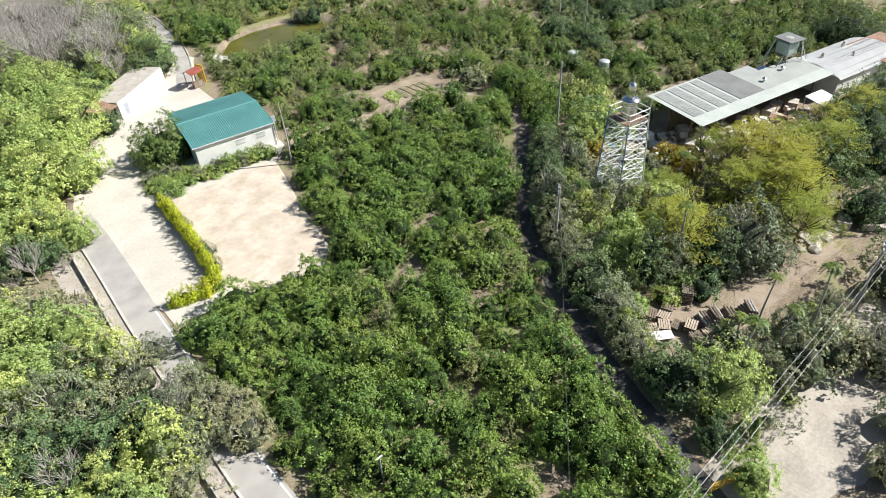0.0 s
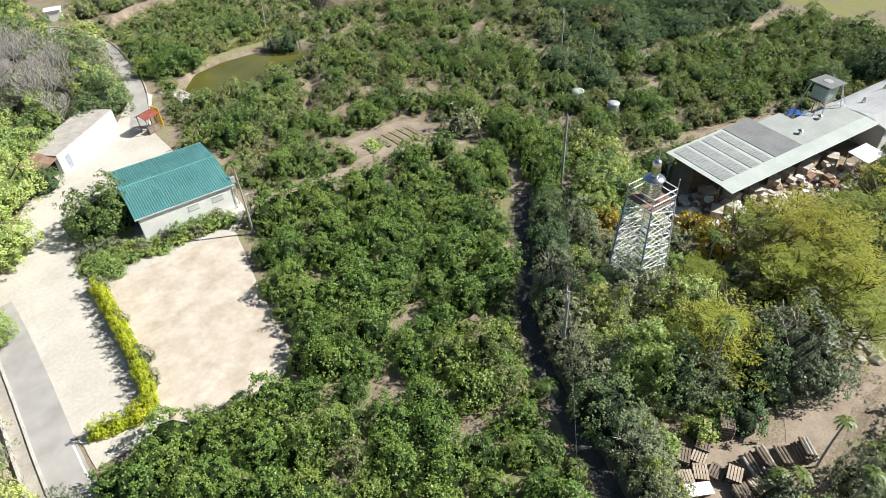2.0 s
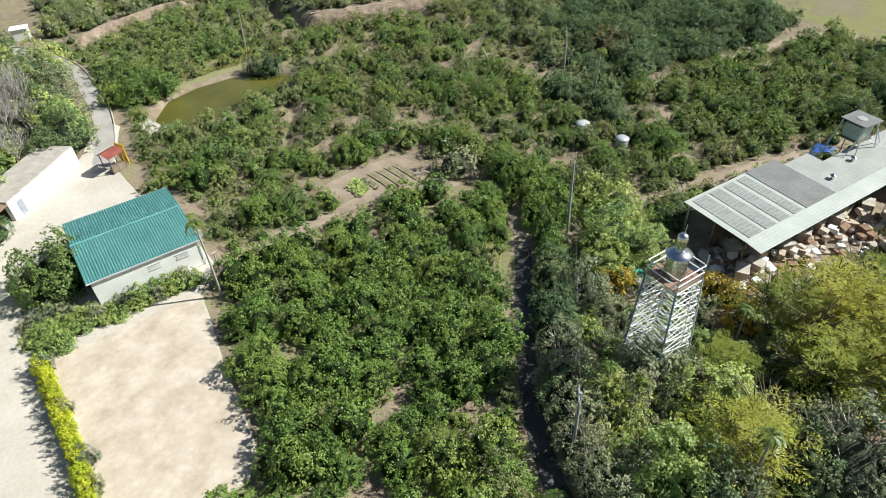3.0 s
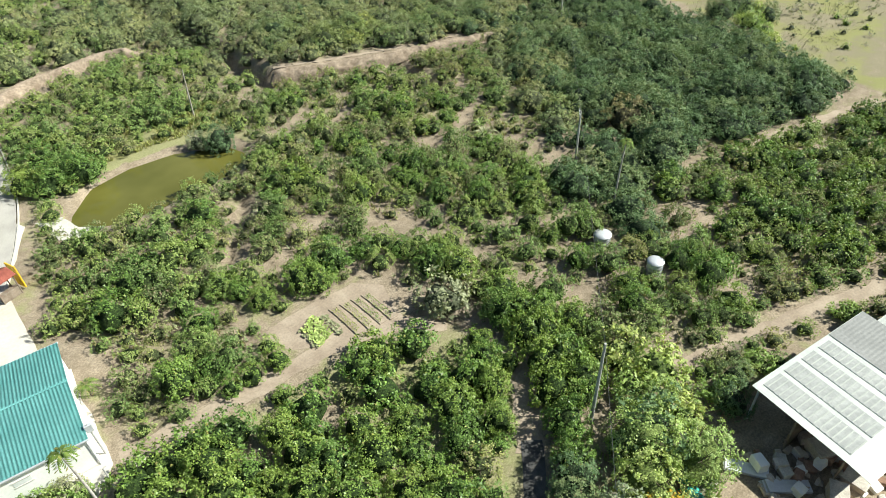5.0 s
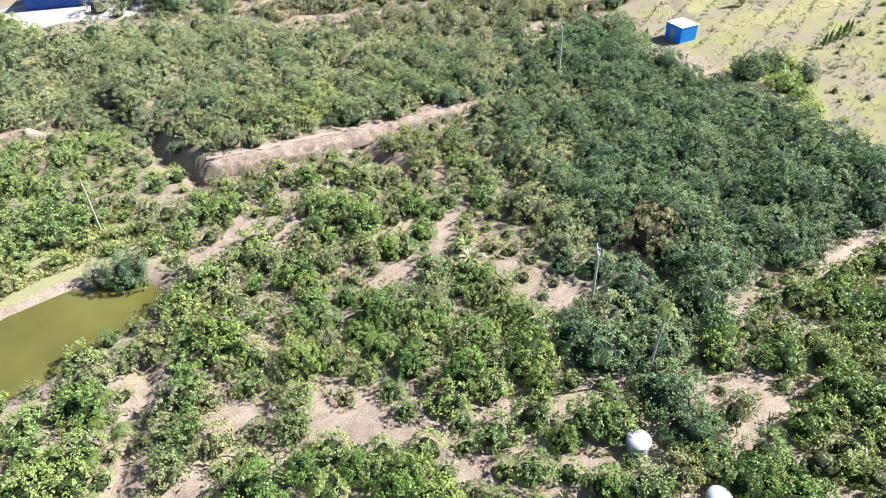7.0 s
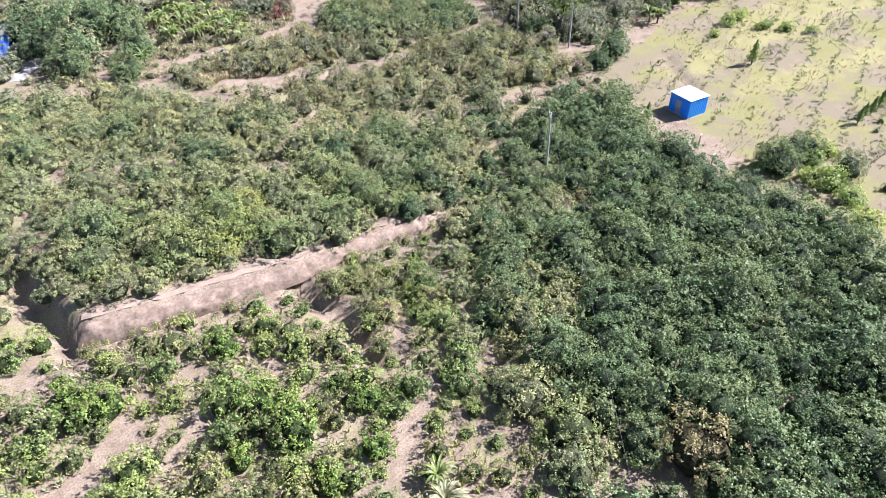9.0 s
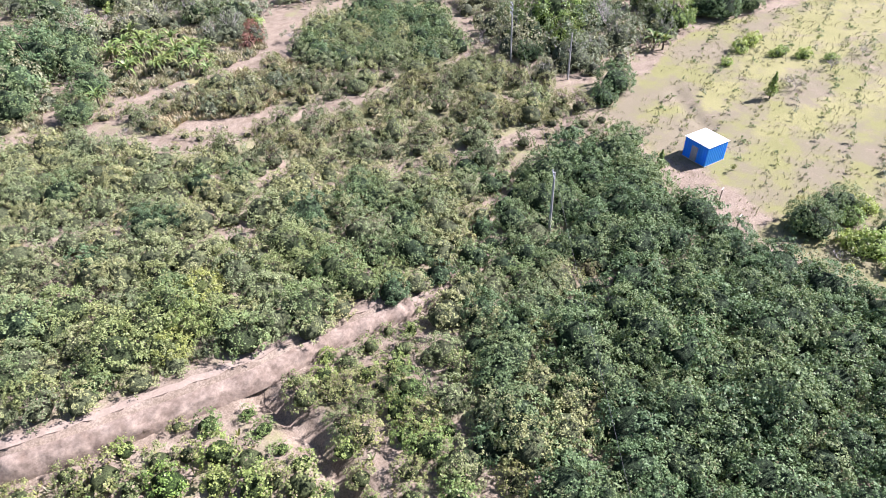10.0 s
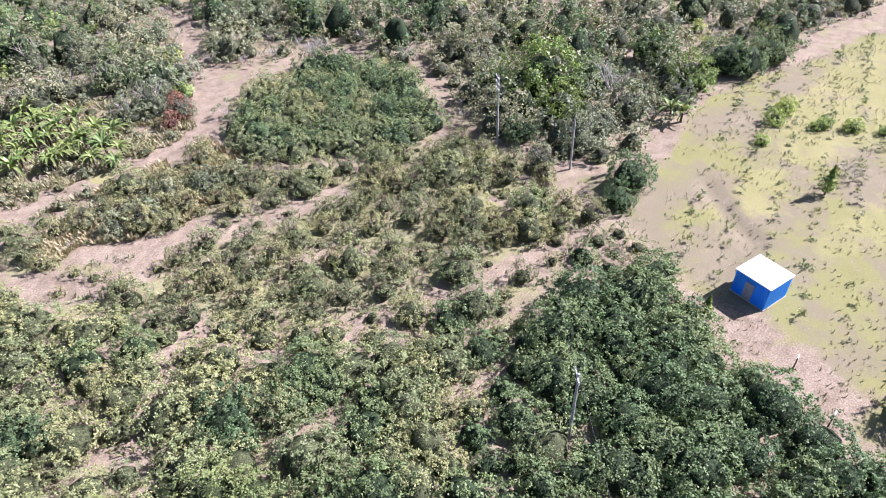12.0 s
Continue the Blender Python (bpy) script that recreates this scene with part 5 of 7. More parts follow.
close_gaps(UPPER_SPARSE, [(dry_bush, 0.5), (sparse_tree, 0.5)], 2.1, 70, 0.35, 0.6, 1500)
close_gaps([(96, 160), (104, 157), (130, 155), (134, 166), (128, 180), (112, 183), (106, 170), (88, 174)], [(grey_bush, 0.4), (sparse_tree, 0.6)], 2.6, 55, 0.5, 0.9, 1500)
join_far("fruit_trees", [terrace_tree, green_tree, sparse_tree, lychee, small_citrus, grey_bush, dry_bush], "further grey-green fruit trees on the slope", "trees")

# woods round the orchard
FAR_WOOD = [(84, 176), (100, 168), (107, 172), (112, 185), (129, 182), (136, 168), (142, 175), (152, 171), (162, 164), (162, 148), (155, 136), (150.5, 124), (153, 115), (158, 113), (172, 113.5), (184, 112.5), (200, 107), (232, 99), (236, 106), (196, 168), (146, 236), (128, 236), (90, 200)]
LEFT_WOOD = [(-12, 60), (-4, 65), (3.4, 68), (6.5, 77), (9, 83), (14.5, 90.5), (18, 97.5), (25.5, 102.5), (28, 106), (17, 106), (12, 112), (0, 112), (-6, 90)]
BARE_WOOD = [(17, 107), (27, 107.5), (27.5, 118), (25, 140), (10, 140), (8, 116)]
BACK_WOOD = [(29.5, 108), (31, 118), (31, 140), (33, 172), (14, 172), (10, 142), (26, 141), (28.5, 118)]
ROAD_WOOD = [(-11, 28), (1.6, 22), (1.8, 40), (1.4, 48), (-2, 56), (-4, 64), (-14, 60)]
LANE_WOOD = [(30.0, 7.8), (32.0, 12.5), (34.2, 18), (36.9, 24), (41.3, 31), (47.3, 37.2), (51.4, 39.6), (56.5, 41.6), (60, 43.8), (62, 42), (58.5, 39.5), (56, 36.6), (51.5, 36), (51.5, 30), (58.5, 29.6), (61, 26), (68, 22), (76, 20), (84, 16), (90, 14), (86, 9), (72, 8), (70, 14.5), (58, 16.5), (50, 17.5), (44, 19.8), (37, 20.4), (34.6, 16), (35.5, 12.5), (40, 11.5), (46, 10), (52, 9), (50, 7.4), (40, 8.6)]
SHADY_YARD = [(34, 7.6), (42, 7.2), (52, 6.8), (66, 9), (68, 2), (52, -4), (40, -7), (35, -4), (38.5, 1), (44, 4.2), (40, 6.0)]
FOOTPRINTS += [(50.1, 30.6, 1.7), (37.2, 16.8, 2.4), (39.4, 16.6, 2.4), (41.8, 17.2, 2.2), (39.4, 14.0, 2.4), (41.8, 13.6, 2.2), (45.0, 14.8, 2.6), (36.0, 14.4, 1.2), (63, 11.4, 3), (59, 13.4, 2.4), (16.6, 93.5, 3.2), (18.9, 75, 3.4)]
fill(FAR_WOOD, 5.3, 20, [(grey_tree, 0.40), (dark_tree, 0.15), (dry_bush, 0.22), (grey_bush, 0.18), (bush, 0.05)], "far wood", 31, 0.9, 1.3, 0.0, 0.5, near=(150, 130), many=0)
fill(LEFT_WOOD, 3.5, 10, [(broad_tree, 0.66), (dark_tree, 0.14), (bush, 0.20)], "left wood", 32, 0.6, 0.95, 0.0, 0.5, near=(5, 70), many=0)
fill(BARE_WOOD, 3.0, 10, [(bare_tree, 0.8), (grey_tree, 0.2)], "bare wood", 36, 0.8, 1.15, 0.0, 0.5, near=(20, 110), many=0)
fill(BACK_WOOD, 3.6, 10, [(broad_tree, 0.3), (dark_tree, 0.5), (grey_tree, 0.2)], "back wood", 37, 0.6, 0.95, 0.0, 0.5, near=(20, 110), many=0)
fill(ROAD_WOOD, 2.6, 10, [(grey_tree, 0.26), (dark_tree, 0.12), (dry_bush, 0.20), (grey_bush, 0.18), (broad_tree, 0.24)], "road wood", 33, 0.5, 0.85, 0.0, 0.5, near=(2, 38), many=45)
fill(LANE_WOOD, 2.15, 10, [(bush, 0.34), (grey_bush, 0.20), (dark_tree, 0.06), (grey_tree, 0.16), (broad_tree, 0.06), (dry_bush, 0.18)], "lane wood", 34, 0.42, 0.9, 0.0, 0.5, near=(42, 22), many=70)
fill(SHADY_YARD, 2.6, 10, [(dry_bush, 0.52), (grey_bush, 0.2), (grey_tree, 0.28)], "yard scrub", 35, 0.5, 1.1, 0.1, 0.5, near=(40, 20), many=0)
for x, y in beside(LANE_LINE[2:10], 2.7):
    (grey_tree if random.random() < 0.45 else broad_tree if random.random() < 0.3 else dark_tree).plant(x + random.uniform(-0.3, 0.3), y + random.uniform(-0.3, 0.3), random.uniform(0.62, 0.82) if y > 16 else random.uniform(0.4, 0.55), label="slim broadleaf tree shading the farm lane")
GREEN_STRIP = [(25.8, 107), (26.6, 123), (31.5, 134), (34.5, 132), (34.4, 121), (33.2, 112), (31.5, 105), (30, 101)]
fill(GREEN_STRIP, 3.0, 10, [(grey_tree, 0.6), (broad_tree, 0.4)], "green strip", 38, 0.7, 1.0, 0.0, 0.4, near=(20, 110), many=0)
close_gaps([(51.5, 36), (52, 31), (52, 28), (58.5, 29), (60, 33), (58, 38), (56, 36.6)], [(bush, 0.4), (grey_bush, 0.4), (dry_bush, 0.2)], 1.3, 61, 0.6, 0.9, 500)
close_gaps([(42, 19), (47, 22.6), (51, 21), (51, 16.4), (47, 15.6), (44.6, 15.2)], [(dark_tree, 0.4), (bush, 0.4), (grey_bush, 0.2)], 1.3, 62, 0.35, 0.55, 500)
close_gaps([(29, 9), (35, 12.6), (41, 11), (46, 9.8), (44, 6.6), (36, 4.6), (31, 5.6)], [(dry_bush, 0.55), (grey_bush, 0.25), (bush, 0.2)], 1.2, 69, 0.5, 0.8, 900)
close_gaps(LANE_WOOD, [(bush, 0.3), (grey_bush, 0.3), (grey_tree, 0.2), (dry_bush, 0.2)], 1.15, 56, 0.4, 0.6, 3000)
close_gaps(FAR_WOOD, [(dry_bush, 0.4), (grey_bush, 0.5), (bush, 0.1)], 2.9, 58, 1.0, 1.6, 7000)
close_gaps([(127.5, 53), (150, 60), (174, 68), (190, 76), (168, 76), (150, 72.5), (140, 70), (132, 75)], [(dry_bush, 0.5), (bush, 0.2), (grey_bush, 0.3)], 2.6, 71, 0.25, 0.6, 900, areas=3)
join_far("woodland", [grey_tree, dark_tree, broad_tree, dry_bush, grey_bush, bush, bare_tree], "mixed scrub and trees of green and grey", "trees")


# ---- buildings ----
def turned(x, y, z, angle):
    return pose(x, y, z, 0, 0, angle)


def ribbed(bm, length, width, pitch, rise, at, slope=0.0, axis_gap=0.0):
    """A roofing sheet with raised ribs across its width; slope lifts its far side."""
    n = int(length / pitch)
    rows = []
    for k in range(n + 1):
        for dx, dz in ((0.0, 0.0), (0.3, rise), (0.5, rise), (0.8, 0.0)):
            x = -length / 2 + (k + dx) * pitch
            if x <= length / 2:
                rows.append((bm.verts.new((at[0] + x, at[1] - width / 2, at[2] + dz)), bm.verts.new((at[0] + x, at[1] + width / 2, at[2] + dz + slope))))
    for a, b in zip(rows, rows[1:]):
        bm.faces.new((a[0], b[0], b[1], a[1]))
    return bm


def green_house():
    h = base("storehouse", turned(26.15, 74.1, 0, -7.5), "white-walled storehouse under a low teal sheet-metal roof", "house")
    L, W, H = 9.7, 10.5, 3.05
    for name, size, at in (("wall", (L, 0.2, H), (0, -W / 2, H / 2)), ("wall", (L, 0.2, H), (0, W / 2, H / 2)),
                           ("wall", (0.2, W - 0.2, H), (-L / 2 + 0.1, 0, H / 2)), ("wall", (0.2, W - 0.2, H), (L / 2 - 0.1, 0, H / 2))):
        part(name, box(bmesh.new(), size, at), WHITE_WALL, h)
    part("plinth", box(bmesh.new(), (L + 0.3, W + 0.3, 0.16), (0, 0, 0.08)), KERB, h)
    for s in (-1, 1):
        bm = bmesh.new()
        for v in ((-W / 2, H), (W / 2, H), (0, H + 0.75)):
            bm.verts.new((s * (L / 2 - 0.1), v[0], v[1]))
        bm.faces.new(bm.verts)
        e = bmesh.ops.extrude_face_region(bm, geom=bm.faces[:])
        bmesh.ops.translate(bm, verts=[v for v in e["geom"] if isinstance(v, bmesh.types.BMVert)], vec=(-s * 0.15, 0, 0))
        part("gable", bm, WHITE_WALL, h)
    for s in (-1, 1):
        bm = ribbed(bmesh.new(), 10.4, 5.62, 0.25, 0.03, (0, 0, 0))
        bmesh.ops.solidify(bm, geom=bm.faces[:], thickness=0.03)
        r = part("roof", bm, GREEN_ROOF, h, "teal ribbed sheet-metal roof")
        r.matrix_basis = pose(0, s * 2.74, H + 0.52, -s * 8.0, 0, 0)
    part("ridge_cap", box(bmesh.new(), (10.4, 0.22, 0.03), (0, 0, H + 0.945), bevel=0.01), GREEN_ROOF, h)
    for s in (-1, 1):
        part("gutter", box(bmesh.new(), (10.4, 0.14, 0.14), (0, s * 5.55, H + 0.06), bevel=0.02), PALE_STEEL, h)
    part("downpipe", rod(bmesh.new(), (L / 2 + 0.08, -W / 2 - 0.14, 0), (L / 2 + 0.08, -W / 2 - 0.14, H), 0.06), PALE_STEEL, h)
    for x in (0.6, 3.2):
        w = part("window", box(bmesh.new(), (1.1, 0.06, 0.5), (x, -W / 2 - 0.1, 2.1)), SKYLIGHT, h, "pale frosted window")
        part("window_frame", box(box(bmesh.new(), (1.22, 0.05, 0.06), (x, -W / 2 - 0.13, 2.38)), (1.22, 0.05, 0.06), (x, -W / 2 - 0.13, 1.82)), KERB, w)
    part("door", box(bmesh.new(), (0.06, 2.4, 2.4), (-L / 2 - 0.02, -1.0, 1.2)), DARK_GAP, h, "open doorway painted near-black for its inner shade")


def stone_shed():
    """The long farm shed: posts, a sheet roof that rises to the back, skylights."""
    a = -11.0
    h = base("farm_shed", turned(64.9, 29.85, 0, a), "long open farm shed under a grey sheet-metal roof", "shed")
    L, W, lo, hi = 23.6, 8.8, 3.66, 3.86
    tilt = math.degrees(math.atan2(hi - lo, W))

    def panel(x0, x1, y0, y1, mat, label, up=0.0, pitch=0.32, extra=0.0):
        bm = ribbed(bmesh.new(), y1 - y0, x1 - x0, pitch, 0.006, (0, 0, 0))
        bmesh.ops.rotate(bm, verts=bm.verts, cent=(0, 0, 0), matrix=Matrix.Rotation(radians(90), 3, "Z"))
        bmesh.ops.solidify(bm, geom=bm.faces[:], thickness=0.03)
        ym = (y0 + y1) / 2
        r = part("roof", bm, mat, h, label)
        r.matrix_basis = pose((x0 + x1) / 2, ym, lo + (hi - lo) * ym / W + up, tilt + extra, 0, 0)
    panel(-0.3, 12.6, 1.7, W, PALE_ROOF, "grey ribbed roof sheet")
    panel(12.6, 16.4, 1.7, W - 1.2, GREY_ROOF, "pale grey ribbed roof sheet")
    panel(16.4, L, 1.7, W - 3.0, GREY_ROOF, "pale grey ribbed roof sheet")
    panel(-0.3, L, 0, 1.75, PALE_ROOF, "pale green-white front roof sheet", -0.06, 0.32, 5.0)
    for x0, x1 in ((0.4, 2.2), (2.65, 4.1), (4.6, 6.0), (6.55, 7.8)):
        panel(x0, x1, 1.85, W - 0.35, WORN_ROOF, "dark translucent roof strip between pale ribs", 0.035, 0.42)
        for k in range(15):
            y0 = 1.9 + k * 0.44
            part("purlin", box(bmesh.new(), (x1 - x0 - 0.1, 0.09, 0.02), ((x0 + x1) / 2, y0, lo + (hi - lo) * y0 / W + 0.062)), GREY_ROOF, h)
    panel(8.3, 12.6, 1.8, W - 0.1, DARK_ROOF, "dark weathered roof sheet", 0.05)
    for x in (0.3, 5.5, 11.0, 16.2, 23.0):
        for y in (1.9, W - 3.3 if x > 16.3 else W - 1.5 if x > 12 else W - 0.4):
            z = lo + (hi - lo) * y / W - 0.12
            part("post", rod(bmesh.new(), (x, y, 0), (x, y, z), 0.09, sides=8), WOOD if y < 2 else PALE_STEEL, h)
    for y in (1.9, 4.6):
        z = lo + (hi - lo) * y / W - 0.16
        part("beam", box(bmesh.new(), (L - 0.4, 0.12, 0.18), (L / 2, y, z)), PALE_STEEL, h)
    part("back_wall", box(bmesh.new(), (L - 0.6, 0.15, 3.4), (L / 2, W - 3.4, 1.7)), WOOD, h, "weathered back wall")
    for x, y in ((14.4, 3.4), (18.9, 4.2)):
        z = lo + (hi - lo) * y / W
        v = part("roof_vent", rod(bmesh.new(), (x, y, z), (x, y, z + 0.4), 0.18, sides=10), STAINLESS, h)
        part("cap", rod(bmesh.new(), (x, y, z + 0.4), (x, y, z + 0.55), 0.32, 0.1, 10), STAINLESS, v)
    # the white-roofed shed behind
    w = base("white_shed", turned(88.2, 24.6, 0, a), "low shed with a bright white arched sheet roof", "shed")
    part("wall", box(bmesh.new(), (12.5, 6.6, 3.0), (6.5, 3.4, 1.5)), WHITE_WALL, w)
    bm = bmesh.new()
    rows = []
    for k in range(19):
        t = -0.42 + 0.84 * k / 18
        rows.append([bm.verts.new((x, 3.4 + 9.2 * math.sin(t), 3.0 + 9.2 * (math.cos(t) - math.cos(0.42)))) for x in (-0.2, 13.2)])
    for p, q in zip(rows, rows[1:]):
        bm.faces.new((p[0], p[1], q[1], q[0]))
    bmesh.ops.solidify(bm, geom=bm.faces[:], thickness=0.04)
    part("roof", bm, WHITE_ROOF, w, "bright white arched roof", smooth=True)
    for x, y in ((2.5, 4.5), (6.0, 2.5), (8.0, 5.2)):
        part("roof_vent", rod(bmesh.new(), (x, y, 3.6), (x, y, 4.3), 0.25, 0.12, 10), STAINLESS, w)
    r = base("brick_house", turned(101, 24, 0, a), "small house with a dusty red roof", "house")
    part("wall", box(bmesh.new(), (7, 6, 3), (0, 0, 1.5)), WHITE_WALL, r)
    q = part("roof", box(bmesh.new(), (8, 7, 0.14), (0, 0, 0), bevel=0.03), RUST_ROOF, r)
    q.matrix_basis = pose(0, 0, 3.3, 5, 0, 0)
    s = base("lean_to", turned(82.6, 24.2, 0, a), "small lean-to with a white sheet roof", "shed")
    part("roof", box(bmesh.new(), (3.2, 2.4, 0.06), (0, 0, 2.6), Matrix.Rotation(radians(6), 4, "X")), WHITE_ROOF, s)
    for x in (-1.5, 1.5):
        for y in (-1.1, 1.1):
            part("post", rod(bmesh.new(), (x, y, 0), (x, y, 2.6 + 0.1 * y), 0.05), PALE_STEEL, s)


def lattice_tower():
    t = base("water_tower", turned(50.1, 30.6, 0, -9), "tall white and blue steel lattice tower carrying a water tank", "tower")
    w0, w1, deck, top = 1.8, 1.34, 10.0, 11.3

    def corner(k, z):
        w = w0 + (w1 - w0) * min(z, deck) / deck
        return Vector((w * (1, 1, -1, -1)[k], w * (1, -1, -1, 1)[k], z))
    bays = 9
    for k in range(4):
        part("leg", rod(bmesh.new(), corner(k, 0), corner(k, deck), 0.075), BLUE_STEEL if k in (2, 3) else PALE_STEEL, t)
        part("rail_post", rod(bmesh.new(), corner(k, deck), corner(k, 12.1 if k == 1 else top), 0.045), PALE_STEEL, t)
        n = (k + 1) % 4
        for i in range(bays):
            z0, z1 = i * deck / bays + 0.1, (i + 1) * deck / bays - 0.1
            part("rail", rod(bmesh.new(), corner(k, z1), corner(n, z1), 0.038), WHITE_ROOF, t)
            part("brace", rod(bmesh.new(), corner(k, z0), corner(n, z1), 0.038), WHITE_ROOF, t)
            part("brace", rod(bmesh.new(), corner(n, z0), corner(k, z1), 0.038), WHITE_ROOF, t)
        for z in (10.6, 11.2):
            part("guard_rail", rod(bmesh.new(), corner(k, z), corner(n, z), 0.045), WHITE_ROOF, t)
    for i in range(8):
        part("plank", box(bmesh.new(), (2.7, 0.3, 0.06), (0, -1.17 + i * 0.335, deck + 0.06), bevel=0.01), RUST_ROOF if i % 3 else WOOD, t)
    for s in (-0.25, 0.25):
        part("ladder_rail", rod(bmesh.new(), (s + 0.5, -2.15, 0), (s + 0.5, -1.4, deck), 0.025), PALE_STEEL, t)
    k = base("water_tank", turned(50.1, 30.65, 10.1, 0), "shiny ribbed stainless water tank with a slim header tank", "tank")
    bm = bmesh.new()
    prof = [(0, 0), (0.7, 0)]
    for i in range(8):
        prof += [(0.7, i * 0.22 + 0.03), (0.75, i * 0.22 + 0.11), (0.7, i * 0.22 + 0.19)]
    ring(bm, prof + [(0.7, 1.82), (0.9, 1.88), (0.88, 1.94), (0.5, 2.14), (0.0, 2.24)], 24)
    part("tank_body", bm, STAINLESS, k, smooth=True)
    part("header_tank", ring(bmesh.new(), [(0.32, 2.1), (0.32, 2.4), (0.36, 2.6), (0.36, 3.4), (0.24, 3.56), (0, 3.6)], 16), STAINLESS, k, smooth=True)
    part("pipe", rod(bmesh.new(), (0.15, 0, 3.5), (0.2, 0, 4.2), 0.025), PALE_STEEL, k)


def ring(bm, profile, sides=16):
    """A turned body from (radius, height) pairs."""
    rows = []
    for r, z in profile:
        if r == 0:
            rows.append([bm.verts.new((0, 0, z))] * sides)
        else:
            rows.append([bm.verts.new((r * math.cos(2 * math.pi * i / sides), r * math.sin(2 * math.pi * i / sides), z)) for i in range(sides)])
    for a, b in zip(rows, rows[1:]):
        for i in range(sides):
            j = (i + 1) % sides
            vs = list(dict.fromkeys((a[i], a[j], b[j], b[i])))
            if len(vs) > 2:
                bm.faces.new(vs)
    return bm


def field_tank(x, y, z=0.0, r=0.8, h=1.6, lean=0):
    k = base("water_tank", pose(x, y, z, lean, 0, 30), "dented stainless water tank standing among the trees", "tank")
    part("tank_body", ring(bmesh.new(), [(0, 0), (r * 0.96, 0), (r, 0.06), (r, h * 0.3), (r * 1.04, h * 0.33), (r, h * 0.36), (r, h * 0.62), (r * 1.04, h * 0.65), (r, h * 0.68), (r, h)], 22), PALE_STEEL, k, smooth=True)
    part("lid", ring(bmesh.new(), [(r * 1.1, h), (r * 1.08, h + 0.05), (r * 0.5, h + 0.16), (0, h + 0.19)], 22), PALE_STEEL, k, smooth=True)
    part("stand", box(bmesh.new(), (1.7 * r, 1.7 * r, z), (0, 0, -z / 2 + 0.01), bevel=0.03), KERB, k)


def blue_hut():
    h = base("blue_hut", turned(143.2, 93.0, 0, -18), "bright blue sheet-metal hut with a white flat roof", "hut")
    L, W, H = 3.2, 3.3, 2.45
    for name, length, m in (("wall", L, pose(0, -W / 2, 0)), ("wall", L, pose(0, W / 2, 0, 0, 0, 180)), ("wall", W, pose(L / 2, 0, 0, 0, 0, 90)), ("wall", W, pose(-L / 2, 0, 0, 0, 0, -90))):
        bm = bmesh.new()
        n = int(length / 0.16)
        rows = []
        for k in range(n + 1):
            x = -length / 2 + k * length / n
            d = -0.03 if k % 2 else 0.0
            rows.append((bm.verts.new((x, d, 0)), bm.verts.new((x, d, H))))
        for a, b in zip(rows, rows[1:]):
            bm.faces.new((a[0], b[0], b[1], a[1]))
        bmesh.ops.solidify(bm, geom=bm.faces[:], thickness=0.04)
        w = part(name, bm, BLUE_SHEET, h)
        w.matrix_basis = m
    r = part("roof", box(bmesh.new(), (L + 0.22, W + 0.22, 0.08), (0, 0, 0), bevel=0.02), WHITE_ROOF, h, "flat white roof")
    r.matrix_basis = pose(0, 0, H + 0.05, 0, 1.0, 0)
    d = part("door", box(bmesh.new(), (0.07, 0.85, 1.85), (-L / 2 - 0.03, 0.1, 0.98)), GREY_DOOR, h, "pale grey door")
    part("door_handle", rod(bmesh.new(), (-L / 2 - 0.1, -0.2, 1.0), (-L / 2 - 0.1, -0.2, 1.15), 0.02), PALE_STEEL, d)
    part("sill", box(bmesh.new(), (L + 0.1, W + 0.1, 0.12), (0, 0, 0.02)), KERB, h)


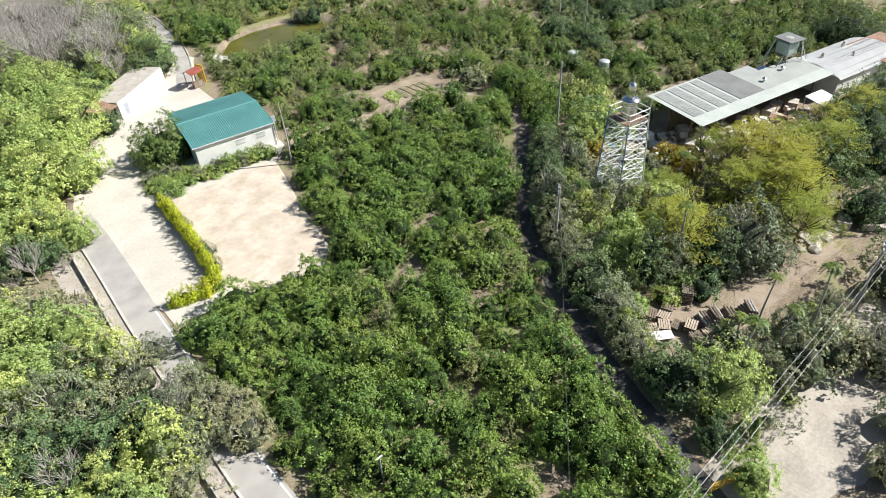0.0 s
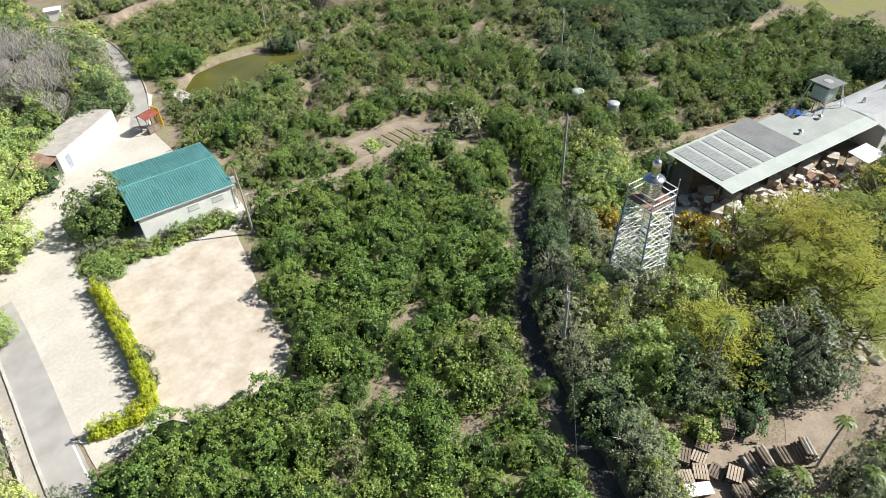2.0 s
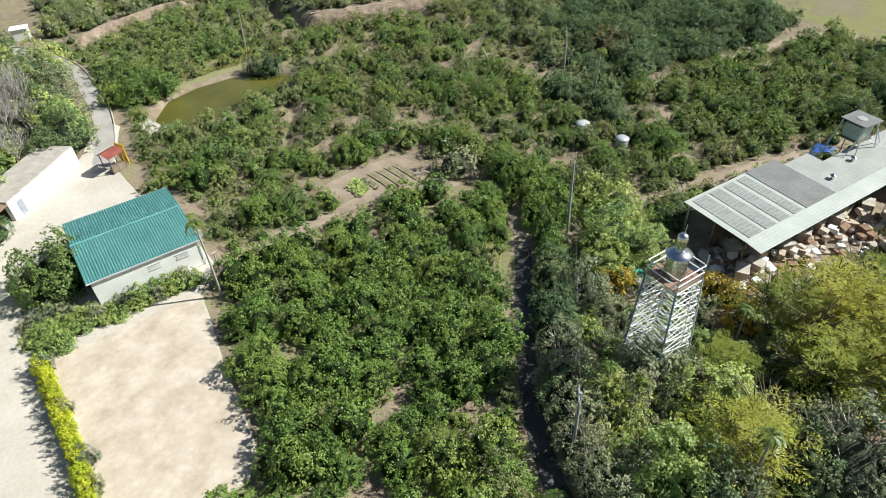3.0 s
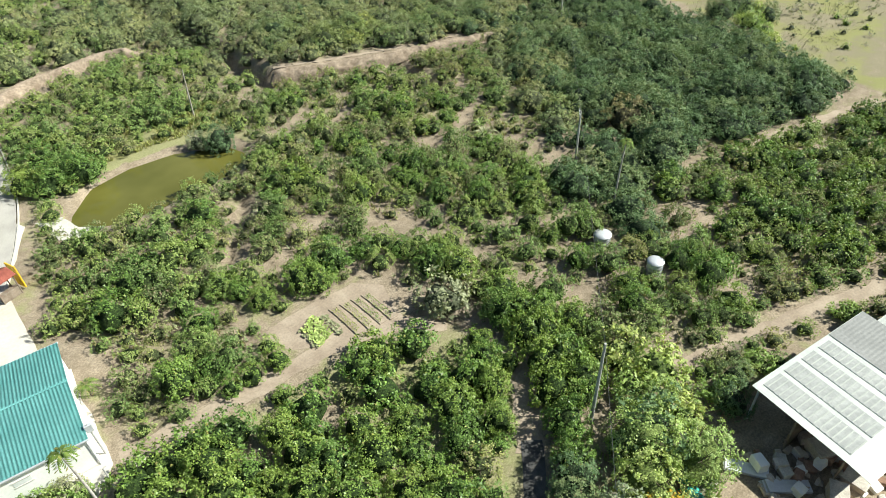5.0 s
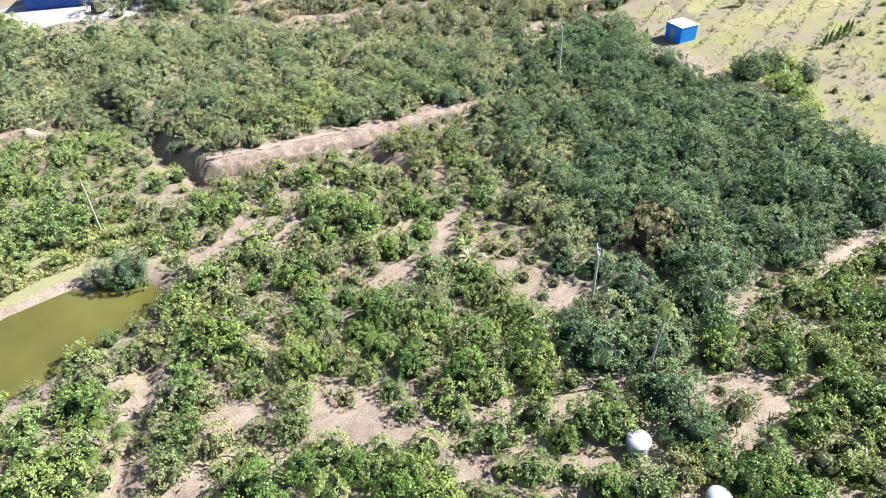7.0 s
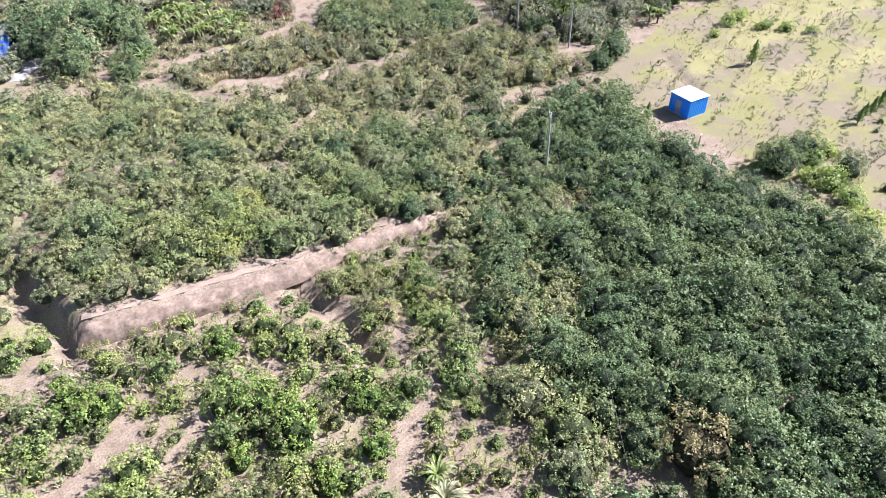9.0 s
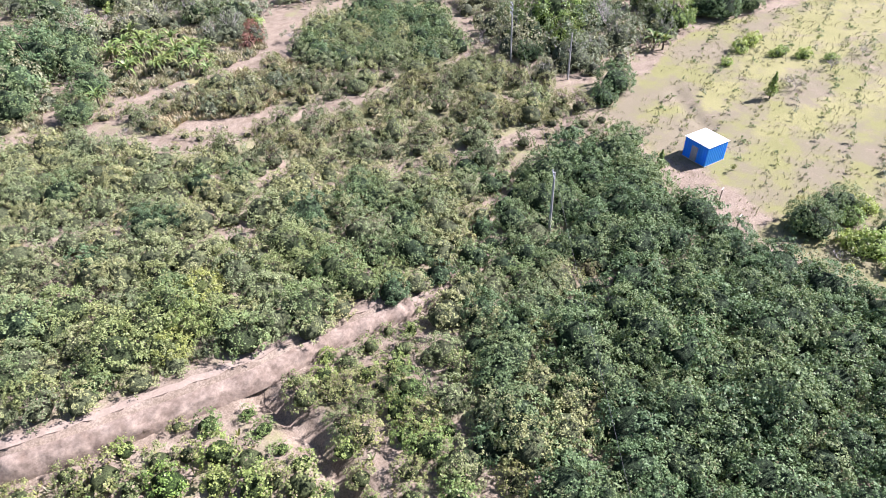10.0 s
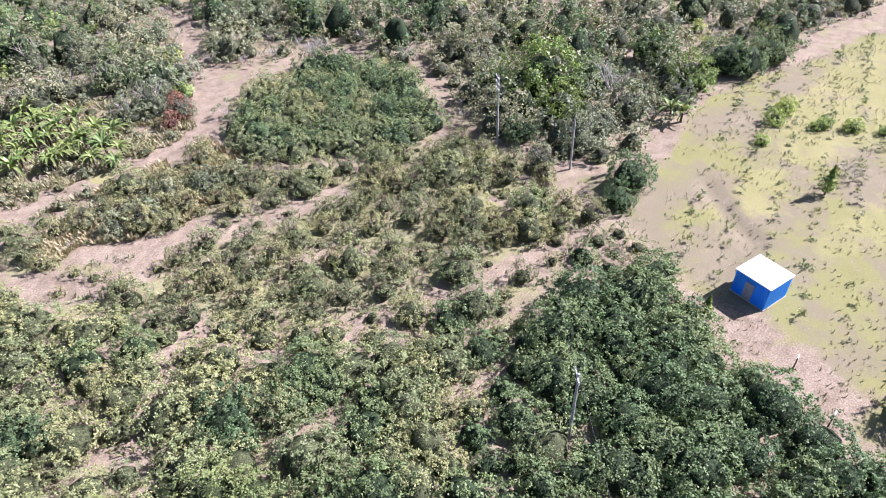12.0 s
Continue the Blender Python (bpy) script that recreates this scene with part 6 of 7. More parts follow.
def road_house():
    h = base("white_house", turned(23.2, 93.6, 0, 38), "long low white roadside house with a rusty awning", "house")
    L, W, H = 11.6, 4.2, 2.35
    part("front_wall", box(bmesh.new(), (L, 0.18, H), (0, 0.0, H / 2)), WHITE_WALL, h)
    part("back_wall", box(bmesh.new(), (L, 0.18, H), (0, W, H / 2)), WHITE_WALL, h)
    for s in (-1, 1):
        part("end_wall", box(bmesh.new(), (0.18, W - 0.18, H), (s * (L / 2 - 0.09), W / 2, H / 2)), WHITE_WALL, h)
    r = part("roof", box(bmesh.new(), (L, W + 0.3, 0.1), (0, 0, 0), bevel=0.02), DUSTY_ROOF, h, "dusty pale roof")
    r.matrix_basis = pose(0, W / 2 + 0.1, H + 0.05, -2, 0, 0)
    q = part("awning", box(bmesh.new(), (3.0, 3.4, 0.08), (0, 0, 0), bevel=0.02), RUST_ROOF, h, "rusty sheet awning")
    q.matrix_basis = pose(-L / 2 - 1.2, 1.6, 2.3, 6, -4, 0)
    for y in (0.2, 3.0):
        part("post", rod(bmesh.new(), (-L / 2 - 2.5, y, 0), (-L / 2 - 2.5, y, 2.25), 0.06), WOOD, h)
    part("door", box(bmesh.new(), (0.8, 0.06, 1.8), (-4.3, -0.1, 0.9)), GREY_DOOR, h, "grey door")
    part("opening", box(bmesh.new(), (0.06, 2.2, 1.9), (-L / 2 - 0.03, 1.6, 0.95)), DARK_GAP, h, "opening under the awning, painted near-black for its inner shade")
    for x in (-1.6, 1.8):
        w = part("window", box(bmesh.new(), (1.3, 0.06, 0.8), (x, -0.1, 1.5)), SKYLIGHT, h, "pale window")
        part("window_sill", box(bmesh.new(), (1.5, 0.12, 0.06), (x, -0.13, 1.07)), KERB, w)
    k = base("kiosk", turned(30.6, 92.4, 0, 20), "red-roofed roadside stand with a tall yellow board", "stand")
    for x in (-0.9, 0.9):
        for y in (-0.8, 0.8):
            part("post", rod(bmesh.new(), (x, y, 0), (x, y, 2.3), 0.06), WOOD, k)
    for s in (-1, 1):
        p = part("roof", box(bmesh.new(), (2.3, 1.2, 0.07), (0, 0, 0), bevel=0.01), RED_PAINT, k, "red sheet roof")
        p.matrix_basis = pose(0, s * 0.52, 2.5, -s * 24, 0, 0)
    part("board", box(bmesh.new(), (0.12, 1.5, 2.6), (1.45, 0, 1.5), bevel=0.02), YELLOW_PAINT, k, "bright yellow board")
    part("counter", box(bmesh.new(), (1.7, 0.6, 0.9), (0, -0.5, 0.45), bevel=0.02), WOOD, k)


def roof_tank():
    t = base("tank_stand", turned(87.2, 31.7, 0, -14), "steel stand with a boxy tank under a dark roof", "tank stand")
    for x in (-1.2, 1.2):
        for y in (-1.2, 1.2):
            part("leg", rod(bmesh.new(), (x * 1.7, y * 1.7, 0), (x * 0.95, y * 0.95, 6.7), 0.06), PALE_STEEL, t)
            part("strut", rod(bmesh.new(), (x * 2.4, y * 1.0, 3.7), (x * 0.95, y * 0.95, 6.3), 0.05), PALE_STEEL, t)
    part("platform", box(bmesh.new(), (2.2, 2.2, 0.1), (0, 0, 4.75)), WOOD, t)
    part("tank_box", box(bmesh.new(), (1.9, 1.9, 1.55), (0, 0, 5.6), bevel=0.05), GREEN_BOX, t, "pale green boxy tank")
    part("roof", box(bmesh.new(), (2.8, 2.8, 0.1), (0, 0, 6.8), bevel=0.03), DARK_ROOF, t)
    part("hatch", ring(bmesh.new(), [(0.55, 6.85), (0.5, 6.9), (0, 6.93)], 14), GREY_ROOF, t)


green_house()
stone_shed()
lattice_tower()
field_tank(75.5, 51.7, 0.25, 0.72, 1.25)
field_tank(75.9, 57.8, 0.1, 0.8, 0.9)
blue_hut()
road_house()
roof_tank()


# ---- poles and wires ----
def pole(x, y, height, arms=1, turn=0, label="slim grey concrete power pole", lean=0.0):
    p = base("power_pole", pose(x, y, 0, 0, lean, turn), label, "power pole", "power poles")
    part("shaft", rod(bmesh.new(), (0, 0, -0.3), (0, 0, height), 0.15, 0.09, 10), POLE, p)
    for k in range(arms):
        z = height - 0.25 - 0.7 * k
        a = part("crossarm", box(bmesh.new(), (1.5, 0.09, 0.09), (0, 0.1, z)), PALE_STEEL, p)
        for s in (-0.65, 0, 0.65):
            part("insulator", ring(bmesh.new(), [(0, z + 0.04), (0.05, z + 0.05), (0.06, z + 0.12), (0.03, z + 0.2), (0, z + 0.21)], 8), SKYLIGHT, a).location = (s, 0.1, 0)
    return p


def wire(a, b, sag=0.5, r=0.011):
    """A sagging line, as one swept tube."""
    bm, rows = bmesh.new(), []
    a, b = Vector(a), Vector(b)
    n = 14
    side = (b - a).cross(Vector((0, 0, 1))).normalized()
    for i in range(n + 1):
        p = a.lerp(b, i / n) - Vector((0, 0, 4 * sag * (i / n) * (1 - i / n)))
        rows.append([bm.verts.new(p + side * r * math.cos(t) + Vector((0, 0, r * math.sin(t)))) for t in (0, 1.257, 2.513, 3.77, 5.027)])
    for p, q in zip(rows, rows[1:]):
        for i in range(5):
            j = (i + 1) % 5
            bm.faces.new((p[i], p[j], q[j], q[i]))
    return tagged(link("power_line", bm, WIRE), "thin grey overhead power line", "cable")


# ---- single trees and bushes ----
round_tree = Kind("laurel_tree", "dense dark round-topped evergreen tree beside the storehouse", "tree", forms(
    1, lambda k: crown_mesh("crown", k, LAUREL_LEAF, 3.1, 0.1, 5.6, 30, 6500, 0.22, 0.8, clump=0.3),
    lambda k: branch_mesh("trunk", k, BARK, 3.0, 0.8, 0.16, 5, 1), 400))
willow = Kind("weeping_tree", "bright green weeping tree", "tree", forms(
    2, lambda k: crown_mesh("crown", k, BRIGHT_LEAF, 1.7, 0.6, 5.2, 10, 2600, 0.3, 0.7, wide=0.3, droop=2.5, flat=1.5, clump=0.42),
    lambda k: branch_mesh("trunk", k, BARK, 4.0, 0.6, 0.12, 5, 1), 410))


def set_out(kind, rows):
    for x, y, s in rows:
        kind.plant(x, y, s * random.uniform(0.93, 1.07) * (1.25 if kind is feather_tree else 1.0), tall=0.78 if kind is feather_tree else 1.0)


random.seed(8)
set_out(broad_tree, [(12.3, 101.0, 1.2), (7.0, 89.9, 1.2), (11.8, 87.0, 1.15), (17.0, 94.9, 0.8), (4.4, 76.9, 1.15), (8.8, 76.6, 1.0), (7.6, 81.3, 1.1), (11.3, 110.6, 1.1), (1.3, 73.3, 0.9), (13.0, 92.4, 0.9), (3.4, 67.2, 0.8), (5.1, 65.1, 0.6), (-1.5, 30.9, 0.6), (-3.2, 51.3, 0.8), (-3.6, 46.6, 0.8)])
set_out(leafy_tree, [(164.1, 128.7, 1.35), (160.5, 123.1, 0.9), (177.2, 113.4, 1.0), (183.1, 120.3, 0.9)])
set_out(dark_tree, [(58.3, 103.2, 0.6), (28.8, 113.2, 0.9), (28.3, 101.4, 1.0), (28.8, 103.0, 0.8), (25.4, 100.4, 0.7), (31.4, 123.1, 0.9), (-0.6, 64.6, 0.7), (1.3, 64.0, 0.6), (0.7, 36.7, 0.75), (-5.0, 38.9, 0.8), (-2.4, 36.4, 0.75), (-6.8, 36.0, 0.8), (16.1, 87.8, 0.55), (99.4, 35.8, 0.8), (108.3, 31.9, 1.0), (105.8, 33.7, 0.7), (107.4, 28.4, 0.8), (104.0, 180.6, 1.25), (101.6, 187.8, 1.2), (107.9, 177.4, 1.1), (95.7, 169.6, 0.95), (96.5, 179.9, 0.95), (100.8, 161.4, 0.8), (105.7, 167.9, 0.8), (171.1, 124.1, 0.9), (152.1, 109.8, 0.75), (147.9, 108.9, 0.55), (186.7, 109.3, 0.95), (192.8, 107.4, 0.9), (163.2, 135.1, 0.8), (153.3, 124.9, 0.6), (186.0, 112.1, 0.9)])
set_out(dark_tree, [(136.9, 79.6, 0.62), (140.4, 78.7, 0.55), (136.4, 78.7, 0.62), (69.1, 18.4, 1.0), (77.3, 20.0, 0.9), (65.0, 11.3, 0.8), (68.0, 18.9, 0.7)])
set_out(grey_tree, [(48.1, 29.8, 0.9), (48.8, 27.6, 0.85), (49.6, 29.7, 0.8), (5.5, 38.0, 0.62), (3.6, 36.8, 0.65), (6.0, 35.3, 0.55), (4.0, 32.9, 0.6), (-1.0, 54.5, 0.8), (-2.6, 42.0, 0.9), (2.0, 41.9, 0.8), (4.2, 33.9, 0.7), (1.7, 32.3, 0.7), (6.3, 33.5, 0.6), (-1.2, 40.0, 0.8), (4.5, 44.0, 0.5), (7.0, 33.6, 0.6), (6.6, 31.0, 0.6), (-0.7, 46.1, 0.8), (-5.5, 42.7, 0.9), (5.0, 38.0, 0.6), (50.7, 16.6, 1.15), (51.8, 18.6, 0.9), (51.6, 14.7, 0.8), (52.5, 39.1, 0.6), (39.5, 25.0, 0.6), (42.3, 7.4, 0.5), (46.6, 7.5, 0.5), (39.1, 8.9, 0.55)])
set_out(grey_tree, [(49.8, 8.0, 0.5), (39.2, 7.2, 0.5), (125.8, 183.9, 1.0), (131.6, 182.1, 1.0), (128.0, 198.0, 1.1), (131.2, 169.7, 0.9), (127.6, 169.9, 0.8), (133.7, 193.4, 1.0), (120.4, 185.6, 0.9), (165.3, 117.0, 0.95), (155.4, 117.8, 0.85), (159.4, 117.8, 0.8), (166.6, 140.4, 0.8), (169.4, 147.8, 0.8), (172.7, 112.6, 0.7), (132.9, 165.0, 0.6), (56.3, 104.9, 0.5), (149.2, 119.3, 0.6)])
set_out(feather_tree, [(62.0, 23.1, 1.1), (59.5, 17.6, 1.0), (46.8, 21.4, 0.95), (59.4, 25.3, 0.9), (56.0, 14.1, 0.85), (52.3, 26.0, 0.7), (63.0, 19.4, 1.0), (56.5, 20.5, 0.9), (71.1, 18.3, 0.9)])
set_out(bare_tree, [(20.4, 120.8, 1.2), (22.0, 105.2, 1.2), (18.9, 130.2, 1.1), (25.0, 125.4, 1.1), (22.5, 100.5, 0.9), (46.2, 3.4, 0.6), (-4.7, 35.5, 0.7), (3.7, 37.1, 0.6), (-0.1, 61.7, 0.6), (153.4, 160.8, 0.7), (166.8, 119.5, 0.9)])
set_out(dry_bush, [(2.9, 61.4, 1.1), (2.8, 51.3, 1.0), (-1.7, 61.9, 1.2), (2.4, 54.7, 1.0), (33.0, 10.3, 1.5), (33.7, 13.6, 1.0), (35.5, 8.9, 1.1), (44.5, 9.0, 1.1), (42.9, 10.6, 0.9), (48.1, 9.3, 0.9), (3.2, 29.0, 0.9), (164.6, 162.6, 1.4), (158.9, 167.1, 1.3), (151.8, 169.7, 1.3), (147.9, 171.7, 1.3), (136.0, 160.0, 1.2), (139.8, 173.1, 1.3), (163.6, 152.0, 1.5), (149.1, 126.9, 1.0), (153.2, 133.4, 1.1), (130.2, 77.0, 1.0), (132.9, 75.3, 1.0), (167.5, 91.5, 1.0)])
set_out(bush, [(35.5, 18.7, 1.2), (37.5, 19.5, 1.3), (43.9, 25.5, 1.5), (46.3, 29.7, 1.4), (34.6, 16.9, 1.2), (65.4, 44.9, 2.0), (64.6, 48.0, 1.8), (43.1, 18.1, 1.2), (40.8, 18.3, 1.1), (44.6, 7.2, 1.1), (46.5, 6.3, 1.0), (45.8, 24.2, 1.3), (42.6, 22.6, 1.2), (49.3, 25.9, 1.3), (50.5, 30.3, 1.3), (48.9, 33.5, 1.2), (49.3, 36.2, 1.2), (52.3, 33.1, 1.2), (54.5, 31.0, 1.1), (62.4, 44.9, 1.6)])
set_out(bush, [(63.0, 41.5, 1.6), (67.0, 40.3, 1.3), (82.0, 37.3, 1.0), (71.9, 39.8, 1.0), (178.3, 101.1, 1.1), (176.4, 96.6, 0.9), (169.2, 101.0, 0.8), (179.6, 89.8, 0.8), (140.5, 76.6, 1.2), (136.6, 73.3, 1.5), (135.4, 70.8, 1.2), (139.7, 73.0, 1.0), (136.2, 74.8, 1.4), (132.0, 68.3, 1.3), (136.9, 74.9, 1.2)])
set_out(grey_bush, [(58.9, 62.4, 1.95), (63.1, 96.4, 1.1), (64.7, 95.3, 0.9), (62.5, 99.3, 0.9), (54.3, 85.7, 1.0), (120.3, 149.4, 1.5), (123.8, 147.9, 1.6), (116.1, 148.2, 1.5), (127.0, 146.0, 1.4), (113.2, 148.8, 1.3), (112.5, 153.2, 1.3), (119.8, 152.0, 1.2), (169.8, 130.0, 1.5), (39.8, 11.9, 1.2), (38.1, 9.5, 1.2)])
set_out(gold_bush, [(61.4, 29.7, 1.2), (61.2, 31.8, 1.1), (59.3, 28.0, 1.2), (55.9, 38.2, 1.1)])
set_out(citrus, [(40.5, 113.8, 1.4), (39.4, 107.8, 1.3), (37.3, 110.1, 1.1), (43.3, 107.8, 1.3), (41.8, 109.4, 1.2)])
set_out(dry_citrus, [(113.7, 89.9, 0.6)])
set_out(dark_tree, [(86.0, 21.4, 0.8), (80.2, 17.4, 0.9), (74.9, 14.5, 0.85), (90.3, 19.4, 0.9), (72.7, 16.6, 0.7), (84.5, 16.0, 0.8)])
set_out(feather_tree, [(83.0, 19.5, 0.75), (76.6, 20.6, 0.8), (67.0, 20.8, 0.9)])
set_out(conifer, [(153.3, 75.3, 0.7), (155.4, 75.2, 0.6), (157.2, 74.8, 0.7), (158.8, 74.5, 0.75), (160.8, 74.4, 0.6)])
set_out(dark_tree, [(142.0, 77.6, 0.5), (140.2, 72.8, 0.55)])
set_out(bush, [(143.4, 76.0, 1.2), (175.1, 101.4, 1.1), (180.0, 101.2, 1.0), (177.7, 96.1, 0.9), (178.4, 93.2, 1.0)])
set_out(dry_bush, [(166.7, 90.6, 1.0), (176.2, 88.7, 1.1), (184.2, 86.7, 1.0), (146.0, 71.0, 0.9), (150.0, 70.0, 0.8)])
set_out(lychee, [(80.6, 64.6, 1.0), (84.2, 61.6, 1.0), (80.8, 58.6, 0.95), (79.4, 55.4, 0.8), (81.6, 67.4, 0.8)])
set_out(gold_tree, [(96.3, 69.2, 1.12), (117.4, 92.6, 0.4)])
set_out(yellow_tree, [(91.3, 116.6, 1.0), (88.6, 113.4, 0.95), (86.4, 112.6, 0.8)])
set_out(red_bush, [(132.2, 165.2, 1.0), (129.8, 163.9, 0.7), (42.6, 7.8, 0.35), (133.3, 167.3, 0.9)])
set_out(low_palm, [(35.6, 28.2, 0.7), (41.1, 12.8, 0.6), (41.3, 24.1, 0.6), (48.9, 32.3, 0.6), (32.1, 74.9, 0.7)])
set_out(banana, [(112.0, 168.5, 1.1), (116.1, 171.7, 1.2), (119.9, 173.6, 1.2), (120.1, 168.3, 1.1), (121.1, 164.5, 1.1), (118.9, 177.6, 1.2), (116.4, 178.6, 1.2), (118.8, 163.1, 1.0), (116.4, 166.6, 1.1), (122.7, 174.8, 1.1), (114.2, 172.0, 1.1), (117.9, 172.6, 1.1), (118.2, 167.4, 1.0), (122.9, 169.2, 1.1), (122.3, 162.8, 0.9), (119.5, 182.2, 1.1), (113.5, 175.3, 1.1), (115.5, 166.8, 1.0), (120.1, 160.2, 0.8), (123.6, 167.0, 1.0), (168.7, 112.2, 1.1), (168.8, 110.8, 1.0), (83.0, 81.6, 0.7), (104.6, 163.7, 1.0), (113.3, 177.1, 1.2), (120.1, 176.4, 1.2), (120.3, 167.9, 1.1), (113.2, 169.6, 1.1)])
set_out(conifer, [(162.4, 92.3, 1.1), (137.4, 95.7, 0.75), (132.2, 89.1, 0.6), (32.9, 6.2, 0.75), (32.3, 6.9, 0.6)])
set_out(grey_tree, [(46.0, 2.0, 0.75), (41.6, -0.8, 0.7), (37.0, -1.6, 0.6), (49.5, 3.0, 0.7)])

set_out(willow, [(41.3, 23.2, 1.0), (43.0, 25.0, 0.9), (45.4, 29.0, 0.75), (35.0, 18.7, 0.6)])
round_tree.plant(18.6, 75.0, 1.18)
for x, y, h in ((44.8, 20.1, 7.8), (36.5, 9.7, 7.3), (44.3, 11.5, 5.2), (46.0, 8.0, 7.5), (42.3, 9.0, 5.2), (40.2, 11.6, 3.4), (44.3, 30.5, 5.2), (50.2, 29.5, 3.2), (81.7, 60.6, 7.7), (59.3, 112.4, 7.4), (29.3, 62.8, 8.7), (56, 27, 5.0), (60.5, 27.5, 4.2)):
    palm.plant(x, y, 1.0 if h > 6 else 0.8, tall=h / 7.0 / (1.0 if h > 6 else 0.8))
# the clipped yellow hedge along the parking lot, with taller shrubs in it
HEDGE = [(14.3, 65.2), (14.0, 61), (13.8, 57), (13.4, 53.2), (12.9, 49.9), (11.7, 48.3), (8.4, 49.0)]
for i, q in enumerate(smooth_line(HEDGE, 0.5)):
    yellow_bush.plant(q.x, q.y, 0.9 + 0.12 * math.sin(i * 2.1), tall=1.85, group="bushes of the yellow hedge")
for x, y, s in ((14.4, 65.6, 0.75), (14.3, 59.6, 0.6), (13.9, 53.8, 0.75), (13.6, 51.2, 0.6)):
    grey_bush.plant(x, y, s, tall=1.3, label="taller grey-green shrub in the yellow hedge")
ribbon("hedge_kerb", HEDGE, 0.9, KERB, 0.14, "low concrete kerb round the hedge", "kerb", 0.02)
for i, (x, y) in enumerate(spots([(13.6, 66.2), (14.2, 71.6), (16.6, 72.6), (20.2, 69.6), (25, 68.6), (30.2, 67.6), (29.8, 65.9), (20, 66.3)], 1.15, -7, 0.3, 41, areas=0)):
    (grey_bush if i % 5 == 1 else bush).plant(x, y, random.uniform(0.62, 0.95), group="bushes before the storehouse")
for x, y, s in ((47.6, 38.4, 0.62), (49.4, 40.2, 0.6), (51.4, 41.9, 0.62), (53.4, 43.4, 0.55), (48.2, 28.6, 0.62), (49.6, 28.0, 0.6), (51.4, 28.2, 0.6), (47.6, 30.4, 0.62), (66.8, 39.4, 0.45), (69.0, 40.2, 0.4)):
    dark_tree.plant(x, y, s)
for x, y, s in ((58.8, 41.8, 0.72), (60.4, 38.6, 0.7), (56.6, 39.8, 0.62), (62.6, 42.6, 0.55)):
    broad_tree.plant(x, y, s, label="small light green broadleaf tree at the lane head")
for x, y, s in ((56.4, 46.6, 0.95), (58.0, 48.9, 1.05), (59.6, 51.3, 1.05), (60.9, 54.2, 1.0), (61.3, 57.4, 1.0), (54.6, 44.6, 0.9), (54.9, 52.6, 0.8), (53.0, 50.3, 0.8), (56.6, 55.0, 0.8), (60.4, 48.4, 1.0), (61.4, 50.8, 0.95), (62.2, 53.6, 1.0), (62.4, 56.6, 0.95), (59.2, 47.6, 0.7)):
    citrus.plant(x, y, s, tall=1.35)


# ---- road edges ----
ribbon("road_kerb", beside(ROAD, -1.4), 0.2, KERB, 0.17, "pale concrete kerb along the road", "kerb", 0.02)
ribbon("road_line", beside(ROAD[3:], 1.15), 0.14, WHITE_WALL, 0.075, "worn white road edge line", "marking", 0.03)
ribbon("road_verge", beside(ROAD[1:], -3.1), 3.4, YARD_DUST, 0.02, "dusty pale verge beside the road", "verge", 0.4)
ribbon("road_wall", beside(ROAD[1:], -2.6), 0.16, KERB, 0.45, "low concrete wall beside the road", "wall", 0.01)
ribbon("far_kerb", beside(FAR_ROAD, -1.4), 0.14, KERB, 0.16, "white kerb along the far road", "kerb", 0.02)
sheet("hedge_apron", [(8.4, 46.6), (12.4, 46.2), (13.4, 47.6), (12.2, 47.6), (9.0, 48.0)], KERB, 0.075, "smooth pale concrete strip by the hedge", "pavement", 0.03)


# ---- poles and wires ----
pole(58.3, 45.8, 8.7, 0)
pole(39.4, 29.9, 7.4, 1, 40)
pole(85.0, 68.3, 7.0, 1, 40)
pole(120.0, 98.8, 7.4, 1, 40)
pole(151.0, 126.6, 9.0, 3, 50, "tall power pole with three crossarms and insulators")
pole(151.2, 116.6, 6.8, 0)
LINE = [(16.6, 9.8, 7.5), (39.4, 29.9, 7.3), (58.3, 45.8, 8.6), (85.0, 68.3, 7.0), (120.0, 98.8, 7.3), (151.0, 126.6, 8.6)]
for a, b in zip(LINE, LINE[1:]):
    wire(a, b, 0.25)
back = Vector(LINE[0]) - Vector(LINE[1])
wire(LINE[0], Vector(LINE[0]) + back * 2.0, 0.2)
R1, R2 = Vector((50.2, 6.3, 7.5)), Vector((20.9, 5.8, 7.5))
pole(R1.x + 0.2, R1.y + 0.2, 7.9, 1, 20)
for k in range(3):
    off = Vector((0.35 * k, -0.3 * k, -0.2 * k))
    wire(R1 + off, R2 + (R2 - R1) * 0.6 + off * 1.5, 0.25)
    wire(R1 + off, R1 + (R1 - R2) * 2.0 + off, 0.3)


# ---- loose things ----
def pallet_stack(x, y, turn, layers=4):
    p = base("pallet_stack", pose(x, y, 0.05, 0, 0, turn), "stack of weathered wooden pallets on the dirt", "pallets", "stacks of pallets")
    for k in range(layers):
        z = 0.06 + 0.16 * k
        for i in range(5):
            part("slat", box(bmesh.new(), (1.2, 0.15, 0.025), (0, -0.4 + 0.2 * i, z + 0.07)), WOOD if k % 2 else STONE, p)
        for i in range(3):
            part("bearer", box(bmesh.new(), (0.1, 1.0, 0.1), (-0.5 + 0.5 * i, 0, z)), WOOD, p)


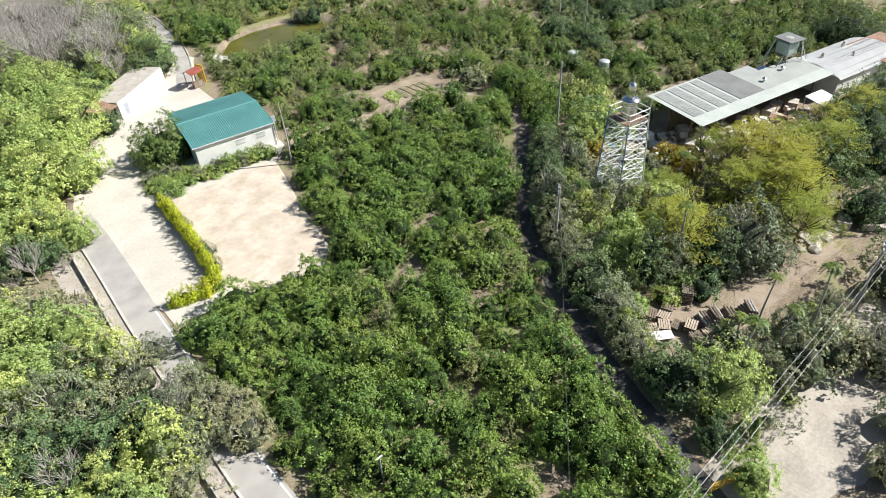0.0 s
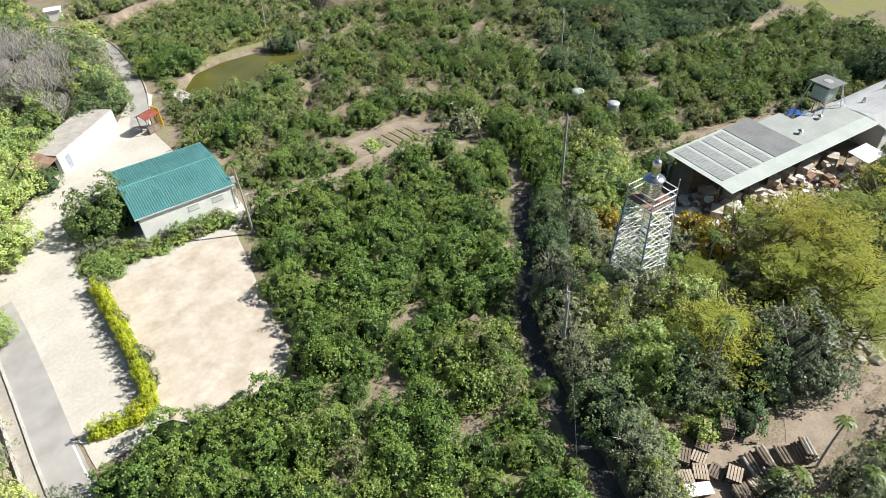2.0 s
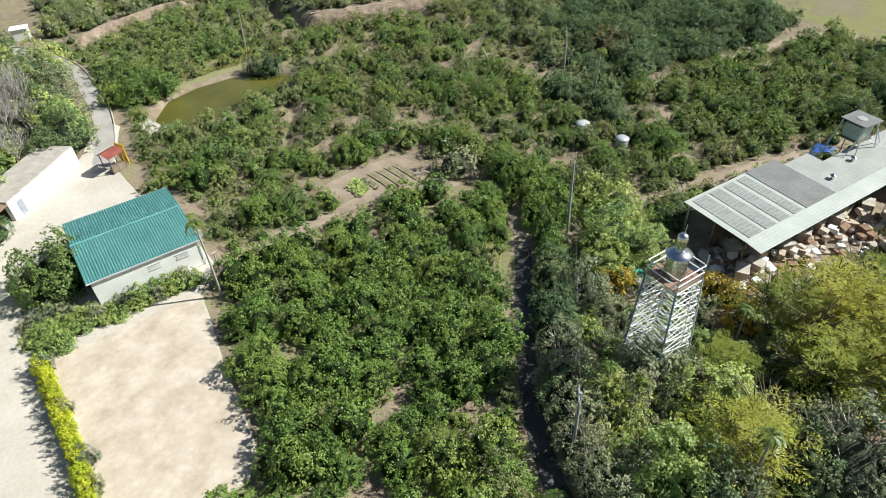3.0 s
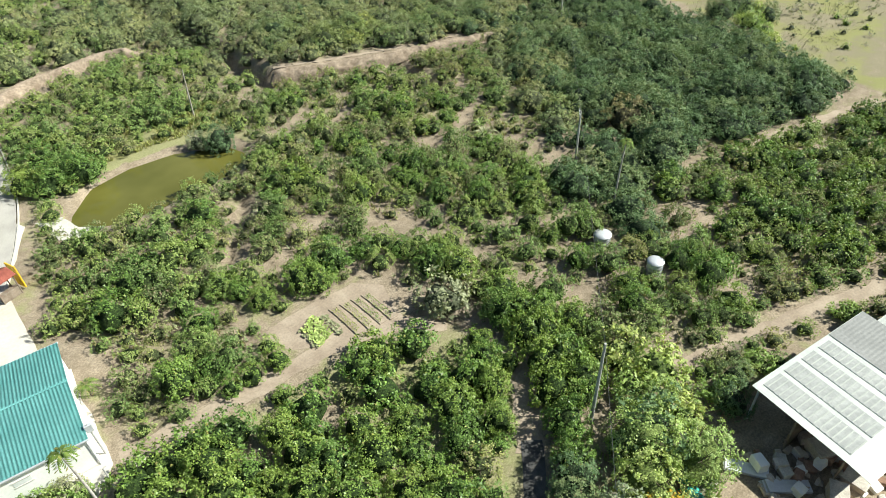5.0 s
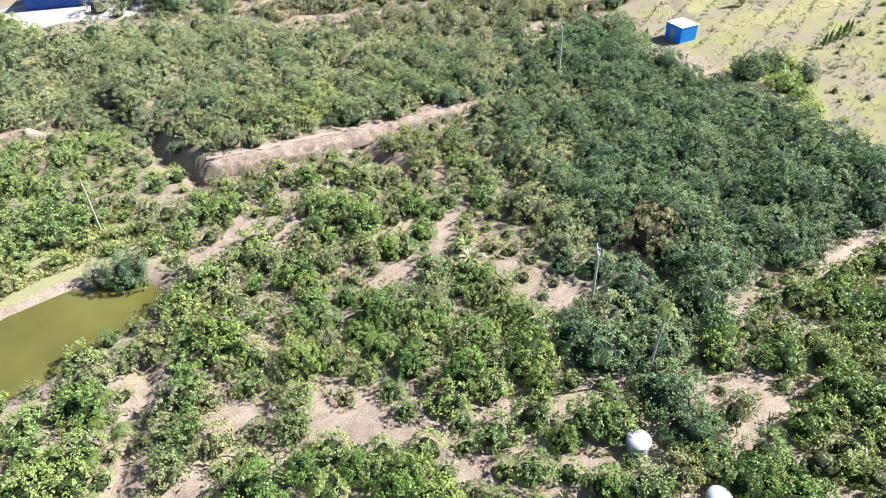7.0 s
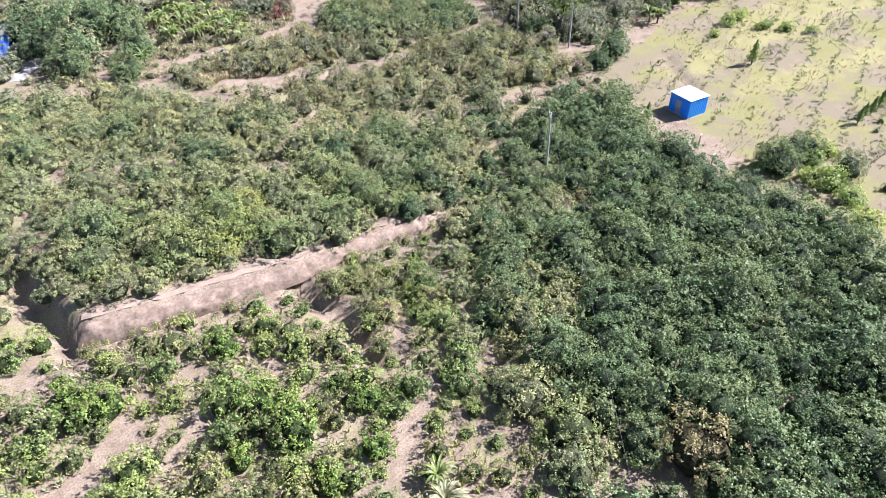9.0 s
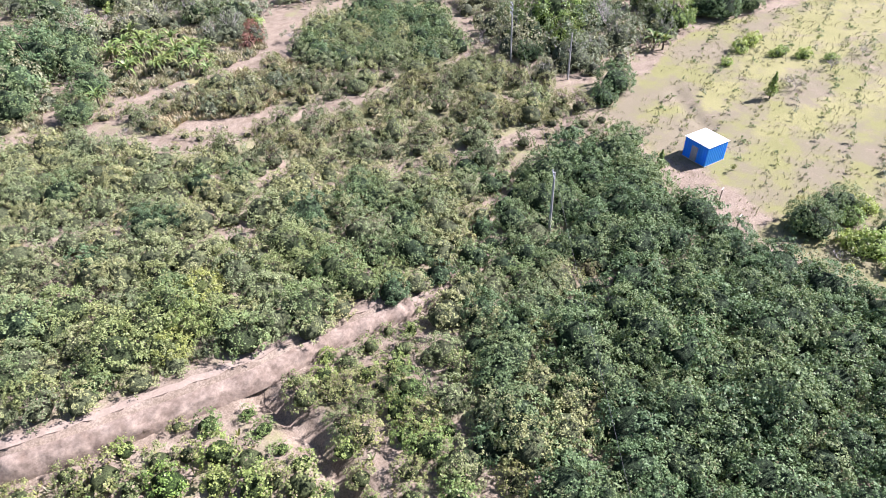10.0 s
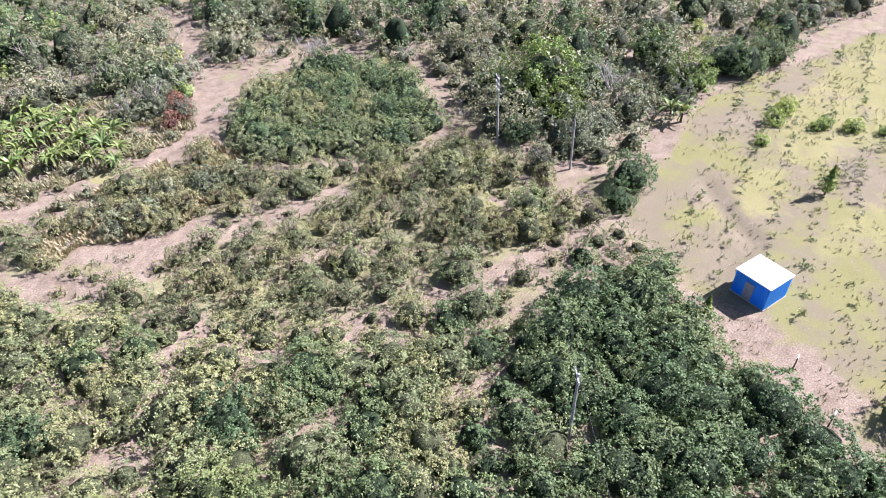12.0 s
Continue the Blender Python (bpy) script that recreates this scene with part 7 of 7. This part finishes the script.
def log_stack(x, y, turn, n=6, layers=4, length=1.4):
    p = base("timber_stack", pose(x, y, 0.05, 0, 0, turn), "stack of dark weathered timber posts", "timber", "timber stacks")
    rng = random.Random(int(x * 10))
    for k in range(layers):
        for i in range(n - k):
            dx = rng.uniform(-0.15, 0.15)
            part("post", rod(bmesh.new(), (-length / 2 + dx, (i - (n - k) / 2) * 0.24, 0.12 + 0.22 * k), (length / 2 + dx, (i - (n - k) / 2) * 0.24 + rng.uniform(-0.05, 0.05), 0.12 + 0.22 * k), 0.11, sides=7), WOOD if rng.random() < 0.8 else PALE_BARK, p)


def crate(x, y, turn, size, mat, label, name="crate"):
    p = base(name, pose(x, y, 0.05, 0, 0, turn), label, name.replace("_", " "), "loose boxes in the yard")
    sx, sy, sz = size
    part("body", box(bmesh.new(), size, (0, 0, sz / 2), bevel=0.03), mat, p)
    part("lid", box(bmesh.new(), (sx + 0.08, sy + 0.08, 0.07), (0, 0, sz + 0.035), bevel=0.015), RUBBLE, p)


for x, y, a, n in ((40.0, 17.6, 20, 4), (38.2, 18.1, 25, 4), (39.0, 17.3, 15, 3), (42.3, 17.2, 35, 8), (41.4, 17.9, 30, 5), (36.9, 17.0, 50, 3), (38.0, 16.6, 40, 3), (39.3, 14.9, 20, 5), (38.6, 13.9, 60, 4), (39.9, 13.5, 70, 3), (38.9, 15.9, 10, 2)):
    pallet_stack(x, y, a, n)
for x, y, a in ((41.8, 14.2, 60), (41.0, 13.1, 60), (42.8, 13.4, 55), (40.6, 14.6, 60), (44.6, 12.6, 50)):
    log_stack(x, y, a)
tarp_board = base("board", pose(36.7, 16.0, 0.5, 4, 0, -35), "white board lying on crates", "board")
part("panel", box(bmesh.new(), (1.9, 0.9, 0.05), (0, 0, 0.05), bevel=0.01), WHITE_ROOF, tarp_board)
part("support", box(bmesh.new(), (1.6, 0.7, 0.5), (0, 0, -0.24), bevel=0.02), WOOD, tarp_board)
for x, y, a, s in ((62.5, 12.3, 20, (1.6, 1.2, 0.8)), (63.8, 10.6, 35, (1.4, 1.0, 0.6)), (65.2, 9.6, 10, (2.4, 1.0, 0.5)), (60.9, 13.5, 50, (1.2, 1.2, 0.7))):
    crate(x, y, a, s, KERB, "large pale concrete box on the dirt", "concrete_box")


def lump(seed, rough=0.25, flat=1.0, level=2):
    """A broken rock."""
    bm = bmesh.new()
    bmesh.ops.create_icosphere(bm, subdivisions=level, radius=0.5)
    o = Vector((seed * 3.1, seed * 1.7, 0))
    for v in bm.verts:
        v.co *= 1 + rough * noise.noise(v.co * 2.2 + o) * 2
        v.co.z *= flat
    return bm


def block(seed):
    """A cut stone block with worn, uneven corners."""
    rng = random.Random(seed)
    bm = box(bmesh.new(), (1, 1, 1), (0, 0, 0.5), bevel=0.06)
    for v in bm.verts:
        v.co += Vector([rng.uniform(-0.06, 0.06) for _ in range(3)])
    return bm


def shared(name, bm, mat):
    me = bpy.data.meshes.new(name)
    bm.to_mesh(me)
    bm.free()
    me.materials.append(mat)
    return me


STONES = [shared("stone", block(k), (STONE, RUBBLE, WHITE_WALL, RUST_ROOF)[k % 4]) for k in range(8)] + [shared("stone", lump(k, 0.35, 0.8, 1), (STONE, RUBBLE)[k % 2]) for k in range(3)]
rng = random.Random(3)
inside = [(60.5, 32.0), (61.5, 29.5), (64.0, 26.8), (70, 25.2), (76, 24.2), (82, 21.5), (84, 23.5), (82, 27.5), (74, 30.0), (67, 35), (63.5, 37)]
n = 0
while n < 298:
    x, y = rng.uniform(60, 85), rng.uniform(21, 38)
    if edge_distance(x, y, inside) > 0:
        continue
    me = STONES[int(rng.random() * len(STONES))]
    s = rng.uniform(0.25, 0.8)
    ob = new("stone_block", me)
    ob.matrix_basis = pose(x, y, 0.02 if n % 3 else 0.28, rng.uniform(-12, 12), rng.uniform(-12, 12), rng.uniform(0, 180)) @ Matrix.Diagonal((s * rng.uniform(0.8, 1.6), s, s * rng.uniform(0.4, 1.0), 1))
    tagged(ob, "rough tan quarry stone in a heap before the shed", "stone", "stones before the farm shed")
    n += 1
heap = bmesh.new()
for k in range(24):
    a = lump(k, 0.3, 0.6, 1)
    m = Matrix.Translation((rng.gauss(0, 1.4), rng.gauss(0, 0.9), 0.1)) @ Matrix.Scale(rng.uniform(0.4, 1.5), 4)
    a.transform(m)
    tmp = bpy.data.meshes.new("tmp")
    a.to_mesh(tmp)
    a.free()
    heap.from_mesh(tmp)
    bpy.data.meshes.remove(tmp)
r = link("rubble_heap", heap, RUBBLE)
r.matrix_basis = pose(58.8, 13.4, 0.03, 0, 0, -15)
tagged(r, "low heap of pale rubble and sand", "rubble", kind="stuff")


def tarp(x, y, sx, sy, h, mat, label, turn=0):
    bm = bmesh.new()
    bmesh.ops.create_grid(bm, x_segments=14, y_segments=14, size=1)
    for v in bm.verts:
        d = max(abs(v.co.x), abs(v.co.y))
        v.co.z = h * (1 - d ** 3) + 0.18 * noise.noise(v.co * 2.5 + Vector((x, y, 0))) * (1 - d * 0.7)
        v.co.x *= sx / 2
        v.co.y *= sy / 2
    ob = link("tarpaulin", bm, mat, smooth=True)
    ob.matrix_basis = pose(x, y, 0.06, 0, 0, turn)
    return tagged(ob, label, "tarpaulin")


tarp(59.6, 39.4, 2.2, 1.8, 0.9, TEAL_TARP, "crumpled teal tarpaulin over a heap", 20)
tarp(58.3, 37.4, 1.7, 1.4, 0.7, TEAL_TARP, "crumpled teal tarpaulin over a heap", 60)
tarp(50.5, 20.6, 2.0, 1.6, 0.9, BLUE_TARP, "faded blue tarpaulin under the trees", 10)
tarp(90.6, 35.0, 3.4, 2.2, 0.3, BLUE_TARP, "bright blue tarpaulin beside the shed", 10)
for x, y in ((61.4, 39.8), (61.9, 39.3)):
    b = base("barrel", pose(x, y, 0.05), "blue plastic barrel beside the shed", "barrel", "blue barrels")
    part("body", ring(bmesh.new(), [(0, 0), (0.26, 0), (0.29, 0.1), (0.3, 0.45), (0.29, 0.8), (0.25, 0.88), (0, 0.88)], 16), BLUE_TARP, b, smooth=True)
    part("rim", ring(bmesh.new(), [(0.25, 0.88), (0.27, 0.9), (0.27, 0.93), (0.22, 0.93)], 16), DARK_GAP, b)
for k, (x, y) in enumerate(((62.6, 36.2), (63.3, 33.6))):
    s = base("sheet_stack", pose(x, y, 0.08, 0, 0, -60 + 15 * k), "stack of grey corrugated sheets", "sheets")
    for i in range(5):
        part("sheet", box(bmesh.new(), (3.2 - 0.1 * i, 0.9, 0.03), (0.05 * i, 0.03 * (i % 2), 0.06 + 0.05 * i)), GREY_ROOF if i % 2 else PALE_STEEL, s)
for x, y, s in ((58.6, 35.9, (1.1, 0.8, 0.6)), (57.4, 36.6, (0.9, 0.7, 0.5)), (60.6, 37.4, (1.8, 0.5, 0.5))):
    crate(x, y, 30, s, WHITE_ROOF, "white crate among the shrubs")
for x, y in ((64.8, 31.0), (66.5, 30.6), (68.5, 31.4), (67.3, 33.2), (71.0, 30.2), (74.0, 29.6), (76.5, 29.4), (78.6, 28.4), (80.8, 28.6), (82.6, 27.2), (72.4, 31.8), (77.4, 30.6)):
    crate(x, y, rng.uniform(0, 90), (1.5, 1.1, 1.0), STONE, "tan wooden crate under the shed roof")

# gate at the lane's foot
g = base("gate", pose(28.6, 5.4, 0.05, 0, 0, -20), "yellow tubular steel gate across the lane", "gate")
for x in (-1.5, -0.5, 0.5, 1.5):
    part("upright", rod(bmesh.new(), (x, 0, 0), (x, 0, 1.2), 0.035), YELLOW_PAINT, g)
for z in (0.25, 0.55, 0.85, 1.17):
    part("bar", rod(bmesh.new(), (-1.5, 0, z), (1.5, 0, z), 0.03), YELLOW_PAINT, g)

# posts
for x, y, h in ((131.6, 84.5, 2.2), (30.4, 64.6, 3.6), (11.6, 21.4, 3.4), (136.2, 88.0, 1.4)):
    p = base("post", pose(x, y, 0, 0, 0, 0), "slim weathered post standing on bare ground", "post")
    part("shaft", rod(bmesh.new(), (0, 0, -0.2), (0.05, 0, h), 0.07, 0.05, 8), WOOD if x > 100 else POLE, p)
    part("cap", box(bmesh.new(), (0.5, 0.12, 0.06), (0.05, 0, h)), KERB, p)
m = base("meter_box", pose(30.9, 68.8, 0, 0, 0, -8), "grey meter box on a pole beside the storehouse", "meter box")
part("pole", rod(bmesh.new(), (0, 0, 0), (0, 0, 3.6), 0.07), POLE, m)
part("box", box(bmesh.new(), (0.5, 0.3, 0.7), (0, 0, 3.2), bevel=0.02), PALE_STEEL, m)
for x, y, a in ((32.4, 66.0, 10), (32.8, 65.2, 60), (31.6, 65.4, 30)):
    crate(x, y, a, (0.9, 0.5, 0.5), RUBBLE, "pale stone block beside the path", "stone_step")

# the distant shed behind the far orchard
s = base("dark_shed", turned(86, 192, 0, -35), "low dark shed with a blue side in tree shade", "shed")
part("wall", box(bmesh.new(), (16, 7, 3.2), (0, 0, 1.6)), BLUE_TARP, s)
part("roof", box(bmesh.new(), (17, 8, 0.15), (0, 0, 3.3), bevel=0.03), DARK_ROOF, s)
sheet("far_yard", [(68, 184), (80, 181), (90, 174), (96, 180), (88, 200), (70, 198)], ASPHALT, 0.05, "dark asphalt yard by the distant shed", "pavement", 0.4)


# ---- kitchen garden ----
def rosettes(places, size, mat, name, label):
    out, r = [], np.random.default_rng(7)
    for x, y in places:
        for k in range(7):
            t = r.uniform(0, 6.28)
            w, u = np.array([math.cos(t), math.sin(t), 0.0]), np.array([-math.sin(t), math.cos(t), 0.0])
            s = size * r.uniform(0.7, 1.2)
            c = np.array([x, y, 0.06])
            out += [c, c + w * s * 0.6 + u * s * 0.35 + np.array([0, 0, s * 0.5]), c + w * s + np.array([0, 0, s * 0.45]), c + w * s * 0.6 - u * s * 0.35 + np.array([0, 0, s * 0.5])]
    return tagged(new(name, cloud_mesh(name, np.array(out), [mat, CORE])), label, "vegetables", kind="stuff")


g = random.Random(5)
rosettes([(48.2 + i * 0.36 + g.uniform(-0.08, 0.08), 66.3 + j * 0.36 + 0.14 * i + g.uniform(-0.06, 0.06)) for i in range(5) for j in range(8)], 0.33, LIME_LEAF, "lettuces", "bright green lettuce bed")
rosettes([(x + g.uniform(-0.1, 0.1), 66.2 + y * 0.3 + g.uniform(-0.1, 0.1)) for x in (47.9, 50.1, 50.4) for y in range(10)], 0.24, GREY_LEAF, "cabbages", "grey-green cabbage bed")
for k, x in enumerate((51.3, 52.4, 53.5, 54.5)):
    rosettes([(x + (i % 2) * 0.35 + g.uniform(-0.05, 0.05), 65.4 - 0.22 * k + i * 0.17) for i in range(22)], 0.18, CITRUS_DRY, "seedlings", "rows of small dull seedlings on tan soil")
    b = ribbon("bed", [(x + 0.18, 65.0 - 0.22 * k), (x + 0.25, 67.2), (x + 0.18, 69.3 - 0.2 * k)], 0.75, DIRT, 0.1, "raised soil bed of seedlings", "garden bed", 0.05)

# agave by the middle path
a = base("agave", pose(82.2, 80.2, 0), "clump of tall pale spiky succulents", "succulent")
mesh_part("leaves", blade_mesh("leaves", 305, GREY_LEAF, 26, 2.4, 0.3, (0, 0, 0.05), 0.9, 1.5), a)
for x, y in ((50.4, 86.0), (50.6, 89.6), (49.4, 87.6), (47.6, 84.6), (60.5, 96.5)):
    low_palm.plant(x, y, 0.6, label="pale leafy papaya sapling")


# ---- grass and weeds ----
def tufts(name, count, pick, mat, size, label, seed, blades=5):
    """Loose tufts of blades where pick says so."""
    r = np.random.default_rng(seed)
    xy = pick(r, count)
    n = len(xy)
    z = ground_height(xy[:, 0], xy[:, 1])
    c = np.repeat(np.column_stack([xy, z]), blades, 0)
    t = r.uniform(0, 6.283, n * blades)
    s = size * np.repeat(r.uniform(0.5, 1.5, n), blades) * r.uniform(0.7, 1.2, n * blades)
    w = np.column_stack([np.cos(t), np.sin(t), np.zeros_like(t)])
    u = np.column_stack([-np.sin(t), np.cos(t), np.zeros_like(t)])
    up = np.array([0, 0, 1.0])
    s = s[:, None]
    c = c + w * s * 0.25 * r.random((n * blades, 1))
    v = np.stack([c - u * s * 0.12, c + u * s * 0.12, c + w * s * 0.45 + u * s * 0.06 + up * s * 0.8, c + w * s * 0.4 - u * s * 0.06 + up * s * 0.75], 1).reshape(-1, 3)
    return tagged(new(name, cloud_mesh(name, v, [mat, CORE])), label, "grass", kind="stuff")


def within(ring, x0, x1, y0, y1, off=0.3):
    def pick(r, count):
        xy = np.column_stack([r.uniform(x0, x1, count), r.uniform(y0, y1, count)])
        clump_ = np.array([noise.noise(Vector((a * 0.22, b * 0.22, 3.0))) for a, b in xy])
        ok = (edge_distance(xy[:, 0], xy[:, 1], ring) < -off) & (clump_ > -0.12)
        for line, d in KEEP_LINES:
            ok &= line_distance(xy[:, 0], xy[:, 1], line) > d * 0.7
        for area, d in KEEP_OFF[:3]:
            ok &= edge_distance(xy[:, 0], xy[:, 1], area) > 0.1
        for k in range(0, len(DIRT_PATCHES), 3):
            ok &= np.hypot(xy[:, 0] - DIRT_PATCHES[k], xy[:, 1] - DIRT_PATCHES[k + 1]) > DIRT_PATCHES[k + 2]
        for p, q, half in BARE_STRIPS:
            ok &= line_distance(xy[:, 0], xy[:, 1], [p, q]) > half
        return xy[ok]
    return pick


tufts("weeds", 15000, within(NORTH_BLOCK, 32, 125, 28, 114), PALE_GRASS, 0.4, "pale weeds and litter between the citrus trees", 11)
tufts("weeds", 12000, within(NORTH_BLOCK, 32, 125, 28, 114), GRASS, 0.4, "low green weeds between the citrus trees", 1)
tufts("weeds", 7000, within(UPPER_SPARSE, 100, 152, 106, 158), PALE_GRASS, 0.42, "pale green weeds on the upper slope", 2)
tufts("weeds", 5000, within(TERRACE_BLOCK, 56, 128, 102, 171), GRASS, 0.45, "weeds under the terrace trees", 3)
tufts("weeds", 6000, within([(36, 112), (45, 108.6), (52, 109), (61, 107), (66, 112), (60, 118), (48, 118)], 36, 66, 105, 120), GRASS, 0.4, "green grass on the pond bank", 4)
tufts("dry_grass", 10000, within(FIELD, 127, 215, 60, 112), DRY_GRASS, 0.2, "thin dry yellow grass of the field", 5)
tufts("dry_grass", 9000, within([(92, 172), (96, 160), (130, 155), (134, 166), (128, 182), (112, 184), (106, 171)], 90, 136, 154, 186), DRY_GRASS, 0.6, "tall dry grass beside the upper track", 9)
tufts("dry_grass", 7000, within([(104, 152), (110, 146), (128, 142), (132, 150), (131, 158), (116, 158)], 100, 134, 140, 160), DRY_GRASS, 0.6, "tall dry grass below the wood", 6)
tufts("weeds", 6000, within([(31, 12), (40, 30), (52, 44), (60, 44), (60, 30), (72, 22), (70, 16), (46, 17), (36, 19), (34, 9)], 28, 75, 5, 50), GRASS, 0.5, "weeds among the garden shrubs", 7)
tufts("dry_grass", 6000, within([(-14, 30), (3.4, 30), (3.2, 66), (-4, 70)], -14, 4, 30, 70), DRY_GRASS, 0.45, "dry grass beside the road", 8)

w = base("field_shed", turned(35.0, 147.8, 0, -20), "tiny white-roofed shed by the far road", "shed")
part("wall", box(bmesh.new(), (2.6, 2.0, 1.9), (0, 0, 0.95)), WHITE_WALL, w)
part("roof", box(bmesh.new(), (3.0, 2.4, 0.08), (0, 0, 1.95), bevel=0.02), WHITE_ROOF, w)

# young shrubs in rows on the field
seedling = Kind("shrub", "small grey-green shrub in a field row", "shrub", [
    [("leaves", crown_mesh("leaves", 500 + k, (GREY_LEAF, CITRUS_DRY, LYCHEE)[k], 0.5, 0.02, 0.85, 5, 110, 0.19, 0.0))] for k in range(3)])
random.seed(6)
rows_, count = [], 0
for r in range(16):
    for k in range(40):
        x = 133 + k * 2.3 + 1.65 * r + random.uniform(-0.25, 0.25)
        y = 98.5 + k * 0.42 - 3.4 * r + random.uniform(-0.25, 0.25)
        if random.random() < 0.88 and edge_distance(x, y, FIELD) < -1.0 and edge_distance(x, y, [(131, 83), (134, 92), (139, 97), (142, 90), (137, 81)]) > 0 and math.hypot(x - 143.2, y - 93) > 3.4 and x < 212 and count < 300:
            seedling.plant(x, y, random.uniform(0.5, 1.0), group="young shrubs of the field")
            count += 1
